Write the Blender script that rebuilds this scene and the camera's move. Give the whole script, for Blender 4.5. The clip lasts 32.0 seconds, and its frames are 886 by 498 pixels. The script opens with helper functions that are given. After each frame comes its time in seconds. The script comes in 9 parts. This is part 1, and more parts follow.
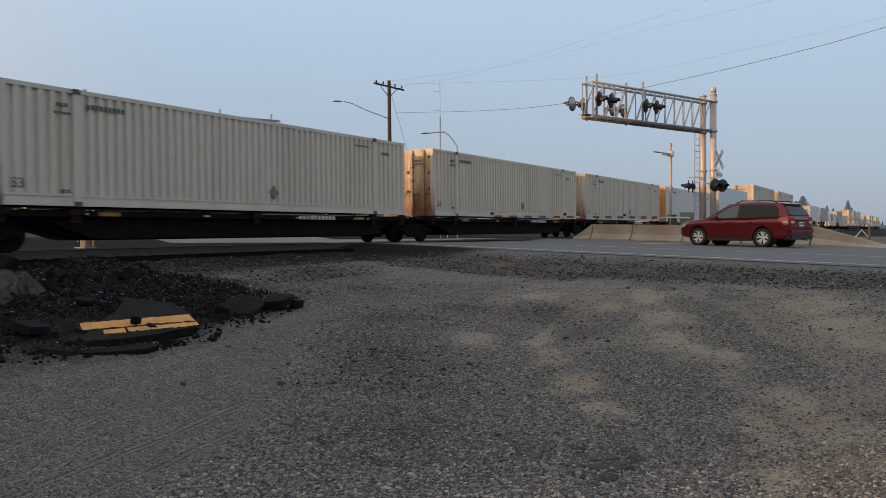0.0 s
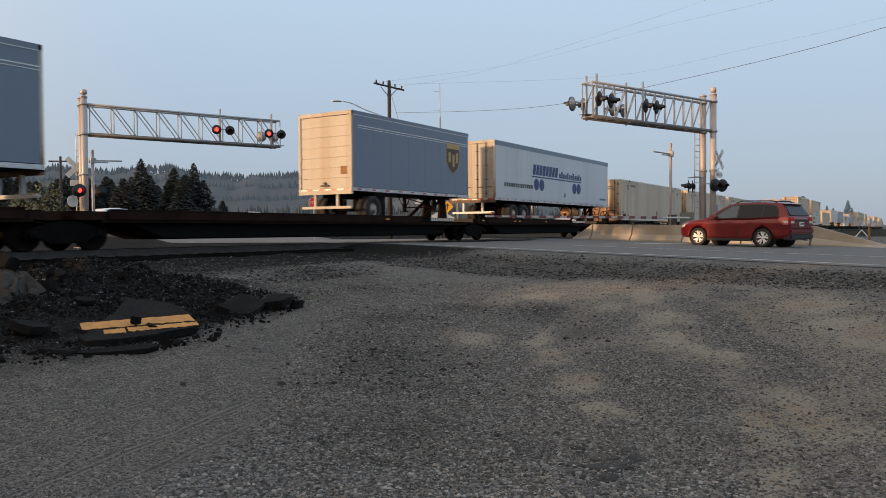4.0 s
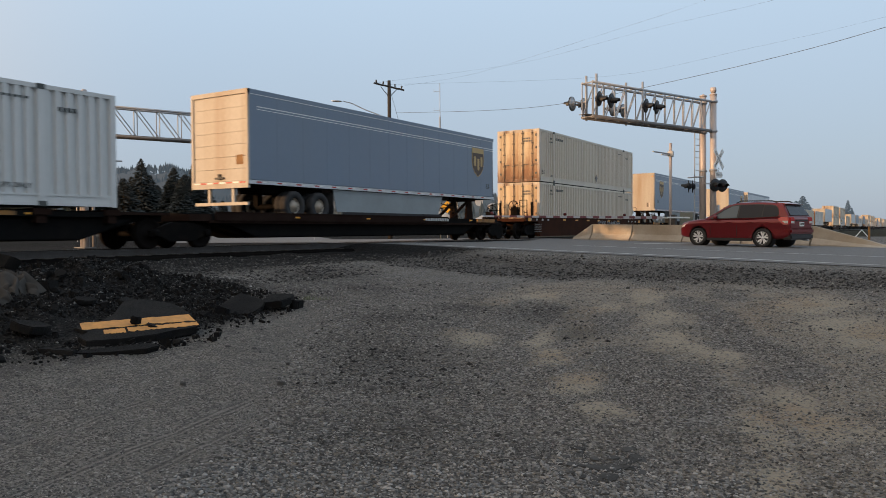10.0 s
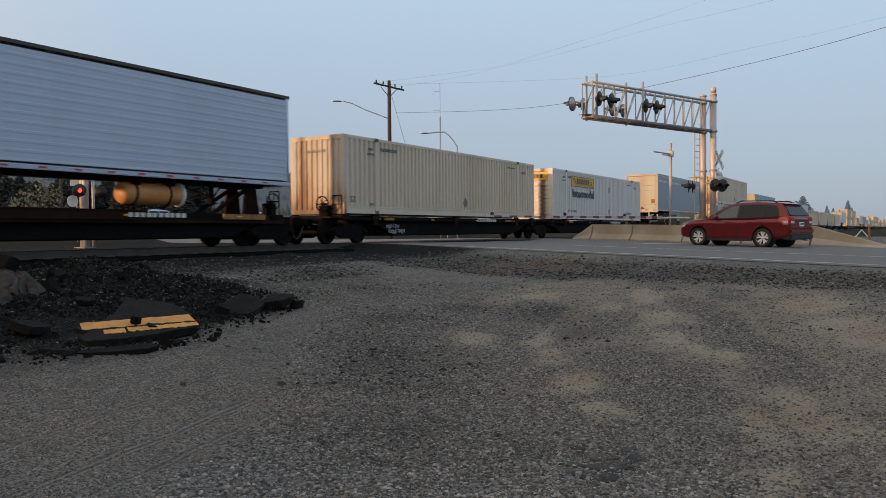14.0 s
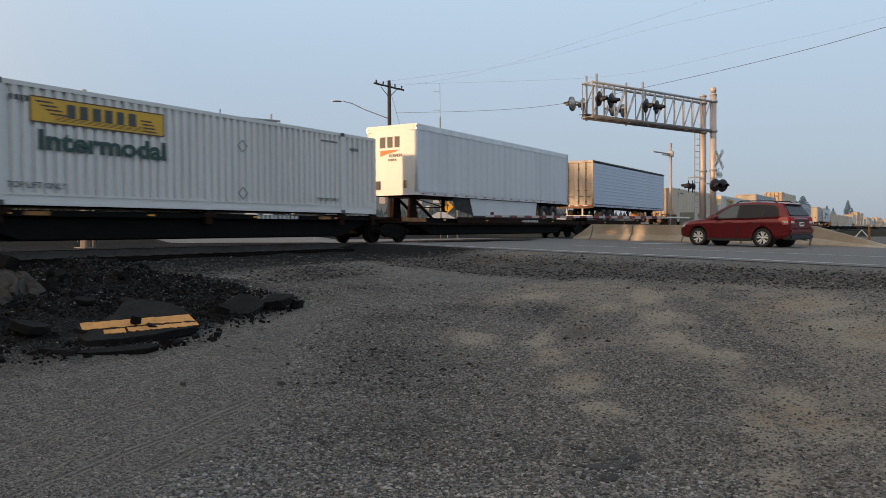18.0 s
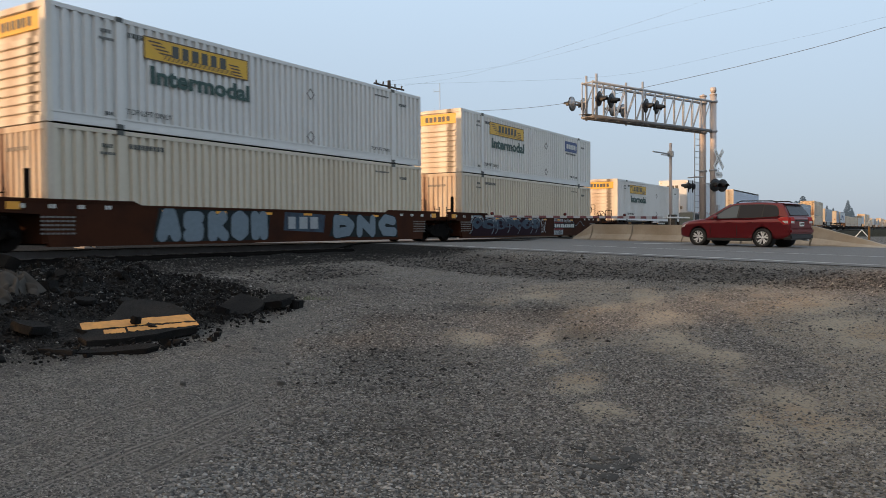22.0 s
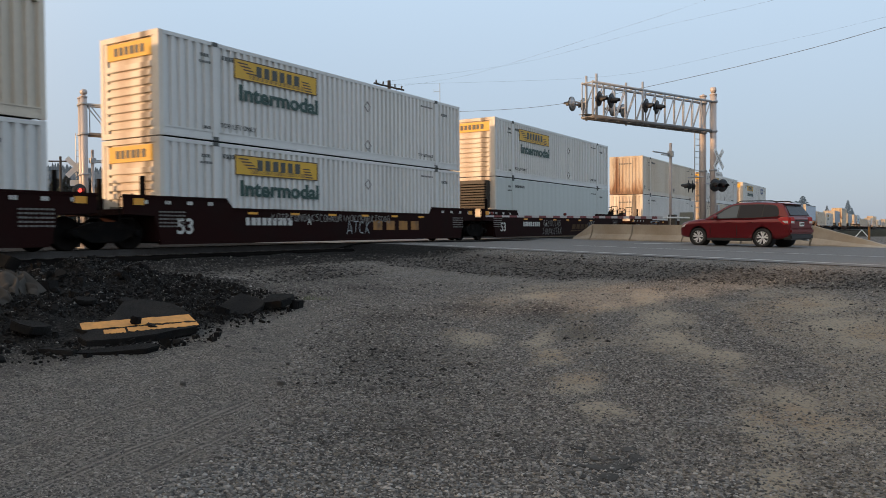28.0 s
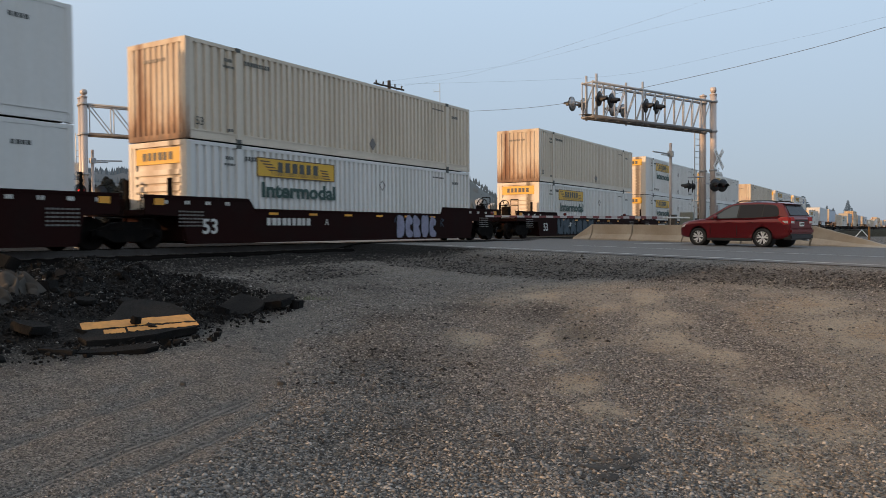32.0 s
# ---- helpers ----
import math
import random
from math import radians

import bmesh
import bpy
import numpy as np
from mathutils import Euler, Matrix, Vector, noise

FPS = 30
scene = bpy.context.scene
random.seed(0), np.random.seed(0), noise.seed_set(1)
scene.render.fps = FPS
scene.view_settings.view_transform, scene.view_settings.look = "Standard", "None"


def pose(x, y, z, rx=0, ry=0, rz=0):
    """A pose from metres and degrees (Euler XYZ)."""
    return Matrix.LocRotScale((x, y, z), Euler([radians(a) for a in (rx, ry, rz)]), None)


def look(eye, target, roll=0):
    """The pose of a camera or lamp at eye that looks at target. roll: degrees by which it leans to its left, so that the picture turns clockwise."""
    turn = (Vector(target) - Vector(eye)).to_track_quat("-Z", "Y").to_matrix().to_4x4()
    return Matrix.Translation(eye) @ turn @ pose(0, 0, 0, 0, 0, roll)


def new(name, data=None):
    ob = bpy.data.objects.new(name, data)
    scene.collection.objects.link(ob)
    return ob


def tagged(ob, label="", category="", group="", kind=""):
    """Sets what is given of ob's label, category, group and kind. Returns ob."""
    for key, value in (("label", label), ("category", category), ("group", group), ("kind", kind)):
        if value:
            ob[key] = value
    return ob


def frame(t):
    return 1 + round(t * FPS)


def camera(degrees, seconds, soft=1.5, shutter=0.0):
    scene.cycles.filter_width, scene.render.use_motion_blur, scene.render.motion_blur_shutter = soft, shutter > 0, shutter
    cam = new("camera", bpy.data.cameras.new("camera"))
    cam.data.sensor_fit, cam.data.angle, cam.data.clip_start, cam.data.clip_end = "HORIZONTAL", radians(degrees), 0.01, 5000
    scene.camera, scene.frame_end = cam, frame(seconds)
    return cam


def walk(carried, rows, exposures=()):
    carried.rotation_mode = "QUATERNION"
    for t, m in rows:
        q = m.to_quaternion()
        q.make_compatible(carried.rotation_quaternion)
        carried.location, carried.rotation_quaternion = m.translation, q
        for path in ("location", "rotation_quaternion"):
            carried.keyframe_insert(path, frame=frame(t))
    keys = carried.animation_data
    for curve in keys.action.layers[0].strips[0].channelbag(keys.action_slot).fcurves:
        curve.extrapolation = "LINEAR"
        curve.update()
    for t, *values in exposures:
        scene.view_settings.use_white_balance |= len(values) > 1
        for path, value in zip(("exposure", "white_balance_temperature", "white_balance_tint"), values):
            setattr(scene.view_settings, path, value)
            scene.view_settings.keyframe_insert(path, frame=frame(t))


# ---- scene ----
# World: x runs along the track (the train's way), y across it, z up. The near side of the train lies at y = 17.66.
EYE_Z = 1.45
FACE = 17.66          # y of the train's near side
MID = FACE + 1.295    # y of the track's centre line
RAIL = 1.0            # z of the rail heads
YAW, PITCH = radians(58.1), radians(-1.37)
cam = camera(60.35, 32.0, soft=0.6, shutter=0.25)
AIM = Vector((math.sin(YAW) * math.cos(PITCH), math.cos(YAW) * math.cos(PITCH), math.sin(PITCH)))
EYE = Vector((0.0, 0.0, EYE_Z))
STAND = look(EYE, EYE + AIM, -0.37)
walk(cam, [(0.0, STAND), (32.0, STAND)], [(0.0, -0.04, 6640, 10.0), (8.0, 0.14, 6720, 10.0), (12.5, -0.02, 6720, 10.0), (17.0, 0.0, 6720, 10.0), (19.5, 0.15, 6760, 10.0), (22.0, 0.22, 6760, 10.0), (24.0, 0.22, 6760, 10.0), (25.2, 0.10, 6740, 10.0), (28.0, 0.17, 6740, 10.0), (29.0, 0.16, 6740, 10.0), (31.0, 0.06, 6720, 10.0), (32.0, 0.06, 6680, 10.0)])

# ---- light: a hazy low sun behind the train, blue-grey sky ----
SUN_EL, SUN_AZ = radians(6.0), radians(146.0)   # azimuth of the sun counted from +x towards +y
world = bpy.data.worlds.new("world")
scene.world = world
world.use_nodes = True
wn = world.node_tree
sky = wn.nodes.new("ShaderNodeTexSky")
sky.sky_type = "NISHITA"
sky.sun_disc = False
sky.sun_elevation = radians(14.0)
sky.sun_rotation = math.pi / 2 - SUN_AZ
sky.air_density, sky.dust_density, sky.ozone_density = 1.0, 1.5, 2.0
haze_at = wn.nodes.new("ShaderNodeTexCoord")
height = wn.nodes.new("ShaderNodeSeparateXYZ")
wn.links.new(haze_at.outputs["Generated"], height.inputs["Vector"])
haze = wn.nodes.new("ShaderNodeValToRGB")     # thin smoke haze: grey near the ground, pale blue above
haze.color_ramp.elements[0].position, haze.color_ramp.elements[0].color = 0.0, (0.38, 0.455, 0.565, 1)
haze.color_ramp.elements[1].position, haze.color_ramp.elements[1].color = 0.32, (0.55, 0.715, 0.91, 1)
wn.links.new(height.outputs["Z"], haze.inputs["Fac"])
dim = wn.nodes.new("ShaderNodeMix")
dim.data_type, dim.blend_type = "RGBA", "MULTIPLY"
dim.inputs["Factor"].default_value = 1.0
dim.inputs["B"].default_value = (0.12, 0.12, 0.12, 1)
wn.links.new(sky.outputs["Color"], dim.inputs["A"])
toward = wn.nodes.new("ShaderNodeVectorMath")     # broad warm glow of the smoke round the low sun
toward.operation = "DOT_PRODUCT"
wn.links.new(haze_at.outputs["Generated"], toward.inputs[0])
toward.inputs[1].default_value = (math.cos(SUN_AZ) * math.cos(SUN_EL), math.sin(SUN_AZ) * math.cos(SUN_EL), math.sin(SUN_EL))
spread = wn.nodes.new("ShaderNodeMapRange")
spread.interpolation_type = "SMOOTHSTEP"
spread.inputs["From Min"].default_value, spread.inputs["From Max"].default_value = -0.1, 1.0
wn.links.new(toward.outputs["Value"], spread.inputs["Value"])
glow = wn.nodes.new("ShaderNodeMix")
glow.data_type = "RGBA"
glow.inputs["B"].default_value = (1.22, 0.96, 0.72, 1)
wn.links.new(spread.outputs["Result"], glow.inputs["Factor"])
wn.links.new(haze.outputs["Color"], glow.inputs["A"])
veil = wn.nodes.new("ShaderNodeMix")
veil.data_type = "RGBA"
veil.inputs["Factor"].default_value = 0.85
wn.links.new(dim.outputs["Result"], veil.inputs["A"])
wn.links.new(glow.outputs["Result"], veil.inputs["B"])
wn.nodes["Background"].inputs["Strength"].default_value = 1.0
wn.links.new(veil.outputs["Result"], wn.nodes["Background"].inputs["Color"])
sun = new("sun", bpy.data.lights.new("sun", "SUN"))
sun.data.energy, sun.data.angle, sun.data.color = 3.5, radians(2.0), (1.0, 0.60, 0.32)
sun.matrix_world = look((0, 0, 0), (-math.cos(SUN_AZ) * math.cos(SUN_EL), -math.sin(SUN_AZ) * math.cos(SUN_EL), -math.sin(SUN_EL)))
scene.view_settings.exposure = 0.0


# ---- tools ----
def rgb(*c):
    return (c[0], c[1], c[2], 1.0)


def material(name, base, rough=0.6, metal=0.0, grain=0.0, grain_size=20.0, stain=None, stain_size=1.5, stain_amount=0.0,
             bump=0.0, bump_size=40.0, per_object=0.0, streak=False, glow=None, glow_strength=0.0, coat=0.0, axis_scale=None):
    """A surface with grain and stains at two scales, in object space."""
    m = bpy.data.materials.new(name)
    m.use_nodes = True
    nt = m.node_tree
    bsdf = nt.nodes["Principled BSDF"]
    bsdf.inputs["Roughness"].default_value = rough
    bsdf.inputs["Metallic"].default_value = metal
    bsdf.inputs["Coat Weight"].default_value = coat
    coord = nt.nodes.new("ShaderNodeTexCoord")
    src = coord.outputs["Object"]
    mapping = nt.nodes.new("ShaderNodeMapping")
    mapping.inputs["Scale"].default_value = axis_scale or ((1.0, 1.0, 0.12) if streak else (1.0, 1.0, 1.0))
    nt.links.new(src, mapping.inputs["Vector"])
    colour = nt.nodes.new("ShaderNodeRGB")
    colour.outputs[0].default_value = rgb(*base)
    out = colour.outputs[0]

    def noise_at(scale, detail, vec):
        n = nt.nodes.new("ShaderNodeTexNoise")
        n.inputs["Scale"].default_value = scale
        n.inputs["Detail"].default_value = detail
        nt.links.new(vec, n.inputs["Vector"])
        return n.outputs["Fac"]

    def mix(a, fac, colour_b, mode="MIX"):
        x = nt.nodes.new("ShaderNodeMix")
        x.data_type, x.blend_type = "RGBA", mode
        nt.links.new(a, x.inputs["A"])
        if isinstance(colour_b, tuple):
            x.inputs["B"].default_value = colour_b
        else:
            nt.links.new(colour_b, x.inputs["B"])
        if isinstance(fac, float):
            x.inputs["Factor"].default_value = fac
        else:
            nt.links.new(fac, x.inputs["Factor"])
        return x.outputs["Result"]

    def ramp(fac, lo, hi, to=1.0):
        r = nt.nodes.new("ShaderNodeMapRange")
        r.inputs["From Min"].default_value, r.inputs["From Max"].default_value = lo, hi
        r.inputs["To Max"].default_value = to
        nt.links.new(fac, r.inputs["Value"])
        return r.outputs["Result"]

    if stain is not None and stain_amount > 0:
        out = mix(out, ramp(noise_at(stain_size, 6.0, mapping.outputs["Vector"]), 0.42, 0.72, stain_amount), rgb(*stain))
    if grain > 0:
        out = mix(out, ramp(noise_at(grain_size, 4.0, src), 0.35, 0.7), rgb(*(min(1.0, 0.5 + 0.5 * (1 - grain)),) * 3), "MULTIPLY")
    if per_object > 0:
        info = nt.nodes.new("ShaderNodeObjectInfo")
        r = nt.nodes.new("ShaderNodeMapRange")
        r.inputs["To Min"].default_value, r.inputs["To Max"].default_value = 1 - per_object, 1 + per_object
        nt.links.new(info.outputs["Random"], r.inputs["Value"])
        hsv = nt.nodes.new("ShaderNodeHueSaturation")
        nt.links.new(r.outputs["Result"], hsv.inputs["Value"])
        nt.links.new(out, hsv.inputs["Color"])
        out = hsv.outputs["Color"]
    nt.links.new(out, bsdf.inputs["Base Color"])
    if bump > 0:
        b = nt.nodes.new("ShaderNodeBump")
        b.inputs["Strength"].default_value = min(1.0, bump)
        b.inputs["Distance"].default_value = 0.02
        nt.links.new(noise_at(bump_size, 5.0, src), b.inputs["Height"])
        nt.links.new(b.outputs["Normal"], bsdf.inputs["Normal"])
    if glow:
        bsdf.inputs["Emission Color"].default_value = rgb(*glow)
        bsdf.inputs["Emission Strength"].default_value = glow_strength
    return m


def box(bm, x0, x1, y0, y1, z0, z1):
    v = [bm.verts.new((x, y, z)) for x in (x0, x1) for y in (y0, y1) for z in (z0, z1)]
    for f in ((0, 1, 3, 2), (4, 6, 7, 5), (0, 4, 5, 1), (2, 3, 7, 6), (0, 2, 6, 4), (1, 5, 7, 3)):
        bm.faces.new([v[i] for i in f])
    return v


def tube(bm, a, b, r, seg=10, r2=None, caps=True):
    """A round bar from a to b."""
    a, b = Vector(a), Vector(b)
    d = (b - a).normalized()
    side = d.orthogonal().normalized()
    up = d.cross(side)
    rings = []
    for c, rad in ((a, r), (b, r if r2 is None else r2)):
        rings.append([bm.verts.new(c + (side * math.cos(t) + up * math.sin(t)) * rad) for t in (2 * math.pi * k / seg for k in range(seg))])
    for k in range(seg):
        bm.faces.new((rings[0][k], rings[0][(k + 1) % seg], rings[1][(k + 1) % seg], rings[1][k])).smooth = seg > 8
    if caps:
        bm.faces.new(rings[0][::-1])
        bm.faces.new(rings[1])


def lathe(bm, profile, origin=(0, 0, 0), axis="Y", seg=24, ring=False, caps=True):
    """Turns (radius, along) pairs round an axis through origin."""
    o = Vector(origin)
    rings = []
    for r, h in profile:
        circle = []
        for k in range(seg):
            t = 2 * math.pi * k / seg
            c, s = r * math.cos(t), r * math.sin(t)
            p = {"X": (h, c, s), "Y": (c, h, s), "Z": (c, s, h)}[axis]
            circle.append(bm.verts.new(o + Vector(p)))
        rings.append(circle)
    for i in range(len(rings) - 1):
        for k in range(seg):
            bm.faces.new((rings[i][k], rings[i][(k + 1) % seg], rings[i + 1][(k + 1) % seg], rings[i + 1][k])).smooth = True
    if ring:
        for k in range(seg):
            bm.faces.new((rings[-1][k], rings[-1][(k + 1) % seg], rings[0][(k + 1) % seg], rings[0][k])).smooth = True
        return
    if caps and profile[0][0] > 1e-4:
        bm.faces.new(rings[0][::-1])
    if caps and profile[-1][0] > 1e-4:
        bm.faces.new(rings[-1])


def prism(bm, points, y0, y1):
    """Extrudes a polygon given in (x, z) from y0 to y1."""
    a = [bm.verts.new((x, y0, z)) for x, z in points]
    b = [bm.verts.new((x, y1, z)) for x, z in points]
    n = len(points)
    for k in range(n):
        bm.faces.new((a[k], a[(k + 1) % n], b[(k + 1) % n], b[k]))
    bm.faces.new(a[::-1])
    bm.faces.new(b)


def finish(bm, name, mat, bevel=0.0):
    if bevel > 0:
        bmesh.ops.bevel(bm, geom=bm.edges[:], offset=bevel, segments=2, affect="EDGES", clamp_overlap=True)
    bmesh.ops.recalc_face_normals(bm, faces=bm.faces[:])
    me = bpy.data.meshes.new(name)
    bm.to_mesh(me)
    bm.free()
    me.materials.append(mat)
    return me


def part(name, bm, mat, parent, label="", bevel=0.0):
    """Links a bmesh as one mesh object under a thing or a part."""
    ob = new(name, finish(bm, name, mat, bevel))
    ob.parent = parent
    if label:
        ob["label"] = label
    if name.startswith(("spray_", "stencil", "logo_bar", "sign_bar")):
        ob["kind"] = "stuff"
    return ob


def again(name, me, parent, m=None, label=""):
    """One more object on a shared mesh."""
    ob = new(name, me)
    ob.parent = parent
    if m is not None:
        ob.matrix_basis = m
    if label:
        ob["label"] = label
    if name in ("stencil", "logo_bar", "sign_bar"):
        ob["kind"] = "stuff"
    return ob


def thing(name, m, label, category, group="", kind=""):
    ob = new(name)
    ob.empty_display_size = 0.2
    ob.matrix_basis = m
    return tagged(ob, label, category, group, kind)


def lettering(text, height, mat, parent, m, name="lettering", depth=0.004, squeeze=1.0, bold=0.0):
    """Words in the built-in font as a flat mesh; m places the left end of the base line, letters in its xy plane."""
    cu = bpy.data.curves.new(name, "FONT")
    cu.body, cu.size, cu.extrude, cu.offset = text, height * 1.38, depth, bold
    cu.resolution_u = 3
    tmp = bpy.data.objects.new(name, cu)
    scene.collection.objects.link(tmp)
    bpy.context.view_layer.update()
    me = bpy.data.meshes.new_from_object(tmp.evaluated_get(bpy.context.evaluated_depsgraph_get()))
    bpy.data.objects.remove(tmp)
    bpy.data.curves.remove(cu)
    me.transform(Matrix.Diagonal((squeeze, 1, 1, 1)))
    me.materials.clear()
    me.materials.append(mat)
    ob = new(name, me)
    ob.parent, ob.matrix_basis = parent, m
    if name == "stencil":
        ob["kind"] = "stuff"
    return ob


def on_side(x, z, off=0.012):
    """Pose of a mark on the near long side of a load: letters read from the camera's side."""
    return pose(x, -off, z, 90, 0, 0)


def bars(bm, x, z, w, h, n, y=-0.012, thick=0.006, seed=0):
    """Plain bars for writing that cannot be read: n blocks in a row, on a face that looks towards -y."""
    rnd = random.Random(seed)
    step = w / n
    for k in range(n):
        box(bm, x + k * step, x + k * step + step * rnd.uniform(0.62, 0.8), y - thick, y, z, z + h)


MESHES = {}


def shared(key, make, mat, bevel=0.0):
    """A mesh made once and used by all alike parts."""
    key = (key, mat.name)
    if key not in MESHES:
        bm = bmesh.new()
        make(bm)
        MESHES[key] = finish(bm, key[0].split("/")[0], mat, bevel)
    return MESHES[key]


def put(name, key, make, mat, parent, m=None, label="", bevel=0.0):
    return again(name, shared(name + "/" + key, make, mat, bevel), parent, m, label)


def rounded(bm, cx, cz, w, h, y0, y1, power=4.0, seg=28, slant=0.0):
    pts = []
    for k in range(seg):
        t = 2 * math.pi * k / seg
        c, s = math.cos(t), math.sin(t)
        x = math.copysign(abs(c) ** (2 / power), c) * w / 2
        z = math.copysign(abs(s) ** (2 / power), s) * h / 2
        pts.append((cx + x + slant * z, cz + z))
    prism(bm, pts, y0, y1)


# ---- materials ----
BEIGE = material("beige_container_paint", (0.60, 0.525, 0.425), 0.38, 0.0, 0.12, 6.0, (0.44, 0.37, 0.28), 0.9, 0.5, 0.05, 60, per_object=0.03, streak=True)
BEIGE_END = material("beige_end_paint_rust_stained", (0.58, 0.52, 0.43), 0.6, 0.0, 0.15, 8.0, (0.30, 0.15, 0.06), 1.6, 0.5, 0.1, 50, streak=True)
BEIGE_DOOR = material("beige_door_paint_rusting", (0.62, 0.50, 0.33), 0.6, 0.0, 0.15, 8.0, (0.30, 0.13, 0.045), 1.3, 0.75, 0.1, 50, streak=True)
CREAM = material("cream_white_container_paint", (0.56, 0.50, 0.40), 0.38, 0.0, 0.1, 6.0, (0.47, 0.40, 0.30), 0.8, 0.45, 0.05, 60, per_object=0.03, streak=True)
WHITE = material("white_container_paint", (0.63, 0.625, 0.605), 0.34, 0.0, 0.08, 6.0, (0.50, 0.50, 0.47), 0.8, 0.4, 0.04, 60, per_object=0.02, streak=True)
REEFER_WHITE = material("greenish_white_container_paint", (0.46, 0.49, 0.465), 0.34, 0.0, 0.08, 6.0, (0.41, 0.43, 0.40), 0.8, 0.4, 0.04, 60, streak=True)
WHITE_END = material("white_end_paint_soot_stained", (0.68, 0.64, 0.57), 0.5, 0.0, 0.12, 8.0, (0.36, 0.24, 0.15), 1.5, 0.5, 0.08, 50, streak=True)
UPS_GREY = material("grey_trailer_skin", (0.165, 0.212, 0.28), 0.35, 0.0, 0.06, 4.0, (0.18, 0.21, 0.25), 0.6, 0.4, 0.03, 30, streak=True)
TRAILER_WHITE = material("white_trailer_skin", (0.60, 0.63, 0.66), 0.4, 0.0, 0.07, 4.0, (0.45, 0.47, 0.49), 0.7, 0.45, 0.03, 30, streak=True)
SKIRT_GREY = material("grey_trailer_skirt", (0.27, 0.30, 0.31), 0.5, 0.0, 0.1, 6.0, (0.20, 0.22, 0.22), 0.8, 0.5, 0.03, 30)
# white skin with the blue cast of its shaded side put into the colour
TRAILER_SHADE_BLUE = material("white_trailer_skin_shade_blue", (0.42, 0.49, 0.60), 0.38, 0.0, 0.07, 4.0, (0.36, 0.43, 0.53), 0.7, 0.45, 0.03, 30, streak=True)
DOOR_WHITE = material("weathered_white_trailer_door", (0.45, 0.42, 0.365), 0.5, 0.0, 0.15, 8.0, (0.30, 0.20, 0.11), 1.2, 0.7, 0.05, 50, streak=True)
ALU = material("brushed_aluminium", (0.62, 0.63, 0.64), 0.38, 0.8, 0.1, 20.0, (0.35, 0.35, 0.34), 2.0, 0.4)
STEEL = material("galvanised_steel", (0.40, 0.42, 0.445), 0.5, 0.35, 0.12, 12.0, (0.30, 0.29, 0.28), 1.5, 0.4, 0.05, 60)
# darker copy of STEEL: shade on the gantry's low parts put into the colour
SHADED_STEEL = material("shaded_grey_steel", (0.20, 0.195, 0.19), 0.6, 0.3, 0.12, 12.0, (0.13, 0.11, 0.10), 1.5, 0.4, 0.05, 60)
SILVER = material("silver_painted_mast", (0.50, 0.455, 0.44), 0.5, 0.25, 0.1, 10.0, (0.40, 0.33, 0.29), 1.2, 0.4, 0.04, 60, streak=True)
RAILSTEEL = material("worn_rail_steel", (0.07, 0.062, 0.057), 0.5, 0.5, 0.2, 30.0, (0.04, 0.025, 0.018), 3.0, 0.6)
RUST = material("rust_brown_car_paint", (0.022, 0.011, 0.008), 0.75, 0.0, 0.25, 10.0, (0.035, 0.022, 0.016), 1.2, 0.7, 0.1, 60, per_object=0.1)
MAROON = material("maroon_well_car_paint", (0.018, 0.0062, 0.0055), 0.75, 0.0, 0.2, 10.0, (0.015, 0.009, 0.008), 1.1, 0.7, 0.08, 60)
OXIDE = material("red_oxide_well_car_paint", (0.050, 0.0185, 0.010), 0.75, 0.0, 0.2, 10.0, (0.022, 0.012, 0.009), 1.1, 0.7, 0.08, 60)
BLACKCAR = material("black_car_steel", (0.008, 0.008, 0.008), 0.8, 0.0, 0.3, 12.0, (0.014, 0.012, 0.010), 2.0, 0.6, 0.1, 60)
GRIME = material("greasy_black_steel", (0.0055, 0.005, 0.0047), 0.75, 0.0, 0.3, 15.0, (0.022, 0.015, 0.011), 3.0, 0.5, 0.15, 60)
TREAD = material("rusty_wheel_steel", (0.010, 0.008, 0.007), 0.7, 0.0, 0.1, 20.0)
FASCIA = material("faded_yellow_sill_paint", (0.33, 0.15, 0.03), 0.65, 0.0, 0.25, 12.0, (0.07, 0.04, 0.025), 2.2, 0.9, 0.05, 60)
FADED_GOLD = material("faded_gold_lettering", (0.075, 0.045, 0.022), 0.7, 0.0, 0.25, 12.0, (0.03, 0.015, 0.010), 2.5, 0.8)
REFLECT = material("amber_reflector", (0.75, 0.33, 0.03), 0.4, 0.0, 0.1, 30.0)
WHITE_MARK = material("faded_white_stencil", (0.55, 0.54, 0.51), 0.6, 0.0, 0.2, 30.0)
GREY_MARK = material("faded_grey_stencil", (0.16, 0.15, 0.14), 0.6, 0.0, 0.2, 30.0)
DARK_MARK = material("dark_stencil", (0.06, 0.065, 0.06), 0.55, 0.0, 0.2, 30.0)
GREEN_MARK = material("dark_green_letters", (0.02, 0.06, 0.05), 0.5, 0.0, 0.15, 20.0)
YELLOW = material("yellow_logo_field", (0.66, 0.38, 0.03), 0.5, 0.0, 0.12, 10.0, (0.55, 0.33, 0.06), 1.5, 0.5)
BLUE_MARK = material("navy_blue_logo", (0.03, 0.06, 0.17), 0.5, 0.0, 0.08, 20.0)
BROWN_LOGO = material("dark_brown_logo", (0.085, 0.05, 0.03), 0.5, 0.0, 0.1, 20.0)
GOLD_LOGO = material("gold_logo", (0.50, 0.34, 0.14), 0.5, 0.0, 0.1, 20.0)
ORANGE_MARK = material("orange_logo", (0.70, 0.16, 0.02), 0.5, 0.0, 0.1, 20.0)
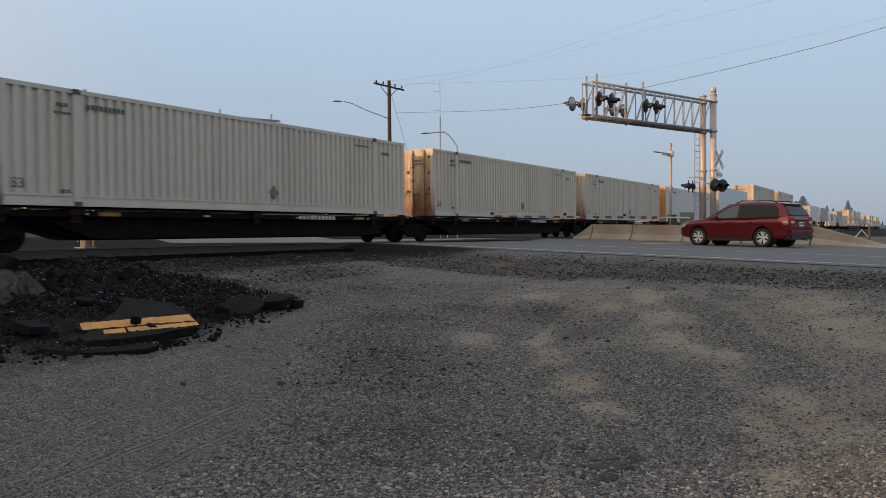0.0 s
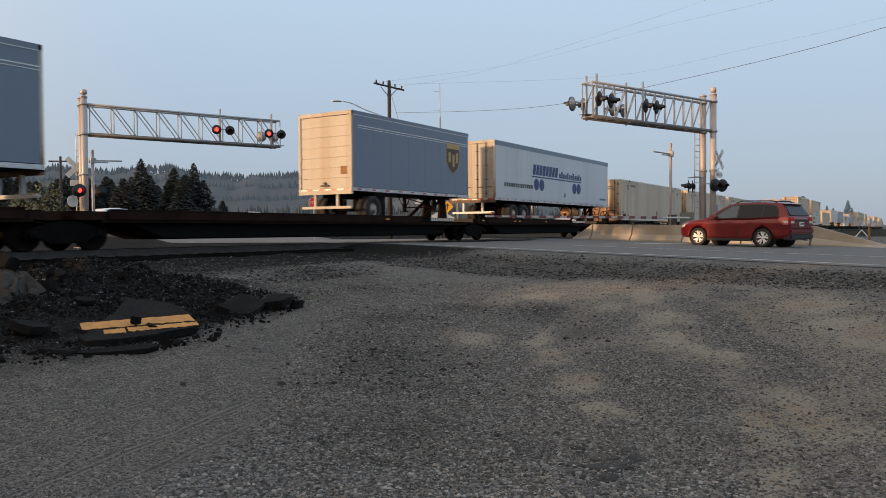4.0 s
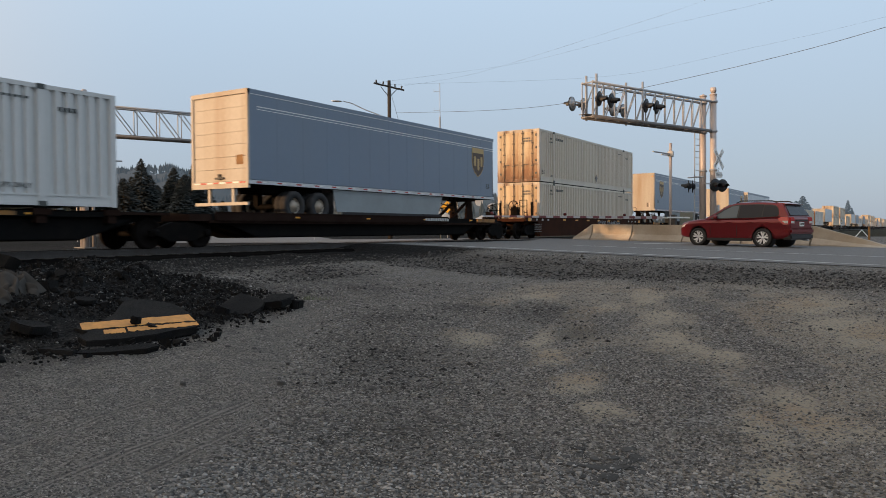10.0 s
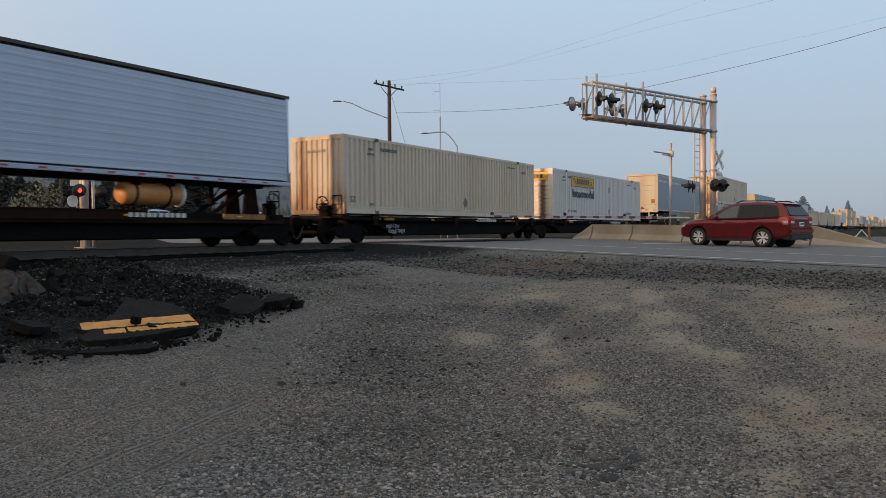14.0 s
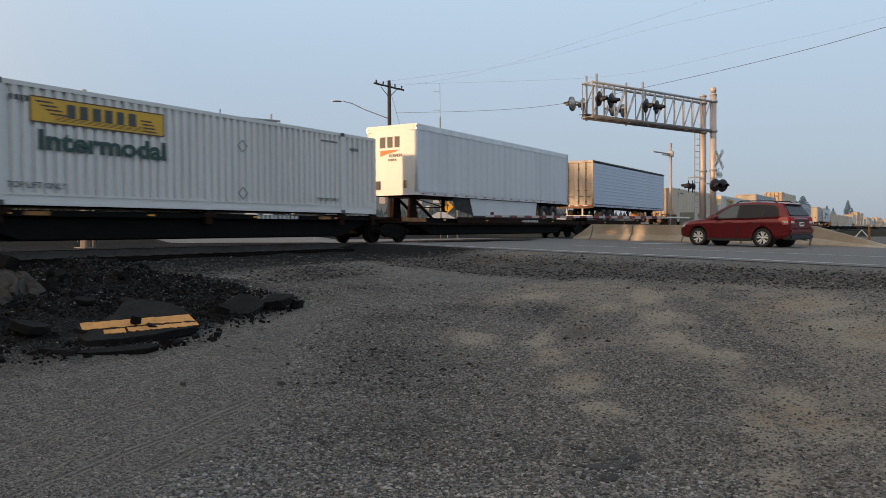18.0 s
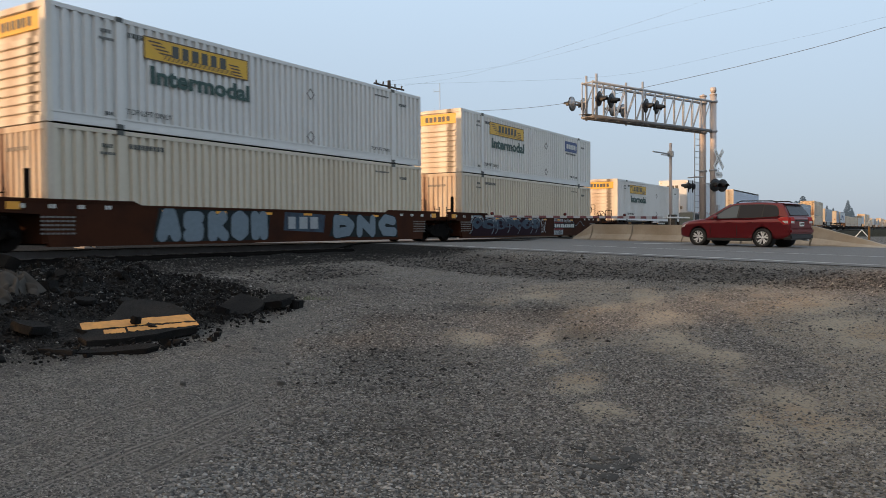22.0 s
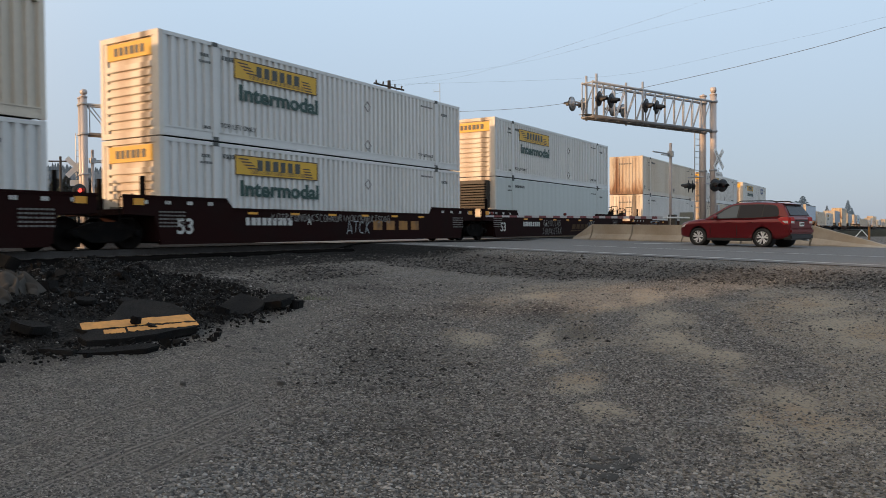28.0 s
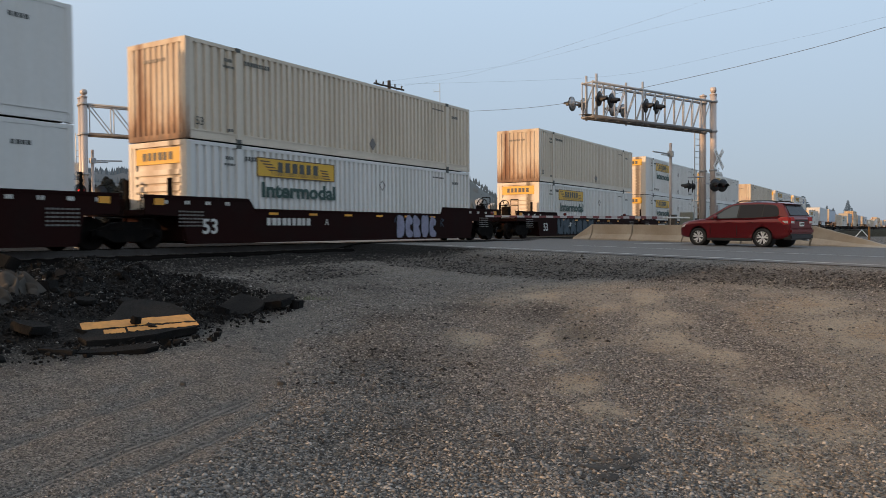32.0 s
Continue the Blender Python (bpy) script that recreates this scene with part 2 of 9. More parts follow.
RED_TAPE = material("red_reflective_tape", (0.40, 0.03, 0.025), 0.35)
WHITE_TAPE = material("white_reflective_tape", (0.70, 0.70, 0.68), 0.35)
RUBBER = material("tyre_rubber", (0.022, 0.022, 0.023), 0.85, 0.0, 0.3, 40.0, (0.06, 0.055, 0.05), 4.0, 0.5, 0.2, 80)
ORANGE_TANK = material("orange_tank_paint", (0.60, 0.27, 0.09), 0.5, 0.0, 0.1, 10.0, (0.30, 0.12, 0.04), 2.0, 0.5)
LOUVRE = material("dark_louvre", (0.05, 0.045, 0.04), 0.6, 0.0, 0.2, 20.0)
GRAF_BLUE = material("pale_blue_spray_paint", (0.17, 0.215, 0.25), 0.6, 0.0, 0.25, 8.0)
GRAF_WHITE = material("white_spray_paint", (0.34, 0.36, 0.37), 0.6, 0.0, 0.25, 8.0)
GRAF_LILAC = material("pale_lilac_spray_paint", (0.27, 0.27, 0.36), 0.6, 0.0, 0.25, 8.0, (0.16, 0.15, 0.20), 2.0, 0.6)
GRAF_DARK = material("dark_spray_outline", (0.022, 0.028, 0.030), 0.65, 0.0, 0.25, 8.0)
GRAF_AZURE = material("steel_blue_spray_paint", (0.055, 0.085, 0.115), 0.6, 0.0, 0.25, 8.0, (0.04, 0.035, 0.05), 2.0, 0.8)
GRAF_SLATE = material("slate_spray_paint", (0.085, 0.108, 0.128), 0.6, 0.0, 0.25, 8.0, (0.045, 0.05, 0.06), 2.0, 0.7)
GRAF_RED = material("red_spray_paint", (0.14, 0.022, 0.022), 0.6, 0.0, 0.25, 8.0)
GRAF_VIOLET = material("violet_spray_paint", (0.020, 0.008, 0.013), 0.6, 0.0, 0.25, 8.0)
BLACK_PLASTIC = material("black_signal_paint", (0.015, 0.015, 0.017), 0.5, 0.0, 0.2, 20.0)
SIGN_WHITE = material("white_sign_face", (0.72, 0.72, 0.70), 0.45, 0.0, 0.08, 15.0)
ARM_WHITE = material("dusty_white_gate_arm", (0.46, 0.43, 0.42), 0.55, 0.0, 0.15, 10.0)
ARM_RED = material("dull_red_gate_stripe", (0.17, 0.045, 0.045), 0.55, 0.0, 0.15, 10.0)
SIGN_GREY = material("greenish_grey_plate", (0.20, 0.22, 0.20), 0.6, 0.0, 0.1, 15.0)
SIGN_RED = material("red_sign_face", (0.50, 0.03, 0.03), 0.45)
SIGN_YELLOW = material("yellow_sign_face", (0.80, 0.42, 0.03), 0.45)
SIGN_GREEN = material("green_sign_face", (0.02, 0.16, 0.08), 0.45)
RED_LENS = material("dark_red_lens", (0.09, 0.012, 0.012), 0.2)
RED_LIT = material("lit_red_lens", (0.5, 0.02, 0.02), 0.3, glow=(1.0, 0.05, 0.04), glow_strength=3.0)
CONCRETE = material("cast_concrete", (0.42, 0.37, 0.30), 0.85, 0.0, 0.15, 12.0, (0.27, 0.21, 0.14), 0.8, 0.7, 0.2, 50)
POLE_WOOD = material("weathered_pole_wood", (0.042, 0.034, 0.028), 0.9, 0.0, 0.3, 15.0, (0.05, 0.04, 0.03), 2.0, 0.5, 0.3, 40)
WIRE = material("overhead_wire", (0.03, 0.03, 0.03), 0.6)
ROAD_LINE = material("worn_white_road_paint", (0.52, 0.51, 0.49), 0.85, 0.0, 0.3, 6.0, (0.17, 0.165, 0.158), 2.2, 0.8)
TIE_WOOD = material("dusty_sleeper", (0.085, 0.075, 0.066), 0.9, 0.0, 0.3, 8.0, (0.09, 0.08, 0.07), 2.0, 0.5, 0.3, 30)
ROD = material("stained_lock_rod", (0.16, 0.13, 0.10), 0.6, 0.2, 0.2, 12.0, (0.07, 0.035, 0.02), 2.0, 0.8)


def worn(m, colour, low=None, column=None, amount=0.9, size=2.2):
    """Adds rust or soot that has run down: thickest towards the lower edge (low: heights), or along one upright column (x, half width)."""
    nt = m.node_tree
    bsdf = nt.nodes["Principled BSDF"]
    src = bsdf.inputs["Base Color"].links[0].from_socket
    co = nt.nodes.new("ShaderNodeTexCoord").outputs["Object"]
    xyz = nt.nodes.new("ShaderNodeSeparateXYZ")
    nt.links.new(co, xyz.inputs[0])
    n = nt.nodes.new("ShaderNodeTexNoise")
    n.inputs["Scale"].default_value, n.inputs["Detail"].default_value, n.inputs["Roughness"].default_value = size, 8.0, 0.7
    squash = nt.nodes.new("ShaderNodeMapping")
    squash.inputs["Scale"].default_value = (2.0, 2.0, 0.35)
    nt.links.new(co, squash.inputs["Vector"])
    nt.links.new(squash.outputs["Vector"], n.inputs["Vector"])

    def calc(op, a, b):
        k = nt.nodes.new("ShaderNodeMath")
        k.operation = op
        for s, v in enumerate((a, b)):
            if isinstance(v, float):
                k.inputs[s].default_value = v
            else:
                nt.links.new(v, k.inputs[s])
        return k.outputs[0]

    def span(v, lo, hi):
        r = nt.nodes.new("ShaderNodeMapRange")
        r.inputs["From Min"].default_value, r.inputs["From Max"].default_value = lo, hi
        nt.links.new(v, r.inputs["Value"])
        return r.outputs["Result"]
    if low:
        share = span(xyz.outputs["Z"], low[1], low[0])
    else:
        off = calc("ABSOLUTE", calc("SUBTRACT", xyz.outputs["X"], column[0]), 0.0)
        share = span(off, column[1], 0.0)
    fac = calc("MULTIPLY", span(calc("ADD", calc("MULTIPLY", share, 0.62), n.outputs["Fac"]), 0.62, 1.0), amount)
    x = nt.nodes.new("ShaderNodeMix")
    x.data_type = "RGBA"
    nt.links.new(fac, x.inputs["Factor"])
    nt.links.new(src, x.inputs["A"])
    x.inputs["B"].default_value = rgb(*colour)
    nt.links.new(x.outputs["Result"], bsdf.inputs["Base Color"])


for m in (GRAF_SLATE, FADED_GOLD, GRAF_BLUE, GRAF_WHITE, GRAF_DARK, GRAF_LILAC, GRAF_AZURE, GRAF_VIOLET, GRAF_RED, MAROON, OXIDE, RUST, BLACKCAR, GRIME, TREAD, TIE_WOOD):     # dusty, dull surfaces
    m.node_tree.nodes["Principled BSDF"].inputs["Specular IOR Level"].default_value = 0.05
worn(BEIGE_END, (0.27, 0.11, 0.035), low=(-0.3, 1.7), amount=0.85)
worn(BEIGE_END, (0.15, 0.055, 0.02), column=(0.55, 0.42), amount=0.85, size=1.6)
worn(BEIGE_END, (0.055, 0.03, 0.02), low=(-0.3, 0.7), amount=0.8, size=3.0)
worn(BEIGE_DOOR, (0.22, 0.085, 0.028), low=(-0.2, 2.2), amount=0.9, size=1.8)
worn(BEIGE_DOOR, (0.10, 0.04, 0.02), low=(-0.3, 0.9), amount=0.8, size=3.0)
worn(WHITE_END, (0.05, 0.032, 0.024), column=(1.95, 0.32), amount=0.85)
worn(WHITE_END, (0.24, 0.12, 0.06), column=(1.0, 0.6), amount=0.3)


# ---- ground, road, track ----
ROAD_DIR = Vector((math.cos(radians(69.0)), math.sin(radians(69.0)), 0))
ROAD_OUT = Vector((ROAD_DIR.y, -ROAD_DIR.x, 0))       # across the road, away from the lot
ROAD_AT = Vector((17.6, 1.2, 0))                      # on the near edge line


def road_xy(along, out):
    p = ROAD_AT + ROAD_DIR * along + ROAD_OUT * out
    return p.x, p.y


def road_coords(x, y):
    d = Vector((x, y, 0)) - ROAD_AT
    return d.dot(ROAD_DIR), d.dot(ROAD_OUT)


def curve(x, knots):
    """Piecewise linear through (x, value) knots."""
    if x <= knots[0][0]:
        return knots[0][1]
    for (a, va), (b, vb) in zip(knots, knots[1:]):
        if x <= b:
            return va + (vb - va) * (x - a) / (b - a)
    return knots[-1][1]


def road_z(y):
    return curve(y, ((-60, 0.1), (-20, 0.35), (17.0, RAIL - 0.01), (21.5, RAIL - 0.01), (40, RAIL - 0.2), (50, 1.55), (90, 2.2)))


def ground_z(x, y):
    """The lie of the land: a gravel lot that rises to the road bank and to the ballast of the track."""
    along, out = road_coords(x, y)
    bank = curve(out, ((-14, 0.0), (-8, 0.24), (-3.2, 0.53), (-1.5, road_z(y) - 0.03), (-0.7, road_z(y) - 0.012), (15, road_z(y) - 0.012), (17, road_z(y) - 0.1), (30, 0.7)))
    near = curve(y, ((0, 0.0), (3, 0.10), (7, 0.40), (12, 0.68), (15.6, 0.72), (16.6, 0.76), (17.4, RAIL - 0.20), (20.6, RAIL - 0.20), (22, 0.75), (40, 0.72), (50, 1.6), (90, 2.3)))
    k = 0.10
    h = max(k - abs(bank - near), 0.0) / k
    z = max(bank, near) + h * h * k * 0.25
    if -0.8 < out < 15.2:
        z = road_z(y) - 0.012
    return z


ASPHALT = material("worn_asphalt", (0.145, 0.138, 0.130), 0.85, 0.0, 0.35, 60.0, (0.14, 0.137, 0.132), 0.35, 0.7, 0.3, 120)


def soft_spot(x, y, cx, cy, rx, ry, turn=0.0):
    """1 at the middle of an oval, falling to 0 at its rim."""
    dx, dy = x - cx, y - cy
    if abs(dx) > rx + ry or abs(dy) > rx + ry:
        return 0.0
    c, sn = math.cos(radians(turn)), math.sin(radians(turn))
    d = math.hypot((dx * c + dy * sn) / rx, (-dx * sn + dy * c) / ry)
    return max(0.0, 1.0 - d)


DIRT_SPOTS = ((12.2, 3.7, 1.8, 0.50, 17), (10.2, 2.95, 1.7, 0.42, 16), (8.8, 2.4, 1.1, 0.45, 15), (8.3, 2.04, 0.7, 0.42, 14), (7.9, 1.67, 0.55, 0.48, 12), (11.9, 5.4, 1.5, 0.6, 24), (8.2, 3.74, 1.2, 0.32, 25), (7.15, 3.19, 0.8, 0.32, 24),
              (6.1, 2.5, 0.7, 0.26, 22), (5.4, 2.0, 0.5, 0.28, 20), (11.7, 1.2, 1.8, 1.0, 6), (9.9, 0.7, 1.5, 1.0, 4), (8.95, 0.45, 1.2, 0.7, 3), (6.3, 0.76, 0.8, 0.32, 7), (4.5, 0.55, 0.7, 0.3, 7),
              (5.4, 1.0, 0.7, 0.55, 11), (5.65, 0.4, 0.8, 0.45, 4), (7.6, 4.3, 0.9, 0.5, 30), (10.9, 3.9, 0.9, 0.5, 20))
DARK_SPOTS = ((10.1, 4.6, 1.5, 0.9, 24), (8.2, 5.8, 1.2, 0.9, 35), (10.5, 8.2, 1.6, 1.0, 38), (8.7, 3.5, 1.0, 0.6, 22), (4.2, 1.46, 0.55, 0.28, 19), (9.8, 5.7, 1.2, 0.8, 30), (4.2, 2.05, 0.4, 0.35, 26), (4.1, 2.9, 1.9, 0.9, 38), (6.0, 4.4, 2.8, 1.1, 38), (11.5, 10.3, 4.5, 2.0, 35), (9.0, 8.6, 3.0, 1.4, 35))


GRAVEL_SPOTS = ((11.3, 2.8, 1.3, 0.38, 24), (9.8, 2.05, 1.5, 0.40, 25), (8.3, 1.35, 1.4, 0.40, 25), (7.2, 0.95, 0.9, 0.35, 15), (6.5, 1.75, 1.2, 0.55, 15), (5.3, 1.30, 1.0, 0.45, 12), (9.7, 3.4, 1.2, 0.32, 20), (7.4, 2.45, 1.0, 0.40, 20), (12.6, 2.5, 1.2, 0.3, 15), (10.6, 4.9, 1.6, 0.5, 25))


def dirt_at(x, y):
    if not (2.5 < x < 17 and -3 < y < 10):
        return 0.0
    wx = x + 0.22 * noise.noise((x * 1.1, y * 1.1, 31)) + 0.14 * noise.noise((x * 3.4, y * 3.4, 33))
    wy = y + 0.18 * noise.noise((x * 1.1, y * 1.1, 37)) + 0.12 * noise.noise((x * 3.4, y * 3.4, 39))
    veil = max(soft_spot(wx, wy, 10.5, 2.2, 5.0, 2.6, 8), soft_spot(wx, wy, 6.5, 0.8, 3.0, 1.3, 5), soft_spot(wx, wy, 12.0, 5.0, 3.0, 1.8, 20))
    stony = min(1.0, 1.6 * max(soft_spot(wx, wy, *d) for d in GRAVEL_SPOTS))
    return min(1.0, max(min(1.0, max(soft_spot(wx, wy, *d) for d in DIRT_SPOTS) * 1.25), min(0.48, veil * 1.2) * (1 - stony)) * (1 - 0.6 * stony))


def fine_at(x, y):
    """The fine, rolled gravel of the track way."""
    edge = curve(x, ((-5, 1.5), (2.44, 3.28), (3.56, 3.73), (4.39, 4.35), (6.08, 5.68), (7.5, 6.5), (9, 8.2), (12, 9.5)))
    return max(0.0, min(1.0, 0.5 + (y - edge) * 0.9)) * max(0.0, min(1.0, (9.5 - y) * 0.35))


def dark_at(x, y):
    if not (-60 < x < 80 and -20 < y < 45):
        return 0.0
    out = road_coords(x, y)[1]
    bank = max(0.0, min(1.0, (out + curve(y, ((0, 4.1), (5, 4.7), (7, 5.4), (10, 6.2))) * 0.97) * 1.4)) * max(0.0, min(1.0, (-1.5 - out) * 1.3)) if -5 < y < 16 else 0.0
    pile = max(soft_spot(x, y, 5.6, 8.9, 4.4, 2.7, 30), soft_spot(x, y, 7.0, 9.3, 3.2, 2.0, 20), 0.8 * soft_spot(x, y, 6.5, 7.5, 2.2, 1.0, 18)) * 2.2
    # along the track: dark ballast, and the train's shade put into the ground colour
    track = max(0.0, min(1.0, (y - curve(x, ((5, 9.8), (8.3, 10.4), (11.8, 11.2), (15, 11.6), (18, 11.2), (20, 10.5), (24, 13)))) * 0.6)) * max(0.0, min(1.0, (60 - y) * 0.1))
    return min(1.0, max(bank * 0.4, pile, track, 0.5 * max(soft_spot(x, y, *d) for d in DARK_SPOTS)))


def ground_material():
    m = material("gravel_lot", (0.14, 0.135, 0.13), 0.95, 0.0, 0.0)
    nt = m.node_tree
    bsdf = nt.nodes["Principled BSDF"]
    co = nt.nodes.new("ShaderNodeTexCoord").outputs["Object"]

    def nz(scale, detail, rough=0.6):
        n = nt.nodes.new("ShaderNodeTexNoise")
        n.inputs["Scale"].default_value, n.inputs["Detail"].default_value, n.inputs["Roughness"].default_value = scale, detail, rough
        nt.links.new(co, n.inputs["Vector"])
        return n.outputs["Fac"]

    def rng(f, lo, hi, a=0.0, b=1.0):
        r = nt.nodes.new("ShaderNodeMapRange")
        for k, v in (("From Min", lo), ("From Max", hi), ("To Min", a), ("To Max", b)):
            r.inputs[k].default_value = v
        nt.links.new(f, r.inputs["Value"])
        return r.outputs["Result"]

    def mix(a, b, fac, mode="MIX"):
        x = nt.nodes.new("ShaderNodeMix")
        x.data_type, x.blend_type = "RGBA", mode
        for s, v in (("A", a), ("B", b), ("Factor", fac)):
            if isinstance(v, (tuple, float)):
                x.inputs[s].default_value = v
            else:
                nt.links.new(v, x.inputs[s])
        return x.outputs["Result"]

    def zone(name, ragged, lo=0.35, hi=0.65):
        """A share of the ground, with a ragged rim."""
        a = nt.nodes.new("ShaderNodeAttribute")
        a.attribute_name = name
        s = nt.nodes.new("ShaderNodeMath")
        s.operation = "MULTIPLY_ADD"
        nt.links.new(nz(1.9, 8.0, 0.72), s.inputs[0])
        s.inputs[1].default_value, s.inputs[2].default_value = ragged, -ragged * 0.5
        t = nt.nodes.new("ShaderNodeMath")
        t.operation = "ADD"
        nt.links.new(a.outputs["Fac"], t.inputs[0])
        nt.links.new(s.outputs[0], t.inputs[1])
        return rng(t.outputs[0], lo, hi)

    def pebbles(scale):
        v = nt.nodes.new("ShaderNodeTexVoronoi")
        v.inputs["Scale"].default_value, v.inputs["Randomness"].default_value = scale, 1.0
        nt.links.new(co, v.inputs["Vector"])
        g = nt.nodes.new("ShaderNodeSeparateColor")
        nt.links.new(v.outputs["Color"], g.inputs["Color"])
        return g.outputs["Red"], g.outputs["Green"], v.outputs["Distance"]

    shade, hue, dist = pebbles(44.0)
    gravel = mix(rgb(0.058, 0.0555, 0.053), rgb(0.37, 0.355, 0.335), rng(shade, 0.05, 1.0))
    gravel = mix(gravel, rgb(0.26, 0.22, 0.17), rng(hue, 0.72, 0.9, 0.0, 0.7))
    # shade in the gaps between pebbles, painted as dark cell rims
    gravel = mix(gravel, rgb(0.030, 0.029, 0.028), rng(dist, 0.42, 0.8, 0.0, 0.75))
    gravel = mix(gravel, rgb(0.27, 0.252, 0.222), rng(nz(0.7, 6.0, 0.65), 0.42, 0.72, 0.0, 0.35))
    dirt = mix(rgb(0.42, 0.365, 0.285), rgb(0.30, 0.265, 0.21), nz(9.0, 9.0, 0.75))
    dirt = mix(dirt, rgb(0.33, 0.225, 0.135), rng(nz(0.9, 3.0), 0.5, 0.64, 0.0, 0.45))
    dirt = mix(dirt, gravel, rng(nz(22.0, 8.0, 0.75), 0.50, 0.60, 0.0, 0.85))
    col = mix(gravel, dirt, zone("dirt", 1.3, 0.16, 0.80))
    shade2, hue2, dist2 = pebbles(75.0)
    fine = mix(rgb(0.062, 0.058, 0.054), rgb(0.325, 0.302, 0.27), shade2)
    fine = mix(fine, rgb(0.05, 0.05, 0.049), rng(nz(170.0, 2.0), 0.55, 0.68, 0.0, 0.8))
    fine = mix(fine, rgb(0.10, 0.098, 0.095), rng(nz(5.0, 9.0, 0.78), 0.47, 0.66, 0.0, 0.75))
    col = mix(col, fine, zone("fine", 0.7))
    rut = nt.nodes.new("ShaderNodeAttribute")          # tread lines pressed by tyres: lit ridges and shaded grooves put into the colour
    rut.attribute_name = "rut"
    tread = nt.nodes.new("ShaderNodeMath")
    tread.operation = "MULTIPLY_ADD"
    nt.links.new(rut.outputs["Fac"], tread.inputs[0])
    tread.inputs[1].default_value = 2 * math.pi / 0.052
    nt.links.new(rng(nz(3.0, 4.0), 0.0, 1.0, 0.0, 5.0), tread.inputs[2])
    wave = nt.nodes.new("ShaderNodeMath")
    wave.operation = "SINE"
    nt.links.new(tread.outputs[0], wave.inputs[0])
    pressed = mix(rgb(0.075, 0.073, 0.070), rgb(0.30, 0.275, 0.245), rng(wave.outputs[0], -0.8, 0.8))
    pressed = mix(pressed, fine, 0.45)
    col = mix(col, pressed, zone("rutted", 0.9, 0.3, 0.9))
    shade3, hue3, dist3 = pebbles(34.0)
    dark = mix(rgb(0.007, 0.0068, 0.0066), rgb(0.036, 0.034, 0.032), shade3)
    # gap shade painted among the dark stones too
    dark = mix(dark, rgb(0.012, 0.012, 0.012), rng(dist3, 0.45, 0.8, 0.0, 0.8))
    col = mix(col, dark, zone("dark", 1.0, 0.06, 0.92))
    far = nt.nodes.new("ShaderNodeAttribute")
    far.attribute_name = "field"
    grass = mix(rgb(0.030, 0.030, 0.020), rgb(0.048, 0.042, 0.029), nz(0.35, 6.0))
    col = mix(col, grass, far.outputs["Fac"])
    nt.links.new(col, bsdf.inputs["Base Color"])
    bsdf.inputs["Specular IOR Level"].default_value = 0.05
    bump = nt.nodes.new("ShaderNodeBump")
    bump.inputs["Strength"].default_value = 1.0
    bump.inputs["Distance"].default_value = 0.018
    hgt = nt.nodes.new("ShaderNodeMath")
    hgt.operation = "ADD"
    nt.links.new(rng(dist, 0.0, 0.9, 1.0, 0.0), hgt.inputs[0])
    nt.links.new(nz(120.0, 3.0), hgt.inputs[1])
    nt.links.new(hgt.outputs[0], bump.inputs["Height"])
    nt.links.new(bump.outputs["Normal"], bsdf.inputs["Normal"])
    return m


GROUND = ground_material()


def axis_steps(a, b, fine_a, fine_b, fine, coarse):
    out, x = [], a
    while x < b:
        out.append(x)
        d = 0 if fine_a <= x <= fine_b else min(abs(x - fine_a), abs(x - fine_b))
        x += min(coarse, fine + d * 0.04)
    out.append(b)
    return out


def rut_at(x, y):
    return y - 3.87 - 0.23 * (x - 2.79)


def rutted_at(x, y):
    """Three tyre tracks in the fine gravel."""
    d = rut_at(x, y)
    track = max(1 - abs(d - 0.06) / 0.15, 1 - abs(d + 0.27) / 0.10, 0.8 - abs(d - 0.72) / 0.16, 0.6 - abs(d - 1.05) / 0.2, 0.0)
    return min(1.0, 1.1 * track) * max(0.0, min(1.0, (x - 1.2), (4.5 - x) * 1.6))


def pile_z(x, y):
    """The low heap of broken asphalt, and ruts of tyres in the fine gravel."""
    h = 0.36 * soft_spot(x, y, 5.2, 9.9, 3.4, 2.3, 25) + 0.22 * soft_spot(x, y, 7.3, 10.2, 2.7, 1.7, 20) + 0.12 * soft_spot(x, y, 4.4, 7.9, 2.2, 1.0, 10)
    if h > 0:
        h *= 1.0 + 0.5 * noise.noise((x * 1.7, y * 1.7, 5)) + 0.3 * noise.noise((x * 5, y * 5, 9))
    return h - 0.016 * rutted_at(x, y)


def lumps(x, y):
    """The small unevenness of the lot."""
    out = road_coords(x, y)[1]
    if out > -0.9:
        return 0.0
    return min(1.0, (-0.9 - out) / 2.0) * (0.035 * noise.noise((x * 0.7, y * 0.7, 0)) + 0.014 * noise.noise((x * 2.6, y * 2.6, 3)) + 0.006 * noise.noise((x * 7.0, y * 7.0, 7)))


def surface_z(x, y):
    return ground_z(x, y) + (lumps(x, y) + pile_z(x, y) if -3 < x < 32 and -4 < y < 17 else 0.0)


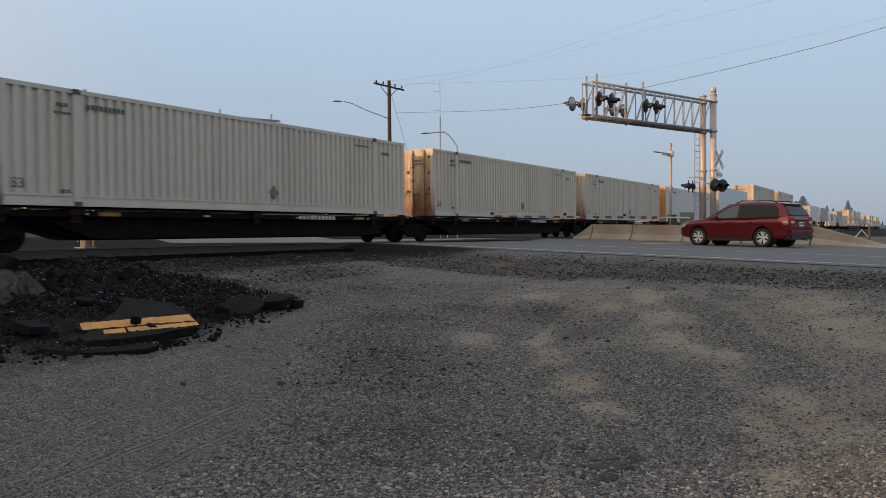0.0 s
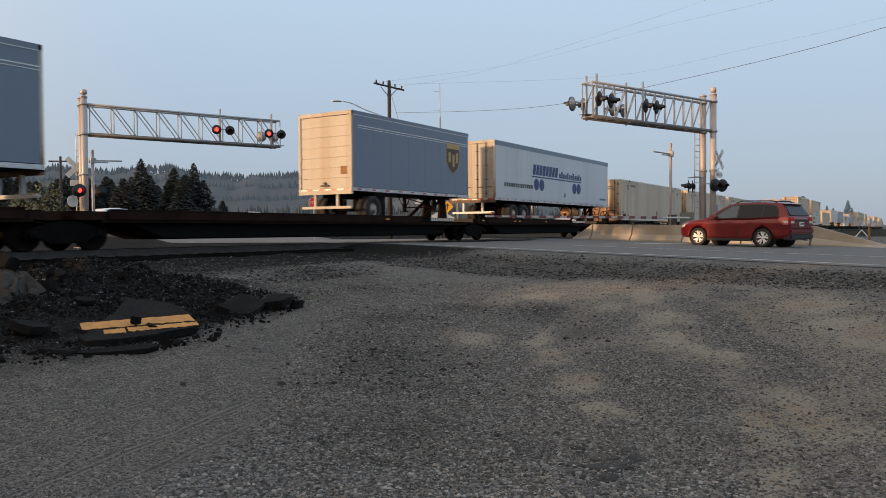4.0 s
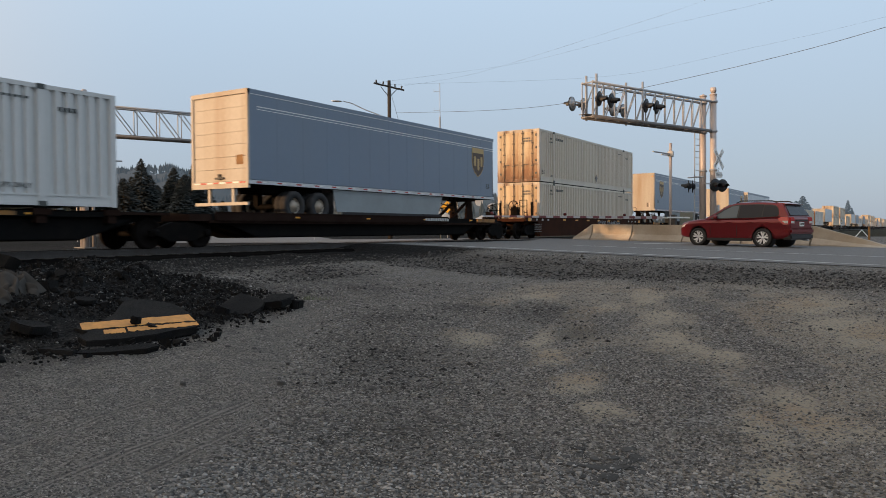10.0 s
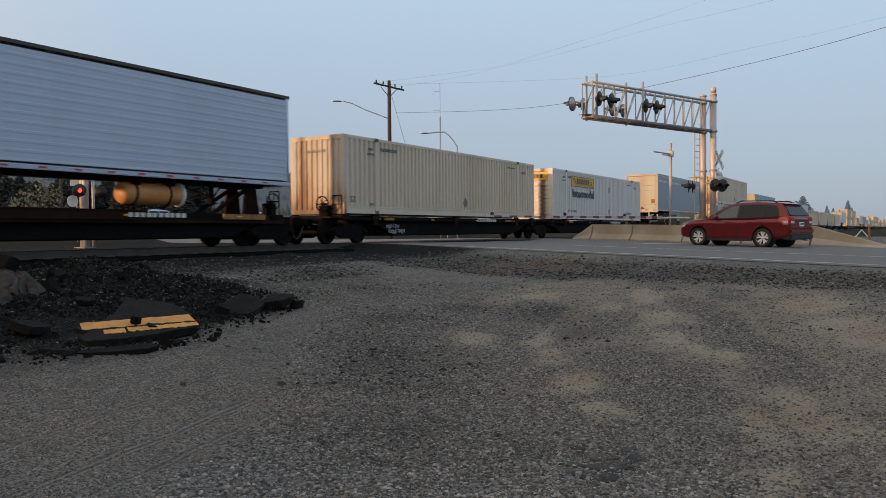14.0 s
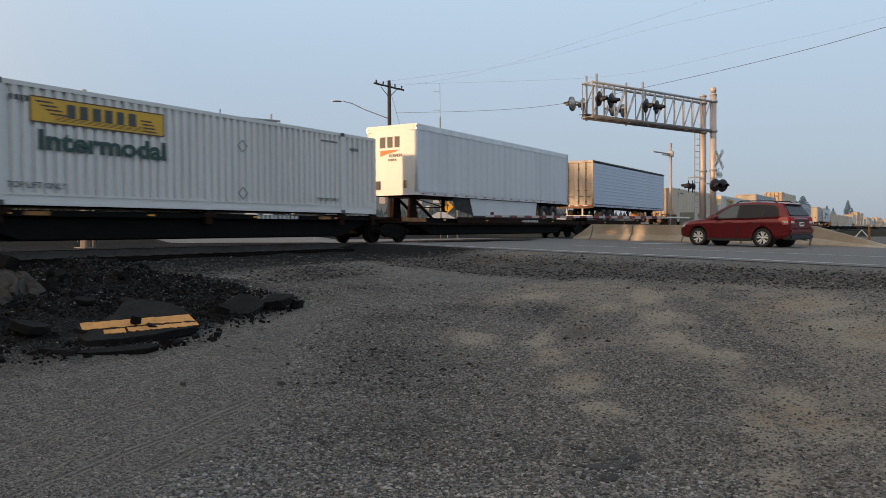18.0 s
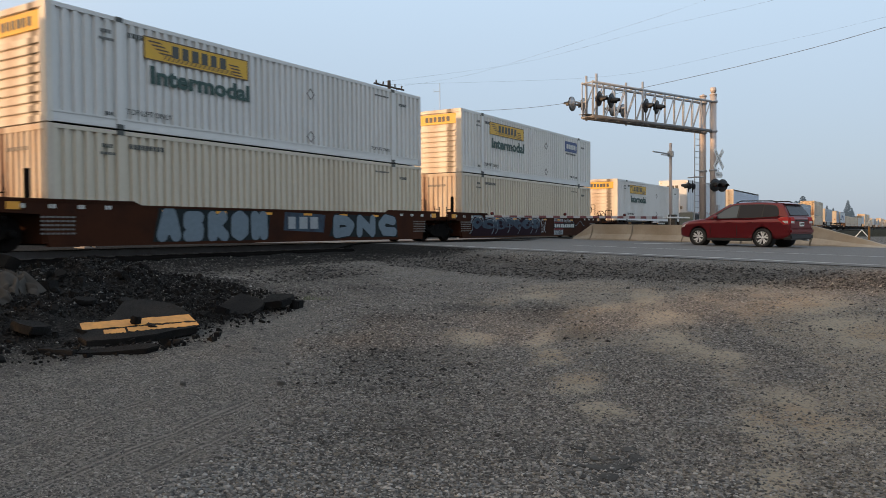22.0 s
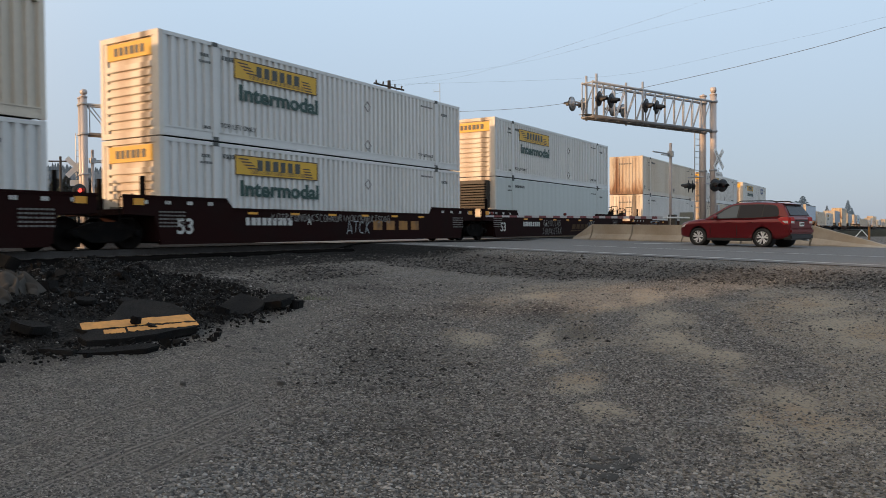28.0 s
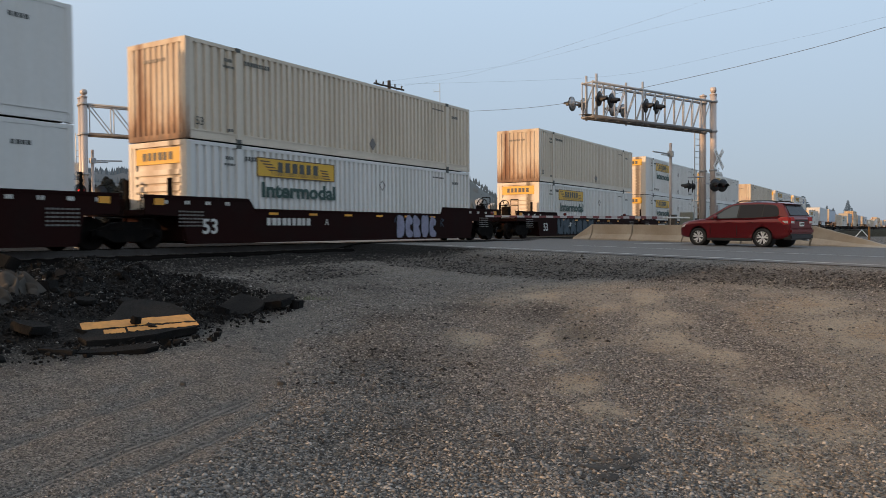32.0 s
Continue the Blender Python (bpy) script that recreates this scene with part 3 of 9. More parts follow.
def build_ground():
    xs = axis_steps(-1500, 2500, 1.6, 7.0, 0.055, 220)
    ys = axis_steps(-1500, 2500, 0.6, 7.5, 0.055, 220)
    bm = bmesh.new()
    rows = []
    for y in ys:
        row = []
        for x in xs:
            z = surface_z(x, y)
            row.append(bm.verts.new((x, y, z)))
        rows.append(row)
    for j in range(len(ys) - 1):
        for i in range(len(xs) - 1):
            bm.faces.new((rows[j][i], rows[j][i + 1], rows[j + 1][i + 1], rows[j + 1][i])).smooth = True
    me = finish(bm, "ground", GROUND)
    for name, f in (("dirt", dirt_at), ("fine", fine_at), ("dark", dark_at), ("rut", rut_at), ("rutted", rutted_at), ("field", lambda x, y: max(0.0, min(1.0, (max(y - 40, abs(x - 10) - 60) if y > -30 else 40) / 12)))):
        at = me.attributes.new(name, "FLOAT", "POINT")
        at.data.foreach_set("value", [f(v.co.x, v.co.y) for v in me.vertices])
    return tagged(new("ground", me), "grey gravel lot with brown dirt patches rising to the road", "ground", kind="structure")


build_ground()


def ribbon(name, out0, out1, lift, mat, a0, a1, label, category, step=1.0, solid=0.0):
    """A strip that follows the road."""
    bm = bmesh.new()
    n = max(2, int((a1 - a0) / step) + 1)
    last = None
    for k in range(n):
        a = a0 + (a1 - a0) * k / (n - 1)
        pts = []
        for o in (out0, out1):
            x, y = road_xy(a, o)
            pts.append(bm.verts.new((x, y, road_z(y) + lift)))
        if last:
            bm.faces.new((last[0], last[1], pts[1], pts[0]))
        last = pts
    return tagged(new(name, finish(bm, name, mat)), label, category, kind="structure")


ribbon("road", -0.7, 14.3, 0.0, ASPHALT, -60, 140, "dark grey worn asphalt road across the track", "road")
ribbon("road_line_1", -0.05, 0.16, 0.006, ROAD_LINE, -60, 16.5, "worn white edge line on the asphalt", "road marking")
ribbon("road_line_2", 4.55, 4.72, 0.006, ROAD_LINE, -60, 12.0, "faint white lane line on the asphalt", "road marking")
ribbon("road_line_3", 9.0, 14.0, 0.006, ROAD_LINE, 12.3, 12.75, "worn white stop line before the track", "road marking", step=0.2)
ribbon("road_line_4", 4.9, 5.02, 0.006, ROAD_LINE, 24.0, 60.0, "faint white lane line on the asphalt", "road marking")


def build_track():
    bed = bmesh.new()
    prism_pts = ((15.9, 0.70), (17.2, RAIL - 0.17), (20.7, RAIL - 0.17), (22.0, 0.70))
    a = [bed.verts.new((-400, y, z)) for y, z in prism_pts]
    b = [bed.verts.new((1200, y, z)) for y, z in prism_pts]
    for k in range(3):
        bed.faces.new((a[k], b[k], b[k + 1], a[k + 1]))
    # ballast colour lowered so far that it holds the shade under the train
    BALLAST = material("ballast_stones_with_shade", (0.007, 0.0066, 0.0063), 0.95, 0.0, 0.5, 26.0, (0.014, 0.013, 0.012), 0.8, 0.6, 0.9, 24)
    BALLAST.node_tree.nodes["Principled BSDF"].inputs["Specular IOR Level"].default_value = 0.0
    track = tagged(new("track_bed", finish(bed, "track_bed", BALLAST)), "dark ballast bed of the railway track, train's shade painted in", "track", kind="structure")
    for y in (MID - 0.755, MID + 0.755):
        bm = bmesh.new()
        box(bm, -400, 1200, y - 0.075, y + 0.075, RAIL - 0.172, RAIL - 0.155)
        box(bm, -400, 1200, y - 0.011, y + 0.011, RAIL - 0.155, RAIL - 0.04)
        box(bm, -400, 1200, y - 0.036, y + 0.036, RAIL - 0.04, RAIL)
        part("rail", bm, RAILSTEEL, track, "worn steel rail")
    me = shared_sleeper()
    for k in range(130):
        again("sleeper", me, track, pose(-6 + 0.55 * k + random.uniform(-0.03, 0.03), MID + random.uniform(-0.06, 0.06), 0))


def shared_sleeper():
    bm = bmesh.new()
    box(bm, -0.115, 0.115, -1.32, 1.32, RAIL - 0.33, RAIL - 0.155)
    return finish(bm, "sleeper", TIE_WOOD, 0.012)


build_track()


# ---- crossing signals ----
def cylinder_mast(t, name, x, y, z0, z1, r, mat, label=""):
    bm = bmesh.new()
    tube(bm, (x, y, z0), (x, y, z1), r, 18)
    lathe(bm, ((r + 0.02, z1 - 0.02), (r + 0.03, z1 + 0.03), (0.02, z1 + 0.12)), (x, y, 0), "Z", 18)
    return part(name, bm, mat, t, label)


def flasher(t, at, facing, lit=False, disc=0.30, pale=False):
    """One round flasher with its background disc and visor; facing: unit vector of its beam."""
    f = Vector(facing).normalized()
    m = Matrix.Translation(at) @ f.to_track_quat("Y", "Z").to_matrix().to_4x4()
    head = put("flasher", "disc%.2f" % disc, lambda bm: (lathe(bm, ((0.02, -0.14), (0.13, -0.12), (0.16, -0.02), (disc, -0.012), (disc, 0.012), (0.12, 0.012)), seg=28)), BLACK_PLASTIC, t, m, "black flashing signal head with a round backing")
    if pale:
        put("back_cover", "std", lambda bm: lathe(bm, ((0.02, -0.15), (0.135, -0.125), (0.165, -0.025), (0.29, -0.016)), seg=24), STEEL, head, None, "pale grey back of the signal head")

    def visor(bm):
        seg = 16
        a = [math.pi * (k / seg) * 1.3 - 0.15 * math.pi for k in range(seg + 1)]
        inner, outer = [], []
        for t_ in a:
            inner.append(bm.verts.new((0.15 * math.cos(t_), 0.0, 0.15 * math.sin(t_))))
            outer.append(bm.verts.new((0.14 * math.cos(t_), 0.34 if 0.1 < math.sin(t_) else 0.20, 0.14 * math.sin(t_) - 0.03)))
        for k in range(seg):
            bm.faces.new((inner[k], inner[k + 1], outer[k + 1], outer[k]))
    put("visor", "std", visor, BLACK_PLASTIC, head)
    put("lens", "lit" if lit else "dark", lambda bm: lathe(bm, ((0.105, 0.016), (0.09, 0.03), (0.02, 0.04)), seg=20), RED_LIT if lit else RED_LENS, head)
    return head


def sign_plate(bm, w, h, thick=0.012):
    box(bm, -w / 2, w / 2, -thick, 0, -h / 2, h / 2)


def cantilever(along, out, way, length, z_low, z_high, label, gap=0.55, lit=False, roadside=1):
    """A signal bridge: two masts and a lattice arm over the road. way: -1 the arm reaches towards the lot, +1 away from it."""
    bx, by = road_xy(along, out)
    base = surface_z(bx, by)
    t = thing("signal_gantry", Matrix.Translation((bx, by, 0)), label, "signal gantry", "signal gantries at the crossing")
    A, O = ROAD_DIR, ROAD_OUT * way
    for k in (0, 1):
        p = A * gap * k
        mast = cylinder_mast(t, "mast", p.x, p.y, base, z_high + 0.32, 0.145, SILVER)
        for zc in (z_low, z_high, 0.5 * (base + z_low) + 0.8):
            put("mast_collar", "std", lambda bm: lathe(bm, ((0.15, -0.05), (0.19, -0.05), (0.19, 0.05), (0.15, 0.05)), axis="Z", seg=18), STEEL, mast, Matrix.Translation((p.x, p.y, zc)))
        # base plate in the darkened steel, so that it doesn't show sunlit
        put("base_plate", "std", lambda bm: box(bm, -0.3, 0.3, -0.3, 0.3, 0.0, 0.05), SHADED_STEEL, mast, Matrix.Translation((p.x, p.y, base)))
    put("finial", "std", lambda bm: lathe(bm, ((0.02, -0.14), (0.13, -0.11), (0.15, 0.0), (0.13, 0.11), (0.02, 0.14)), seg=16), SILVER, t, Matrix.Translation((0, 0, z_high + 0.55)))
    n = 12 if way < 0 else 9
    for k in (0, 1):
        p = A * gap * k
        for z, r in ((z_low, 0.07), (z_high, 0.055)):
            bm = bmesh.new()
            tube(bm, p + Vector((0, 0, z)), p + O * length + Vector((0, 0, z)), r, 10)
            # lower chord takes the steel with shade painted in
            part("chord", bm, STEEL if z > z_low else SHADED_STEEL, t)
        for i in range(n + 1):
            a = p + O * (0.25 + (length - 0.25) * i / n)
            bm = bmesh.new()
            tube(bm, a + Vector((0, 0, z_low)), a + Vector((0, 0, z_high)), 0.026, 8)
            part("strut", bm, STEEL, t)
            if i < n:
                b = p + O * (0.25 + (length - 0.25) * (i + 1) / n)
                bm = bmesh.new()
                tube(bm, a + Vector((0, 0, z_high)), b + Vector((0, 0, z_low)), 0.026, 8)
                part("brace", bm, STEEL, t)
    for i in range(n + 1):
        a = O * (0.25 + (length - 0.25) * i / n)
        for z in (z_low, z_high):
            bm = bmesh.new()
            tube(bm, a + Vector((0, 0, z)), a + A * gap + Vector((0, 0, z)), 0.022, 6)
            part("cross_tie", bm, STEEL, t)
    bm = bmesh.new()
    for k in range(14):
        a = O * (length * k / 14 + 0.3) + A * 0.08
        b = O * (length * (k + 1) / 14 + 0.28) + A * (gap - 0.08)
        v = [bm.verts.new((q.x, q.y, z_low + 0.075 + dz)) for dz in (0, 0.02) for q in (a, a + (A * (gap - 0.16)), b, b - (A * (gap - 0.16)))]
        for f in ((0, 1, 2, 3), (7, 6, 5, 4), (0, 4, 5, 1), (1, 5, 6, 2), (2, 6, 7, 3), (3, 7, 4, 0)):
            bm.faces.new([v[i] for i in f])
    part("walkway", bm, SHADED_STEEL, t, "narrow steel walkway in the arm")
    # ladder on the mast
    lad = bmesh.new()
    q = -O * 0.0 + A * (gap + 0.32)
    for s in (-0.2, 0.2):
        tube(lad, q + O * s + Vector((0, 0, base + 0.3)), q + O * s + Vector((0, 0, z_low + 0.1)), 0.022, 6)
    z = base + 0.5
    while z < z_low:
        tube(lad, q - O * 0.2 + Vector((0, 0, z)), q + O * 0.2 + Vector((0, 0, z)), 0.014, 6)
        z += 0.3
    part("ladder", lad, STEEL, t, "steel ladder on the mast")
    # flashers in pairs on the arm, facing both ways along the road
    zf = z_low + 0.62
    for d, side in (((length * 0.97, -1), (length * 0.97, 1), (length * 0.67, 1), (length * 0.62, -1)) if way < 0 else ((length * 0.95, -1), (length * 0.97, 1), (length * 0.66, -1))):
        c = O * d + (A * (-0.32) if side < 0 else A * (gap + 0.32))
        bm = bmesh.new()
        tube(bm, O * d + (Vector((0, 0, 0)) if side < 0 else A * gap) + Vector((0, 0, z_low - 0.1)), O * d + (Vector((0, 0, 0)) if side < 0 else A * gap) + Vector((0, 0, z_high + 0.35)), 0.05, 10)
        tube(bm, c - O * 0.36 + Vector((0, 0, zf + 0.06)), c + O * 0.36 + Vector((0, 0, zf + 0.06)), 0.03, 8)
        tube(bm, c + Vector((0, 0, zf + 0.06)), O * d + (Vector((0, 0, 0)) if side < 0 else A * gap) + Vector((0, 0, zf + 0.06)), 0.03, 8)
        part("signal_bracket", bm, STEEL, t)
        for k, s in enumerate((-0.36, 0.36)):
            f = (-A - O * 0.35 - Vector((0, 0, 0.12))) if side < 0 else (A + O * 0.25)
            flasher(t, c + O * s + Vector((0, 0, zf)) + (-A if side < 0 else A) * 0.14, f, lit and k == 0, 0.30 if way < 0 else 0.24, side > 0)
    return t, Vector((bx, by, base))


def crossbuck(t, at, facing, label="white crossbuck sign"):
    f = Vector(facing).normalized()
    m = Matrix.Translation(at) @ (-f).to_track_quat("Y", "Z").to_matrix().to_4x4()
    for ang, words in ((45, "RAILROAD"), (-45, "CROSSING")):
        mm = m @ pose(0, 0.0 if ang > 0 else -0.013, 0, 0, -ang, 0)
        blade = put("crossbuck_blade", "std", lambda bm: sign_plate(bm, 1.22, 0.23), SIGN_WHITE, t, mm)
        key = "word" + words
        if key not in MESHES:
            MESHES[key] = lettering(words, 0.13, DARK_MARK, blade, pose(-0.5, -0.014, -0.06, 90, 0, 0), "sign_word", 0.002).data
        else:
            again("sign_word", MESHES[key], blade, pose(-0.5, -0.014, -0.06, 90, 0, 0))
    plate = put("count_plate", "std", lambda bm: (sign_plate(bm, 0.62, 0.28)), SIGN_WHITE, t, m @ pose(0, 0, -0.75))
    if "word2" not in MESHES:
        MESHES["word2"] = lettering("2", 0.17, DARK_MARK, plate, pose(-0.06, -0.014, 0.16, 90, 0, 0), "sign_word", 0.002).data
        MESHES["wordT"] = lettering("TRACKS", 0.13, DARK_MARK, plate, pose(-0.27, -0.014, -0.06, 90, 0, 0), "sign_word", 0.002).data
    else:
        again("sign_word", MESHES["word2"], plate, pose(-0.06, -0.014, 0.16, 90, 0, 0))
        again("sign_word", MESHES["wordT"], plate, pose(-0.27, -0.014, -0.06, 90, 0, 0))


g, foot = cantilever(13.63, 15.96, -1, 8.4, 6.06, 7.45, "silver lattice signal gantry over the road by the crossing")
A, O = ROAD_DIR, ROAD_OUT
crossbuck(g, Vector((0, 0, 4.75)) - A * 0.2 + O * 0.12, -A + O * 0.10)
for s, lit in ((-0.28, False), (0.32, False)):
    flasher(g, Vector((0, 0, 3.5)) - A * 0.28 + O * s, -A - O * 0.3 - Vector((0, 0, 0.1)), lit)
for s in (-0.2, 0.45):
    flasher(g, Vector((0, 0, 3.5)) + A * 0.95 - O * (0.35 + s * 0.5), A - O * 0.6)
bm = bmesh.new()
tube(bm, Vector((0, 0, 3.56)) - A * 0.2 - O * 0.9, Vector((0, 0, 3.56)) - A * 0.2 + O * 0.95, 0.03, 8)
tube(bm, Vector((0, 0, 3.9)) + A * 0.0 - O * 0.7, Vector((0, 0, 3.9)) + A * 0.9 - O * 0.7, 0.03, 8)
part("signal_bracket", bm, STEEL, g)
bm = bmesh.new()
box(bm, -0.16, 0.16, -0.12, 0.12, 1.5, 2.6)
part("junction_box", bm, STEEL, g).matrix_basis = Matrix.Translation(O * 0.25)

g2, foot2 = cantilever(31.6, -7.7, 1, 10.0, 6.14, 7.55, "silver lattice signal gantry across the track", lit=True)
crossbuck(g2, Vector((0, 0, 4.6)) + A * 0.75 - O * 0.2, A)
flasher(g2, Vector((0, 0, 3.45)) - A * 0.35 - O * 0.32, -A + O * 0.1, True)
flasher(g2, Vector((0, 0, 3.45)) + A * 0.9 + O * 0.9, A)
bm = bmesh.new()
rounded(bm, 0, 0, 0.55, 0.55, 0, 0.02, 2.0, 28)
part("white_disc", bm, SIGN_WHITE, g2, "large white round plate").matrix_basis = Matrix.Translation(Vector((0, 0, 2.95)) - O * 0.55)


def gate(along, out, way, length, label):
    """A crossing gate: post, drive box, counterweight and a lowered striped arm."""
    x, y = road_xy(along, out)
    z = surface_z(x, y)
    t = thing("crossing_gate", Matrix.Translation((x, y, z)), label, "crossing gate", "gates at the crossing")
    bm = bmesh.new()
    tube(bm, (0, 0, 0), (0, 0, 4.75), 0.07, 14)
    part("post", bm, SILVER, t)
    O = ROAD_OUT * way
    bm = bmesh.new()
    tube(bm, Vector((0, 0, 4.22)) - O * 0.15, Vector((0, 0, 4.27)) + O * 1.35, 0.035, 8)
    tube(bm, Vector((0, 0, 4.16)) - O * 0.15, Vector((0, 0, 4.16)) + O * 0.7, 0.03, 8)
    box(bm, -0.12, 0.12, -0.12, 0.12, 4.1, 4.35)
    part("top_bracket", bm, STEEL, t, "thin steel bracket at the post's top")
    bm = bmesh.new()
    box(bm, -0.2, 0.2, -0.17, 0.17, 0.7, 1.3)
    part("drive_box", bm, LOUVRE, t, "dark gate drive box", 0.02).matrix_basis = Matrix.Translation(-O * 0.15)
    bm = bmesh.new()
    for s in (-0.28, 0.28):
        p = ROAD_DIR * s
        tube(bm, p + Vector((0, 0, 1.15)) - O * 1.1, p + Vector((0, 0, 1.15)) + O * 0.7, 0.04, 8)
    part("arm_yoke", bm, SIGN_WHITE, t)
    bm = bmesh.new()
    box(bm, -0.12, 0.12, -0.32, 0.32, 0.82, 1.42)
    part("counterweight", bm, SIGN_GREY, t).matrix_basis = Matrix.Translation(-O * 1.3)
    n = int(length / 0.41)
    ang = math.atan2(O.y, O.x)
    for k in range(n):
        h = 0.06 - 0.025 * k / n
        put("arm_stripe", "%d%.3f" % (k % 2, h), lambda bm: box(bm, 0, 0.405, -0.022, 0.022, -h, h), (ARM_WHITE, ARM_RED)[k % 2], t, Matrix.Translation(O * (0.65 + 0.41 * k) + Vector((0, 0, 1.15))) @ pose(0, 0, 0, 0, 0, math.degrees(ang)))
    for k in (0.25, 0.6, 0.97):
        put("arm_lamp", "std", lambda bm: lathe(bm, ((0.02, -0.06), (0.06, -0.05), (0.06, 0.05), (0.02, 0.06)), seg=12), RED_LENS, t, Matrix.Translation(O * (0.65 + 0.41 * n * k) + Vector((0, 0, 1.26))))
    return t


gate(15.35, 15.05, -1, 11.2, "silver crossing gate with a lowered red-white arm")
gate(32.3, -7.2, 1, 8.0, "silver crossing gate beyond the track, arm lowered")


# ---- concrete barrier along the road ----
def barrier(a0, a1, out, taper0, taper1):
    profile = ((-0.30, 0.0), (-0.30, 0.08), (-0.14, 0.33), (-0.08, 0.81), (0.08, 0.81), (0.14, 0.33), (0.30, 0.08), (0.30, 0.0))
    t = thing("concrete_barrier", Matrix.Translation((*road_xy(a0, out), road_z(road_xy(a0, out)[1]))), "tan cast concrete road barrier with a sloped end", "barrier", "barriers along the road")
    o = t.matrix_basis.translation
    bm = bmesh.new()
    rings = []
    n = 6
    for k in range(n + 1):
        f = k / n
        a = a0 + 0.015 + (a1 - a0 - 0.03) * f
        x, y = road_xy(a, out)
        s = 1.0
        if taper0:
            s = min(s, 0.12 + 0.88 * f)
        if taper1:
            s = min(s, 0.12 + 0.88 * (1 - f))
        ring = []
        for py, pz in profile:
            p = Vector((x, y, road_z(y) - 0.015)) + ROAD_OUT * py + Vector((0, 0, pz * s if pz > 0 else 0))
            ring.append(bm.verts.new(p - o))
        rings.append(ring)
    for i in range(n):
        for k in range(len(profile) - 1):
            bm.faces.new((rings[i][k], rings[i][k + 1], rings[i + 1][k + 1], rings[i + 1][k]))
        bm.faces.new((rings[i][0], rings[i + 1][0], rings[i + 1][-1], rings[i][-1]))
    bm.faces.new(rings[0])
    bm.faces.new(rings[-1][::-1])
    part("barrier_body", bm, CONCRETE, t)


for a0, a1, k0, k1 in ((5.2, 8.0, True, False), (8.05, 11.0, False, False), (11.05, 14.0, False, False), (14.05, 17.0, False, False), (17.05, 19.6, False, False), (19.65, 21.0, False, True)):
    barrier(a0, a1, 14.35, k0, k1)


# ---- poles, lamps, wires, signs ----
def pole_with_arm():
    t = thing("utility_pole", pose(49.0, 35.4, 0.7), "dark weathered wooden utility pole with a crossarm", "utility pole")
    bm = bmesh.new()
    tube(bm, (0, 0, 0), (0, 0, 12.6), 0.20, 14, 0.13)
    part("pole", bm, POLE_WOOD, t)
    d = Vector((0.93, -0.36, 0))
    bm = bmesh.new()
    for s in (-0.08, 0.08):
        tube(bm, -d * 1.35 + Vector((s, 0, 12.25)), d * 1.35 + Vector((s, 0, 12.0)), 0.07, 6)
    part("crossarm", bm, POLE_WOOD, t)
    for k in (-1.2, -0.55, 0.55, 1.2):
        put("insulator", "std", lambda bm: lathe(bm, ((0.03, 0.0), (0.07, 0.05), (0.05, 0.12), (0.07, 0.18), (0.02, 0.24)), axis="Z", seg=10), LOUVRE, t, Matrix.Translation(d * k + Vector((0, 0, 12.2 - k * 0.09))))
    for k in (-1, 1):
        bm = bmesh.new()
        tube(bm, Vector((0, 0, 11.3)), d * 0.8 * k + Vector((0, 0, 12.05)), 0.03, 6)
        part("arm_brace", bm, POLE_WOOD, t)
    # street light on the pole
    bm = bmesh.new()
    pts = [Vector((0, 0, 9.6)), Vector((-1.35, 1.2, 10.2)), Vector((-2.2, 2.1, 10.75)), Vector((-2.6, 2.5, 10.85))]
    for p, q in zip(pts, pts[1:]):
        tube(bm, p, q, 0.045, 8)
    part("lamp_arm", bm, ALU, t, "curved aluminium lamp arm")
    bm = bmesh.new()
    lathe(bm, ((0.02, -0.45), (0.12, -0.3), (0.16, 0.0), (0.12, 0.25), (0.03, 0.4)), axis="X", seg=12)
    for v in bm.verts:
        v.co.z *= 0.5
    part("lamp_head", bm, ALU, t, "cobra-head lamp").matrix_basis = Matrix.Translation((-2.95, 2.85, 10.85)) @ pose(0, 0, 0, 0, 0, -44)
    bm = bmesh.new()
    tube(bm, (0.05, -0.1, 11.7), (1.2, -0.9, 7.0), 0.012, 5)
    part("guy_wire", bm, WIRE, t)


pole_with_arm()


def street_lamp():
    t = thing("street_lamp", pose(55.9, 33.3, 0.7), "pale steel street lamp with a curved arm", "street lamp")
    bm = bmesh.new()
    tube(bm, (0, 0, 0), (0, 0, 7.9), 0.10, 12, 0.07)
    part("post", bm, STEEL, t)
    pts = [Vector((-1.9 * f * 0.75, 2.0 * f * 0.75, 7.9 + 1.25 * math.sin(min(1, f * 1.6) * math.pi / 2) - 0.25 * max(0, f - 0.6))) for f in (0, 0.08, 0.2, 0.35, 0.55, 0.8, 1.0, 1.2)]
    bm = bmesh.new()
    for p, q in zip(pts, pts[1:]):
        tube(bm, p, q, 0.05, 8)
    part("lamp_arm", bm, STEEL, t)
    bm = bmesh.new()
    lathe(bm, ((0.02, -0.45), (0.14, -0.3), (0.17, 0.0), (0.12, 0.25), (0.03, 0.4)), axis="X", seg=12)
    for v in bm.verts:
        v.co.z *= 0.5
    part("lamp_head", bm, ALU, t).matrix_basis = Matrix.Translation(pts[-1] + Vector((-0.2, 0.2, 0))) @ pose(0, 0, 0, 0, 0, -46)


street_lamp()


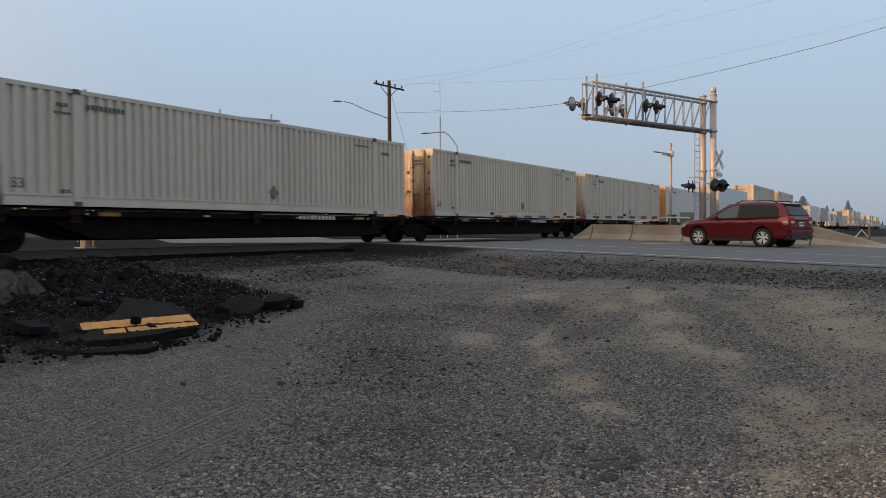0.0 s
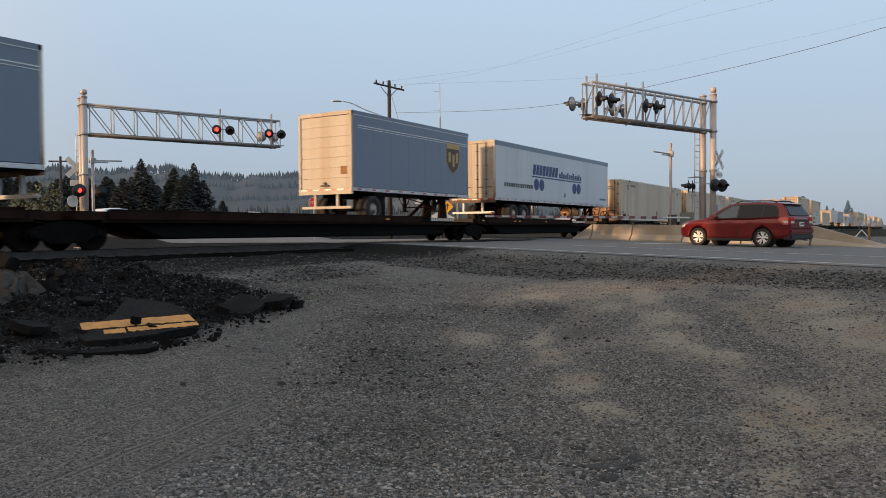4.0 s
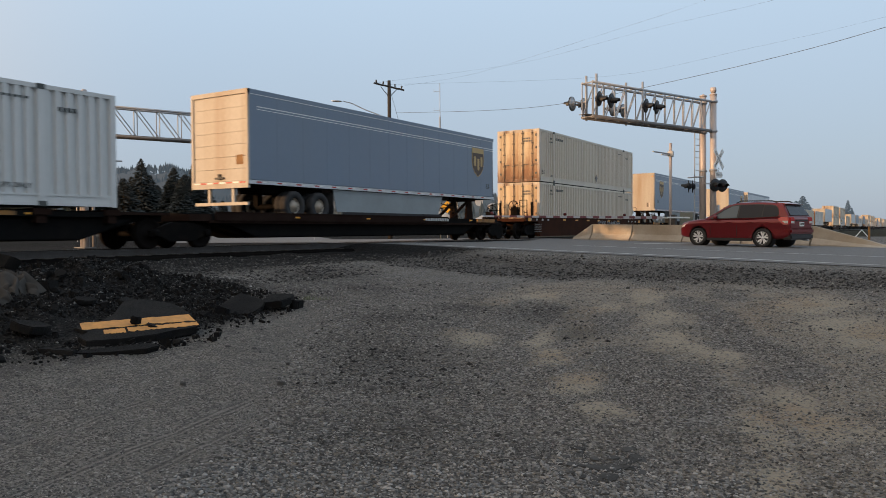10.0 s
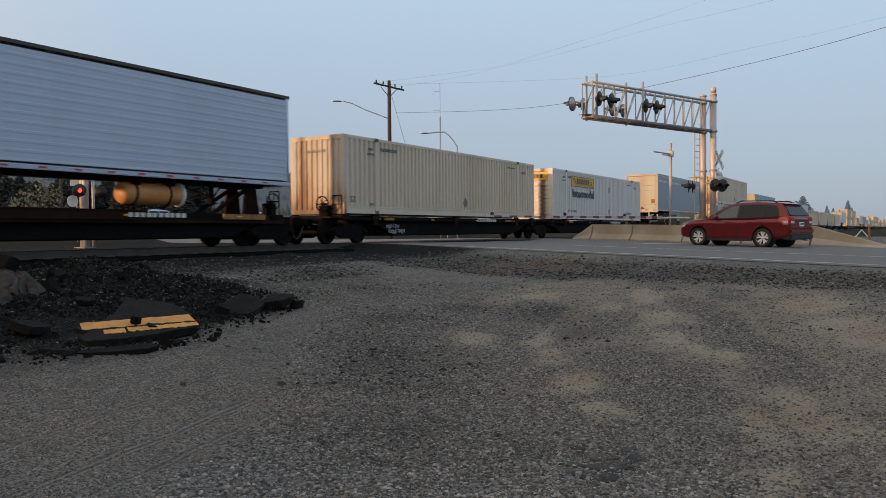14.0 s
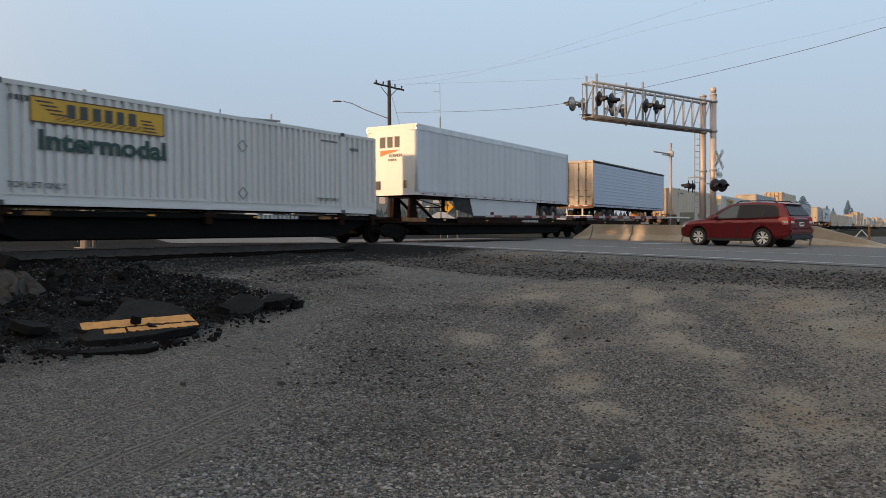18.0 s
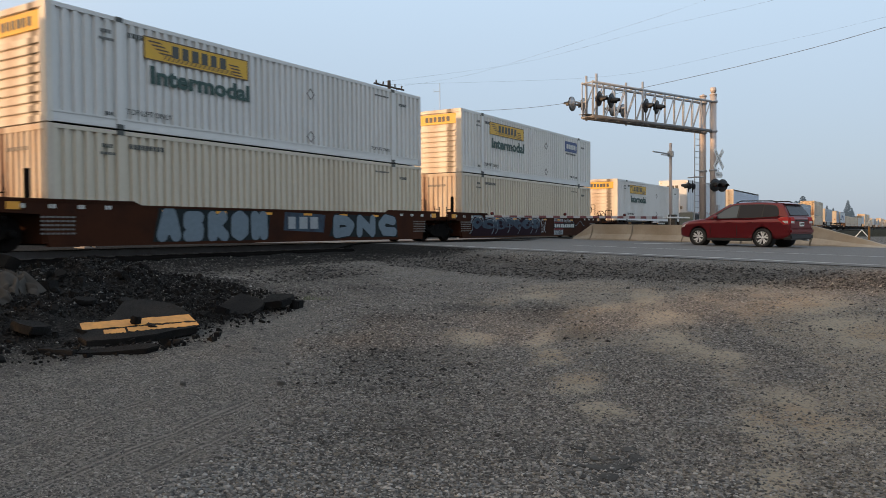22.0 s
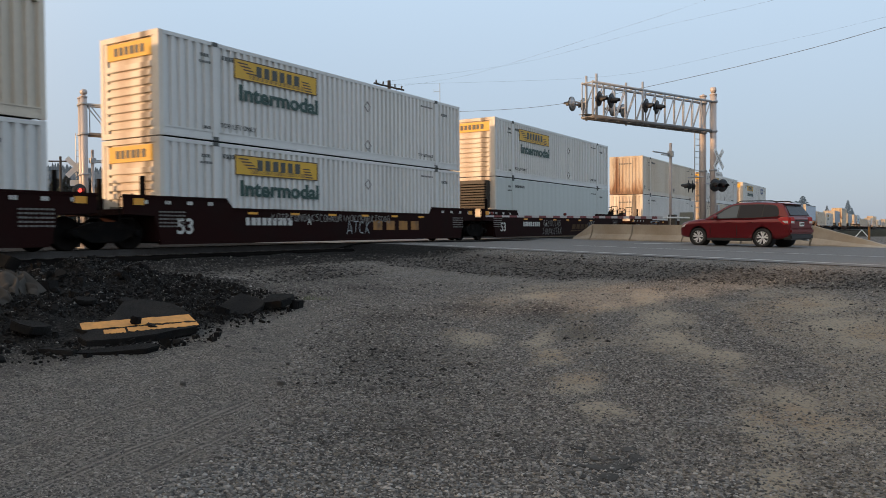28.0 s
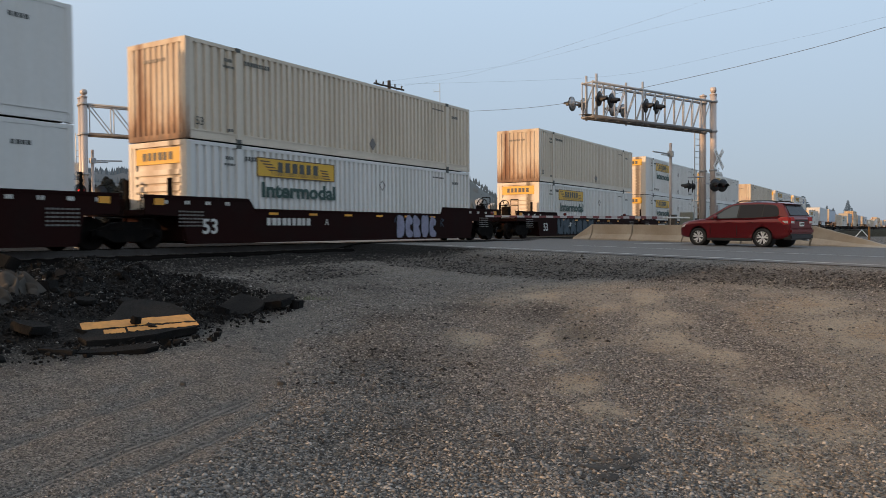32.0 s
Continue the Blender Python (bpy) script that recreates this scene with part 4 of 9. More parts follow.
def antenna():
    t = thing("antenna_mast", pose(61.8, 38.7, 0.7), "thin grey radio mast with small antennas", "antenna")
    bm = bmesh.new()
    tube(bm, (0, 0, 0), (0, 0, 11.6), 0.08, 10)
    tube(bm, (0, 0, 11.6), (0, 0, 14.8), 0.03, 8)
    part("mast", bm, STEEL, t)
    for z in (12.2, 14.0):
        bm = bmesh.new()
        tube(bm, (0, 0, z), (-0.35, 0.45, z), 0.015, 6)
        tube(bm, (-0.35, 0.45, z - 0.25), (-0.35, 0.45, z + 0.25), 0.015, 6)
        part("dipole", bm, STEEL, t)


antenna()


def wire(points, label, r=0.014):
    """A hanging wire through the given places, smoothed."""
    bm = bmesh.new()
    pts = [Vector(p) for p in points]
    fine = []
    for i in range(len(pts) - 1):
        p0, p1, p2, p3 = pts[max(0, i - 1)], pts[i], pts[i + 1], pts[min(len(pts) - 1, i + 2)]
        for k in range(6):
            s = k / 6
            fine.append(0.5 * ((2 * p1) + (p2 - p0) * s + (2 * p0 - 5 * p1 + 4 * p2 - p3) * s * s + (3 * p1 - p0 - 3 * p2 + p3) * s ** 3))
    fine.append(pts[-1])
    for p, q in zip(fine, fine[1:]):
        tube(bm, p, q, r, 5, caps=False)
    return tagged(new("overhead_wire", finish(bm, "overhead_wire", WIRE)), label, "wire", "overhead wires")


wire(((49.20, 34.95, 10.76), (47.67, 26.01, 9.95), (45.02, 18.90, 9.43), (42.71, 11.25, 9.67), (40.56, 5.26, 9.95), (38.37, 1.21, 10.15), (36.25, -4.81, 10.93)), "dark service wire from the wooden pole across the road", 0.012)
wire(((49.61, 34.40, 12.89), (61.61, 34.19, 16.00), (58.76, 19.88, 17.32), (57.15, 13.05, 17.99), (56.93, 4.01, 19.77)), "thin power line high over the road", 0.0045)
wire(((48.44, 36.29, 13.13), (63.82, 30.67, 16.91), (59.94, 17.99, 17.21), (59.30, 9.58, 17.76), (58.86, 0.86, 18.63)), "thin power line high over the road", 0.0045)
wire(((49.02, 35.34, 12.99), (67.91, 24.05, 15.56), (64.13, 11.18, 15.69), (63.97, 2.02, 16.69), (64.74, -8.59, 18.56)), "thin power line high over the road", 0.0045)


# ---- the red car ----
CAR_RED = material("dark_red_car_paint", (0.145, 0.005, 0.009), 0.3, 0.35, 0.05, 60.0, (0.17, 0.007, 0.011), 1.0, 0.3, coat=0.45)
CAR_BLACK = material("black_car_trim", (0.018, 0.018, 0.019), 0.55, 0.0, 0.1, 30.0)
CAR_GLASS = material("tinted_car_glass", (0.032, 0.034, 0.040), 0.10, 0.0)
# clear panes: the pale sky in them is painted as an opaque base colour
CAR_GLASS_LIGHT = material("clear_glass_sky_tone", (0.13, 0.155, 0.17), 0.08, 0.0)
ALLOY = material("silver_alloy_rim", (0.82, 0.82, 0.82), 0.35, 0.25, 0.05, 30.0)
TAIL_RED = material("red_tail_lamp", (0.45, 0.02, 0.02), 0.15, coat=0.5)
TAIL_CLEAR = material("clear_lamp_glass", (0.60, 0.58, 0.55), 0.12, coat=0.5)


def car_wheel(t, x, y, side, r=0.345):
    m = pose(x, y, r) if side < 0 else Matrix.Translation((x, y, r)) @ pose(0, 0, 0, 0, 0, 180)
    tyre = put("tyre", "suv", lambda bm: lathe(bm, ((0.235, -0.10), (0.30, -0.11), (0.335, -0.10), (r, -0.07), (r, 0.07), (0.335, 0.10), (0.30, 0.11), (0.235, 0.10)), seg=32, ring=True), RUBBER, t, m)

    def rim(bm):
        lathe(bm, ((0.24, -0.09), (0.225, -0.105), (0.215, -0.09), (0.205, 0.02), (0.02, 0.03)), seg=32, caps=False)
    put("rim_barrel", "suv", rim, CAR_BLACK, tyre)

    def spokes(bm):
        for k in range(5):
            a = 2 * math.pi * k / 5 + 0.3
            for s in (-0.17, 0.17):
                c, sn = math.cos(a + s * 1.5), math.sin(a + s * 1.5)
                p = Vector((0.22 * c, -0.085, 0.22 * sn))
                q = Vector((0.05 * math.cos(a), -0.07, 0.05 * math.sin(a)))
                d = (p - q).normalized()
                n = Vector((-d.z, 0, d.x)) * 0.023
                v = [bm.verts.new(w) for w in (q - n, q + n, p + n * 1.3, p - n * 1.3)]
                v2 = [bm.verts.new(w.co + Vector((0, 0.03, 0))) for w in v]
                bm.faces.new(v)
                for i in range(4):
                    bm.faces.new((v[i], v2[i], v2[(i + 1) % 4], v[(i + 1) % 4]))
        lathe(bm, ((0.005, -0.09), (0.055, -0.085), (0.06, -0.04)), seg=16, caps=False)
        lathe(bm, ((0.215, -0.09), (0.228, -0.107), (0.238, -0.098)), seg=32, caps=False)
    put("rim_spokes", "suv", spokes, ALLOY, tyre, None, "silver five-spoke alloy rim")
    return tyre


def side_poly(bm, pts, half_at, y_sign, lift=0.02):
    """A thin panel on the car's side: points (x, z), laid on the body at half_at(z)."""
    a = [bm.verts.new((x, y_sign * (half_at(z) + lift), z)) for x, z in pts]
    b = [bm.verts.new((x, y_sign * (half_at(z) - 0.01), z)) for x, z in pts]
    n = len(pts)
    bm.faces.new(a)
    for k in range(n):
        bm.faces.new((a[k], a[(k + 1) % n], b[(k + 1) % n], b[k]))


def loft(bm, rings, closed=False):
    vs = [[bm.verts.new(p) for p in ring] for ring in rings]
    for i in range(len(vs) - 1):
        for k in range(len(vs[0]) - 1):
            bm.faces.new((vs[i][k], vs[i][k + 1], vs[i + 1][k + 1], vs[i + 1][k])).smooth = True
    bm.faces.new(vs[0])
    bm.faces.new(vs[-1][::-1])


def hull(bm, rings):
    """A closed skin through rings of equal length."""
    vs = [[bm.verts.new(p) for p in ring] for ring in rings]
    n = len(vs[0])
    for i in range(len(vs) - 1):
        for k in range(n):
            bm.faces.new((vs[i][k], vs[i][(k + 1) % n], vs[i + 1][(k + 1) % n], vs[i + 1][k])).smooth = True
    bm.faces.new(vs[0][::-1])
    bm.faces.new(vs[-1])


def between(stations, steps):
    """Stations with smooth steps put in between them."""
    out = []
    for i in range(len(stations) - 1):
        p0, p1, p2, p3 = (stations[max(0, min(len(stations) - 1, i + j))] for j in (-1, 0, 1, 2))
        for k in range(steps):
            f = k / steps
            out.append(tuple(0.5 * (2 * b + (c - a) * f + (2 * a - 5 * b + 4 * c - d) * f * f + (3 * b - a - 3 * c + d) * f ** 3) for a, b, c, d in zip(p0, p1, p2, p3)))
    out.append(stations[-1])
    return out


def cut_out(me, cutters):
    """The mesh less the cutters' meshes."""
    tmp = new("body", me)
    tools = [new("cutter", c) for c in cutters]
    for c in tools:
        md = tmp.modifiers.new("cut", "BOOLEAN")
        md.object, md.operation, md.solver = c, "DIFFERENCE", "EXACT"
    bpy.context.view_layer.update()
    out = bpy.data.meshes.new_from_object(tmp.evaluated_get(bpy.context.evaluated_depsgraph_get()))
    for ob in [tmp] + tools:
        bpy.data.objects.remove(ob)
    return out


REAR_AXLE, FRONT_AXLE = 1.0, 3.64


def red_suv(m):
    t = thing("car", m, "dark red five-door wagon waiting on the asphalt road", "car")
    # lower body: stations of (x, bottom, shoulder, top, half width)
    st = between(((0.00, 0.52, 0.90, 1.00, 0.74), (0.04, 0.40, 0.95, 1.07, 0.82), (0.18, 0.35, 0.98, 1.10, 0.87), (0.5, 0.30, 0.99, 1.10, 0.893), (1.0, 0.27, 0.985, 1.09, 0.90), (1.6, 0.24, 0.97, 1.07, 0.90), (2.4, 0.24, 0.96, 1.06, 0.90), (3.1, 0.24, 0.95, 1.05, 0.90),
                  (3.4, 0.25, 0.94, 1.035, 0.90), (3.7, 0.27, 0.92, 1.01, 0.895), (4.1, 0.30, 0.87, 0.965, 0.872), (4.35, 0.33, 0.80, 0.90, 0.82), (4.5, 0.36, 0.72, 0.82, 0.74), (4.58, 0.44, 0.64, 0.70, 0.62)), 3)
    rings = []
    for x, zb, zs, zt, w in st:
        hgt = zs - zb
        half = [(0.0, zb), (w * 0.86, zb), (w * 0.965, zb + 0.04), (w * 0.985, zb + 0.20 * hgt), (w * 0.972, zb + 0.42 * hgt), (w * 0.982, zb + 0.66 * hgt), (w, zs - 0.085), (w * 0.992, zs - 0.03), (w * 0.955, zs + 0.02), (w * 0.90, zt - 0.012), (w * 0.6, zt + 0.02), (0.0, zt + 0.03)]
        rings.append([(x, y, z) for y, z in half] + [(x, -y, z) for y, z in half[-2:0:-1]])
    bm = bmesh.new()
    hull(bm, rings)
    skin = finish(bm, "body", CAR_RED)
    wells = []
    for cx in (REAR_AXLE, FRONT_AXLE):
        for s in (1, -1):
            bm = bmesh.new()
            tube(bm, (cx, s * 0.58, 0.36), (cx, s * 1.2, 0.36), 0.395, 36)
            wells.append(finish(bm, "well", CAR_RED))
    skin = cut_out(skin, wells)
    skin.materials.clear()
    skin.materials.append(CAR_RED)
    body = new("body", skin)
    body.parent = t
    # cabin: stations of (x, bottom, top, half width below, half width above)
    cab = between(((0.06, 1.0, 1.10, 0.83, 0.80), (0.14, 1.0, 1.25, 0.835, 0.77), (0.28, 1.0, 1.47, 0.84, 0.70), (0.40, 1.0, 1.585, 0.845, 0.66), (0.60, 1.0, 1.628, 0.85, 0.64), (1.3, 1.0, 1.668, 0.855, 0.635), (2.0, 1.0, 1.655, 0.855, 0.63), (2.4, 1.0, 1.60, 0.85, 0.64),
                   (2.65, 1.0, 1.49, 0.85, 0.66), (3.0, 1.0, 1.27, 0.845, 0.73), (3.42, 1.0, 1.03, 0.84, 0.80)), 3)
    rings = []
    for x, zb, zt, wb, wt in cab:
        hgt = zt - zb
        half = [(0.0, zb), (wb, zb)] + [(wb + (wt - wb) * f, zb + hgt * 0.92 * f) for f in (0.33, 0.66, 1.0)] + [(wt * 0.94, zb + hgt * 0.97), (wt * 0.78, zt), (wt * 0.4, zt + 0.018), (0, zt + 0.022)]
        rings.append([(x, y, z) for y, z in half] + [(x, -y, z) for y, z in half[-2:0:-1]])
    bm = bmesh.new()
    hull(bm, rings)
    part("cabin", bm, CAR_RED, t)

    def half_at(z):
        return 0.853 + (0.635 - 0.853) * max(0.0, min(1.0, (z - 1.0) / 0.60))

    def flat(z):
        return 0.888
    for s in (1, -1):
        bm = bmesh.new()
        side_poly(bm, ((0.47, 1.125), (0.43, 1.22), (0.50, 1.42), (0.60, 1.515), (0.78, 1.558), (1.3, 1.578), (2.05, 1.572), (2.33, 1.535), (2.62, 1.40), (3.16, 1.045), (3.10, 1.03), (2.0, 1.062), (1.0, 1.095)), half_at, s, 0.010)
        part("window_trim", bm, CAR_BLACK, t)
        for nm, pts, gl in (("front_side_window", ((2.04, 1.085), (3.03, 1.058), (2.60, 1.36), (2.31, 1.505), (2.04, 1.545)), CAR_GLASS_LIGHT), ("rear_side_window", ((1.08, 1.115), (1.98, 1.088), (1.98, 1.548), (1.30, 1.555), (1.08, 1.548)), CAR_GLASS),
                            ("quarter_window", ((0.50, 1.145), (1.03, 1.118), (1.03, 1.546), (0.80, 1.535), (0.62, 1.49), (0.53, 1.41), (0.47, 1.22)), CAR_GLASS)):
            bm = bmesh.new()
            side_poly(bm, pts, half_at, s, 0.016)
            part(nm, bm, gl, t)
        for cx in (REAR_AXLE, FRONT_AXLE):
            bm = bmesh.new()
            lathe(bm, ((0.392, s * 0.86), (0.392, s * 0.575), (0.05, s * 0.575)), (cx, 0, 0.36), "Y", 32, caps=False)
            part("wheel_well", bm, CAR_BLACK, t)
            car_wheel(t, cx, s * 0.785, 1 if s > 0 else -1)
        bm = bmesh.new()
        prism(bm, ((1.40, 0.215), (3.25, 0.215), (3.25, 0.315), (1.40, 0.325)), s * 0.84, s * 0.896)
        part("sill_cladding", bm, CAR_BLACK, t, "", 0.01)
        for x in (2.0, 1.06, 3.10):
            bm = bmesh.new()
            side_poly(bm, ((x + (0.26 if x < 1.5 else 0), 0.36), (x + 0.010 + (0.26 if x < 1.5 else 0), 0.36), (x + 0.24 * (x < 1.5) + 0.012, 0.70), (x + 0.016, 0.90), (x + 0.006, 0.90), (x + 0.24 * (x < 1.5) + 0.002, 0.70)), flat, s, 0.006)
            part("door_seam", bm, CAR_BLACK, t)
        for x in (1.36, 2.22):
            bm = bmesh.new()
            box(bm, x, x + 0.19, s * 0.89 - 0.012, s * 0.89 + 0.03 * s + 0.012, 0.895, 0.922)
            part("door_handle", bm, CAR_RED, t, "", 0.008)
        bm = bmesh.new()
        lathe(bm, ((0.02, -0.08), (0.085, -0.05), (0.095, 0.03), (0.06, 0.07), (0.01, 0.08)), axis="X", seg=14)
        part("mirror", bm, CAR_RED, t).matrix_basis = pose(2.86, s * 0.95, 1.10)
        bm = bmesh.new()
        tube(bm, (0.62, s * 0.60, 1.63), (0.78, s * 0.59, 1.695), 0.02, 8)
        tube(bm, (0.78, s * 0.59, 1.695), (2.0, s * 0.59, 1.71), 0.02, 8)
        tube(bm, (2.0, s * 0.59, 1.71), (2.2, s * 0.60, 1.63), 0.02, 8)
        part("roof_rail", bm, CAR_BLACK, t)
        bm = bmesh.new()
        side_poly(bm, ((0.03, 0.84), (0.20, 0.83), (0.44, 1.04), (0.34, 1.10), (0.05, 1.11)), lambda z: 0.86 - 0.30 * max(0.0, z - 0.98), s, 0.028)
        lamp = part("tail_lamp", bm, TAIL_RED, t, "red and clear tail lamp")
        bm = bmesh.new()
        side_poly(bm, ((0.04, 0.88), (0.16, 0.88), (0.26, 0.97), (0.05, 0.97)), lambda z: 0.86, s, 0.033)
        part("lamp_glass", bm, TAIL_CLEAR, lamp)
        bm = bmesh.new()
        box(bm, -0.012, 0.10, s * 0.66 - 0.15, s * 0.66 + 0.15, 0.84, 1.10)
        lamp = part("tail_lamp", bm, TAIL_RED, t, "", 0.03)
        bm = bmesh.new()
        box(bm, -0.020, -0.010, s * 0.66 - 0.11, s * 0.66 + 0.11, 0.88, 0.96)
        part("lamp_glass", bm, TAIL_CLEAR, lamp)
        bm = bmesh.new()
        side_poly(bm, ((4.02, 0.80), (4.40, 0.70), (4.36, 0.79), (4.10, 0.88)), lambda z: 0.83, s, 0.012)
        part("head_lamp", bm, TAIL_CLEAR, t)
    # windscreen and tailgate glass, laid just outside the cabin
    for nm, v, gl, dx in (("windscreen", [(3.36, 0.74, 1.075), (3.36, -0.74, 1.075), (2.48, -0.57, 1.595), (2.48, 0.57, 1.595)], CAR_GLASS_LIGHT, -0.06), ("tailgate_glass", [(0.05, 0.68, 1.17), (0.05, -0.68, 1.17), (0.318, -0.58, 1.545), (0.318, 0.58, 1.545)], CAR_GLASS, 0.08)):
        bm = bmesh.new()
        a = [bm.verts.new(p) for p in v]
        b = [bm.verts.new((p[0] + dx, p[1], p[2] - 0.02)) for p in v]
        bm.faces.new(a)
        bm.faces.new(b[::-1])
        for k in range(4):
            bm.faces.new((a[k], a[(k + 1) % 4], b[(k + 1) % 4], b[k]))
        part(nm, bm, gl, t)
    bm = bmesh.new()
    prism(bm, ((0.24, 1.575), (0.62, 1.64), (0.62, 1.60), (0.34, 1.555)), -0.60, 0.60)
    part("spoiler", bm, CAR_RED, t, "", 0.008)
    bm = bmesh.new()
    box(bm, -0.05, 0.30, -0.81, 0.81, 0.29, 0.50)
    part("rear_bumper", bm, CAR_BLACK, t, "black lower bumper", 0.05)
    bm = bmesh.new()
    box(bm, -0.06, 0.30, -0.85, 0.85, 0.49, 0.72)
    part("bumper_cover", bm, CAR_RED, t, "", 0.06)
    bm = bmesh.new()
    box(bm, -0.025, 0.03, -0.42, 0.42, 0.955, 1.0)
    part("plate_garnish", bm, CAR_BLACK, t, "", 0.01)
    bm = bmesh.new()
    box(bm, -0.022, 0.02, -0.16, 0.16, 0.775, 0.93)
    plate = part("number_plate", bm, SIGN_WHITE, t)
    for k in range(6):
        bm = bmesh.new()
        box(bm, -0.028, -0.022, -0.12 + 0.042 * k, -0.12 + 0.042 * k + 0.026, 0.82, 0.89)
        part("plate_bar", bm, DARK_MARK, plate)
    bm = bmesh.new()
    tube(bm, (0.10, -0.25, 1.17), (0.10, 0.25, 1.19), 0.014, 6)
    part("wiper", bm, CAR_BLACK, t)
    bm = bmesh.new()
    tube(bm, (0.25, -0.5, 0.30), (-0.03, -0.5, 0.27), 0.035, 10)
    part("exhaust_pipe", bm, ALU, t)
    return t


for m in (CAR_GLASS, CAR_GLASS_LIGHT):
    m.node_tree.nodes["Principled BSDF"].inputs["Specular IOR Level"].default_value = 0.14
CAR_HEAD = math.degrees(math.atan2(2.64, 0.95))
d = Vector((0.95, 2.64, 0)).normalized()
side_off = Vector((d.y, -d.x, 0)) * 0.9
rear_wheel = Vector((29.63, 4.80, 0)) + side_off
foot = rear_wheel - d * 1.0
mid_z = road_z(rear_wheel.y)
slope = math.degrees(math.atan2(road_z(rear_wheel.y + 2.45) - mid_z, 2.64))
red_suv(Matrix.Translation((foot.x, foot.y, mid_z - 0.02)) @ pose(0, 0, 0, 0, 0, CAR_HEAD) @ pose(0, 0, 0, 0, -slope, 0))


# ---- traffic beyond the track ----
CAR_WHITE = material("white_car_paint", (0.70, 0.71, 0.72), 0.3, 0.0, 0.05, 40.0, coat=0.4)
CAR_SILVER = material("silver_car_paint", (0.40, 0.43, 0.46), 0.3, 0.5, 0.05, 40.0, coat=0.4)


def far_car(x, y, heading, paint, pickup, label):
    t = thing("car", pose(x, y, ground_z(x, y), 0, 0, heading), label, "car", "cars beyond the track")
    bm = bmesh.new()
    st = ((0.0, 0.5, 0.85, 0.75), (0.1, 0.35, 0.98, 0.86), (1.2, 0.3, 1.0, 0.9), (3.3, 0.3, 1.0, 0.9), (4.3, 0.35, 0.88, 0.86), (4.7, 0.5, 0.75, 0.7))
    rings = []
    for xx, zb, zt, w in st:
        half = [(w * 0.92, zb), (w, zb + 0.2), (w, zt - 0.12), (w * 0.9, zt), (0, zt + 0.03)]
        rings.append([(xx, yy, z) for yy, z in half] + [(xx, -yy, z) for yy, z in half[-2::-1]])
    loft(bm, rings)
    part("body", bm, paint, t)
    cab = ((1.7, 0.98, 1.02, 0.85, 0.8), (1.95, 0.98, 1.62, 0.85, 0.68), (2.75, 0.98, 1.68, 0.85, 0.68), (3.5, 0.98, 1.02, 0.85, 0.8)) if pickup else ((0.1, 0.98, 1.02, 0.85, 0.8), (0.45, 0.98, 1.6, 0.85, 0.68), (1.6, 0.98, 1.7, 0.85, 0.68), (2.5, 0.98, 1.62, 0.85, 0.68), (3.35, 0.98, 1.02, 0.85, 0.8))
    rings = []
    for xx, zb, zt, wb, wt in cab:
        half = [(wb, zb), (wt, zb + (zt - zb) * 0.93), (wt * 0.85, zt), (0, zt + 0.02)]
        rings.append([(xx, yy, z) for yy, z in half] + [(xx, -yy, z) for yy, z in half[-2::-1]])
    bm = bmesh.new()
    loft(bm, rings)
    part("cabin", bm, paint, t)
    for s in (1, -1):
        for pts in ((((2.0, 1.08), (2.9, 1.08), (2.75, 1.55), (2.05, 1.55)),) if pickup else (((0.6, 1.1), (1.5, 1.08), (1.5, 1.56), (0.7, 1.55)), ((1.6, 1.08), (2.75, 1.08), (2.4, 1.55), (1.6, 1.56)))):
            bm = bmesh.new()
            side_poly(bm, pts, lambda z: 0.85 - 0.17 * (z - 0.98) / 0.66, s, 0.012)
            part("side_window", bm, CAR_GLASS, t)
        for xx in (0.95, 3.7):
            car_wheel(t, xx, s * 0.84, 1 if s > 0 else -1)
    return t


far_car(54.8, 54.6, 195, CAR_WHITE, True, "white pickup truck waiting beyond the track")
PASSING = [(far_car(56.3 + 2.0 * 9.4, 52.0, 180, CAR_WHITE, False, "white wagon driving on the street beyond the track"), -9.4),
           (far_car(41.4 - 14.1 * 18.0, 54.0, 0, CAR_SILVER, False, "silver wagon driving on the street beyond the track"), 18.0),
           (far_car(30.3 - 16.7 * 18.0, 54.0, 0, CAR_SILVER, False, "silver wagon driving on the street beyond the track"), 18.0)]


# ---- trees, hills, houses, signs in the distance ----
def leaf_material(name, a, b):
    m = material(name, a, 0.9, 0.0, 0.3, 1.5, b, 0.5, 0.6)
    return m


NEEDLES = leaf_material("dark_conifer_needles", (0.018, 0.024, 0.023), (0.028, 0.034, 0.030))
LEAVES = leaf_material("pale_green_leaves", (0.16, 0.17, 0.10), (0.11, 0.13, 0.075))
# distance haze on the far trees is painted as a faint bluish emission
HAZY = material("far_leaves_haze_glow", (0.025, 0.032, 0.034), 0.95, 0.0, 0.3, 1.0, glow=(0.05, 0.07, 0.09), glow_strength=1.0)
BARK = material("dark_bark", (0.05, 0.04, 0.03), 0.95, 0.0, 0.3, 10.0)


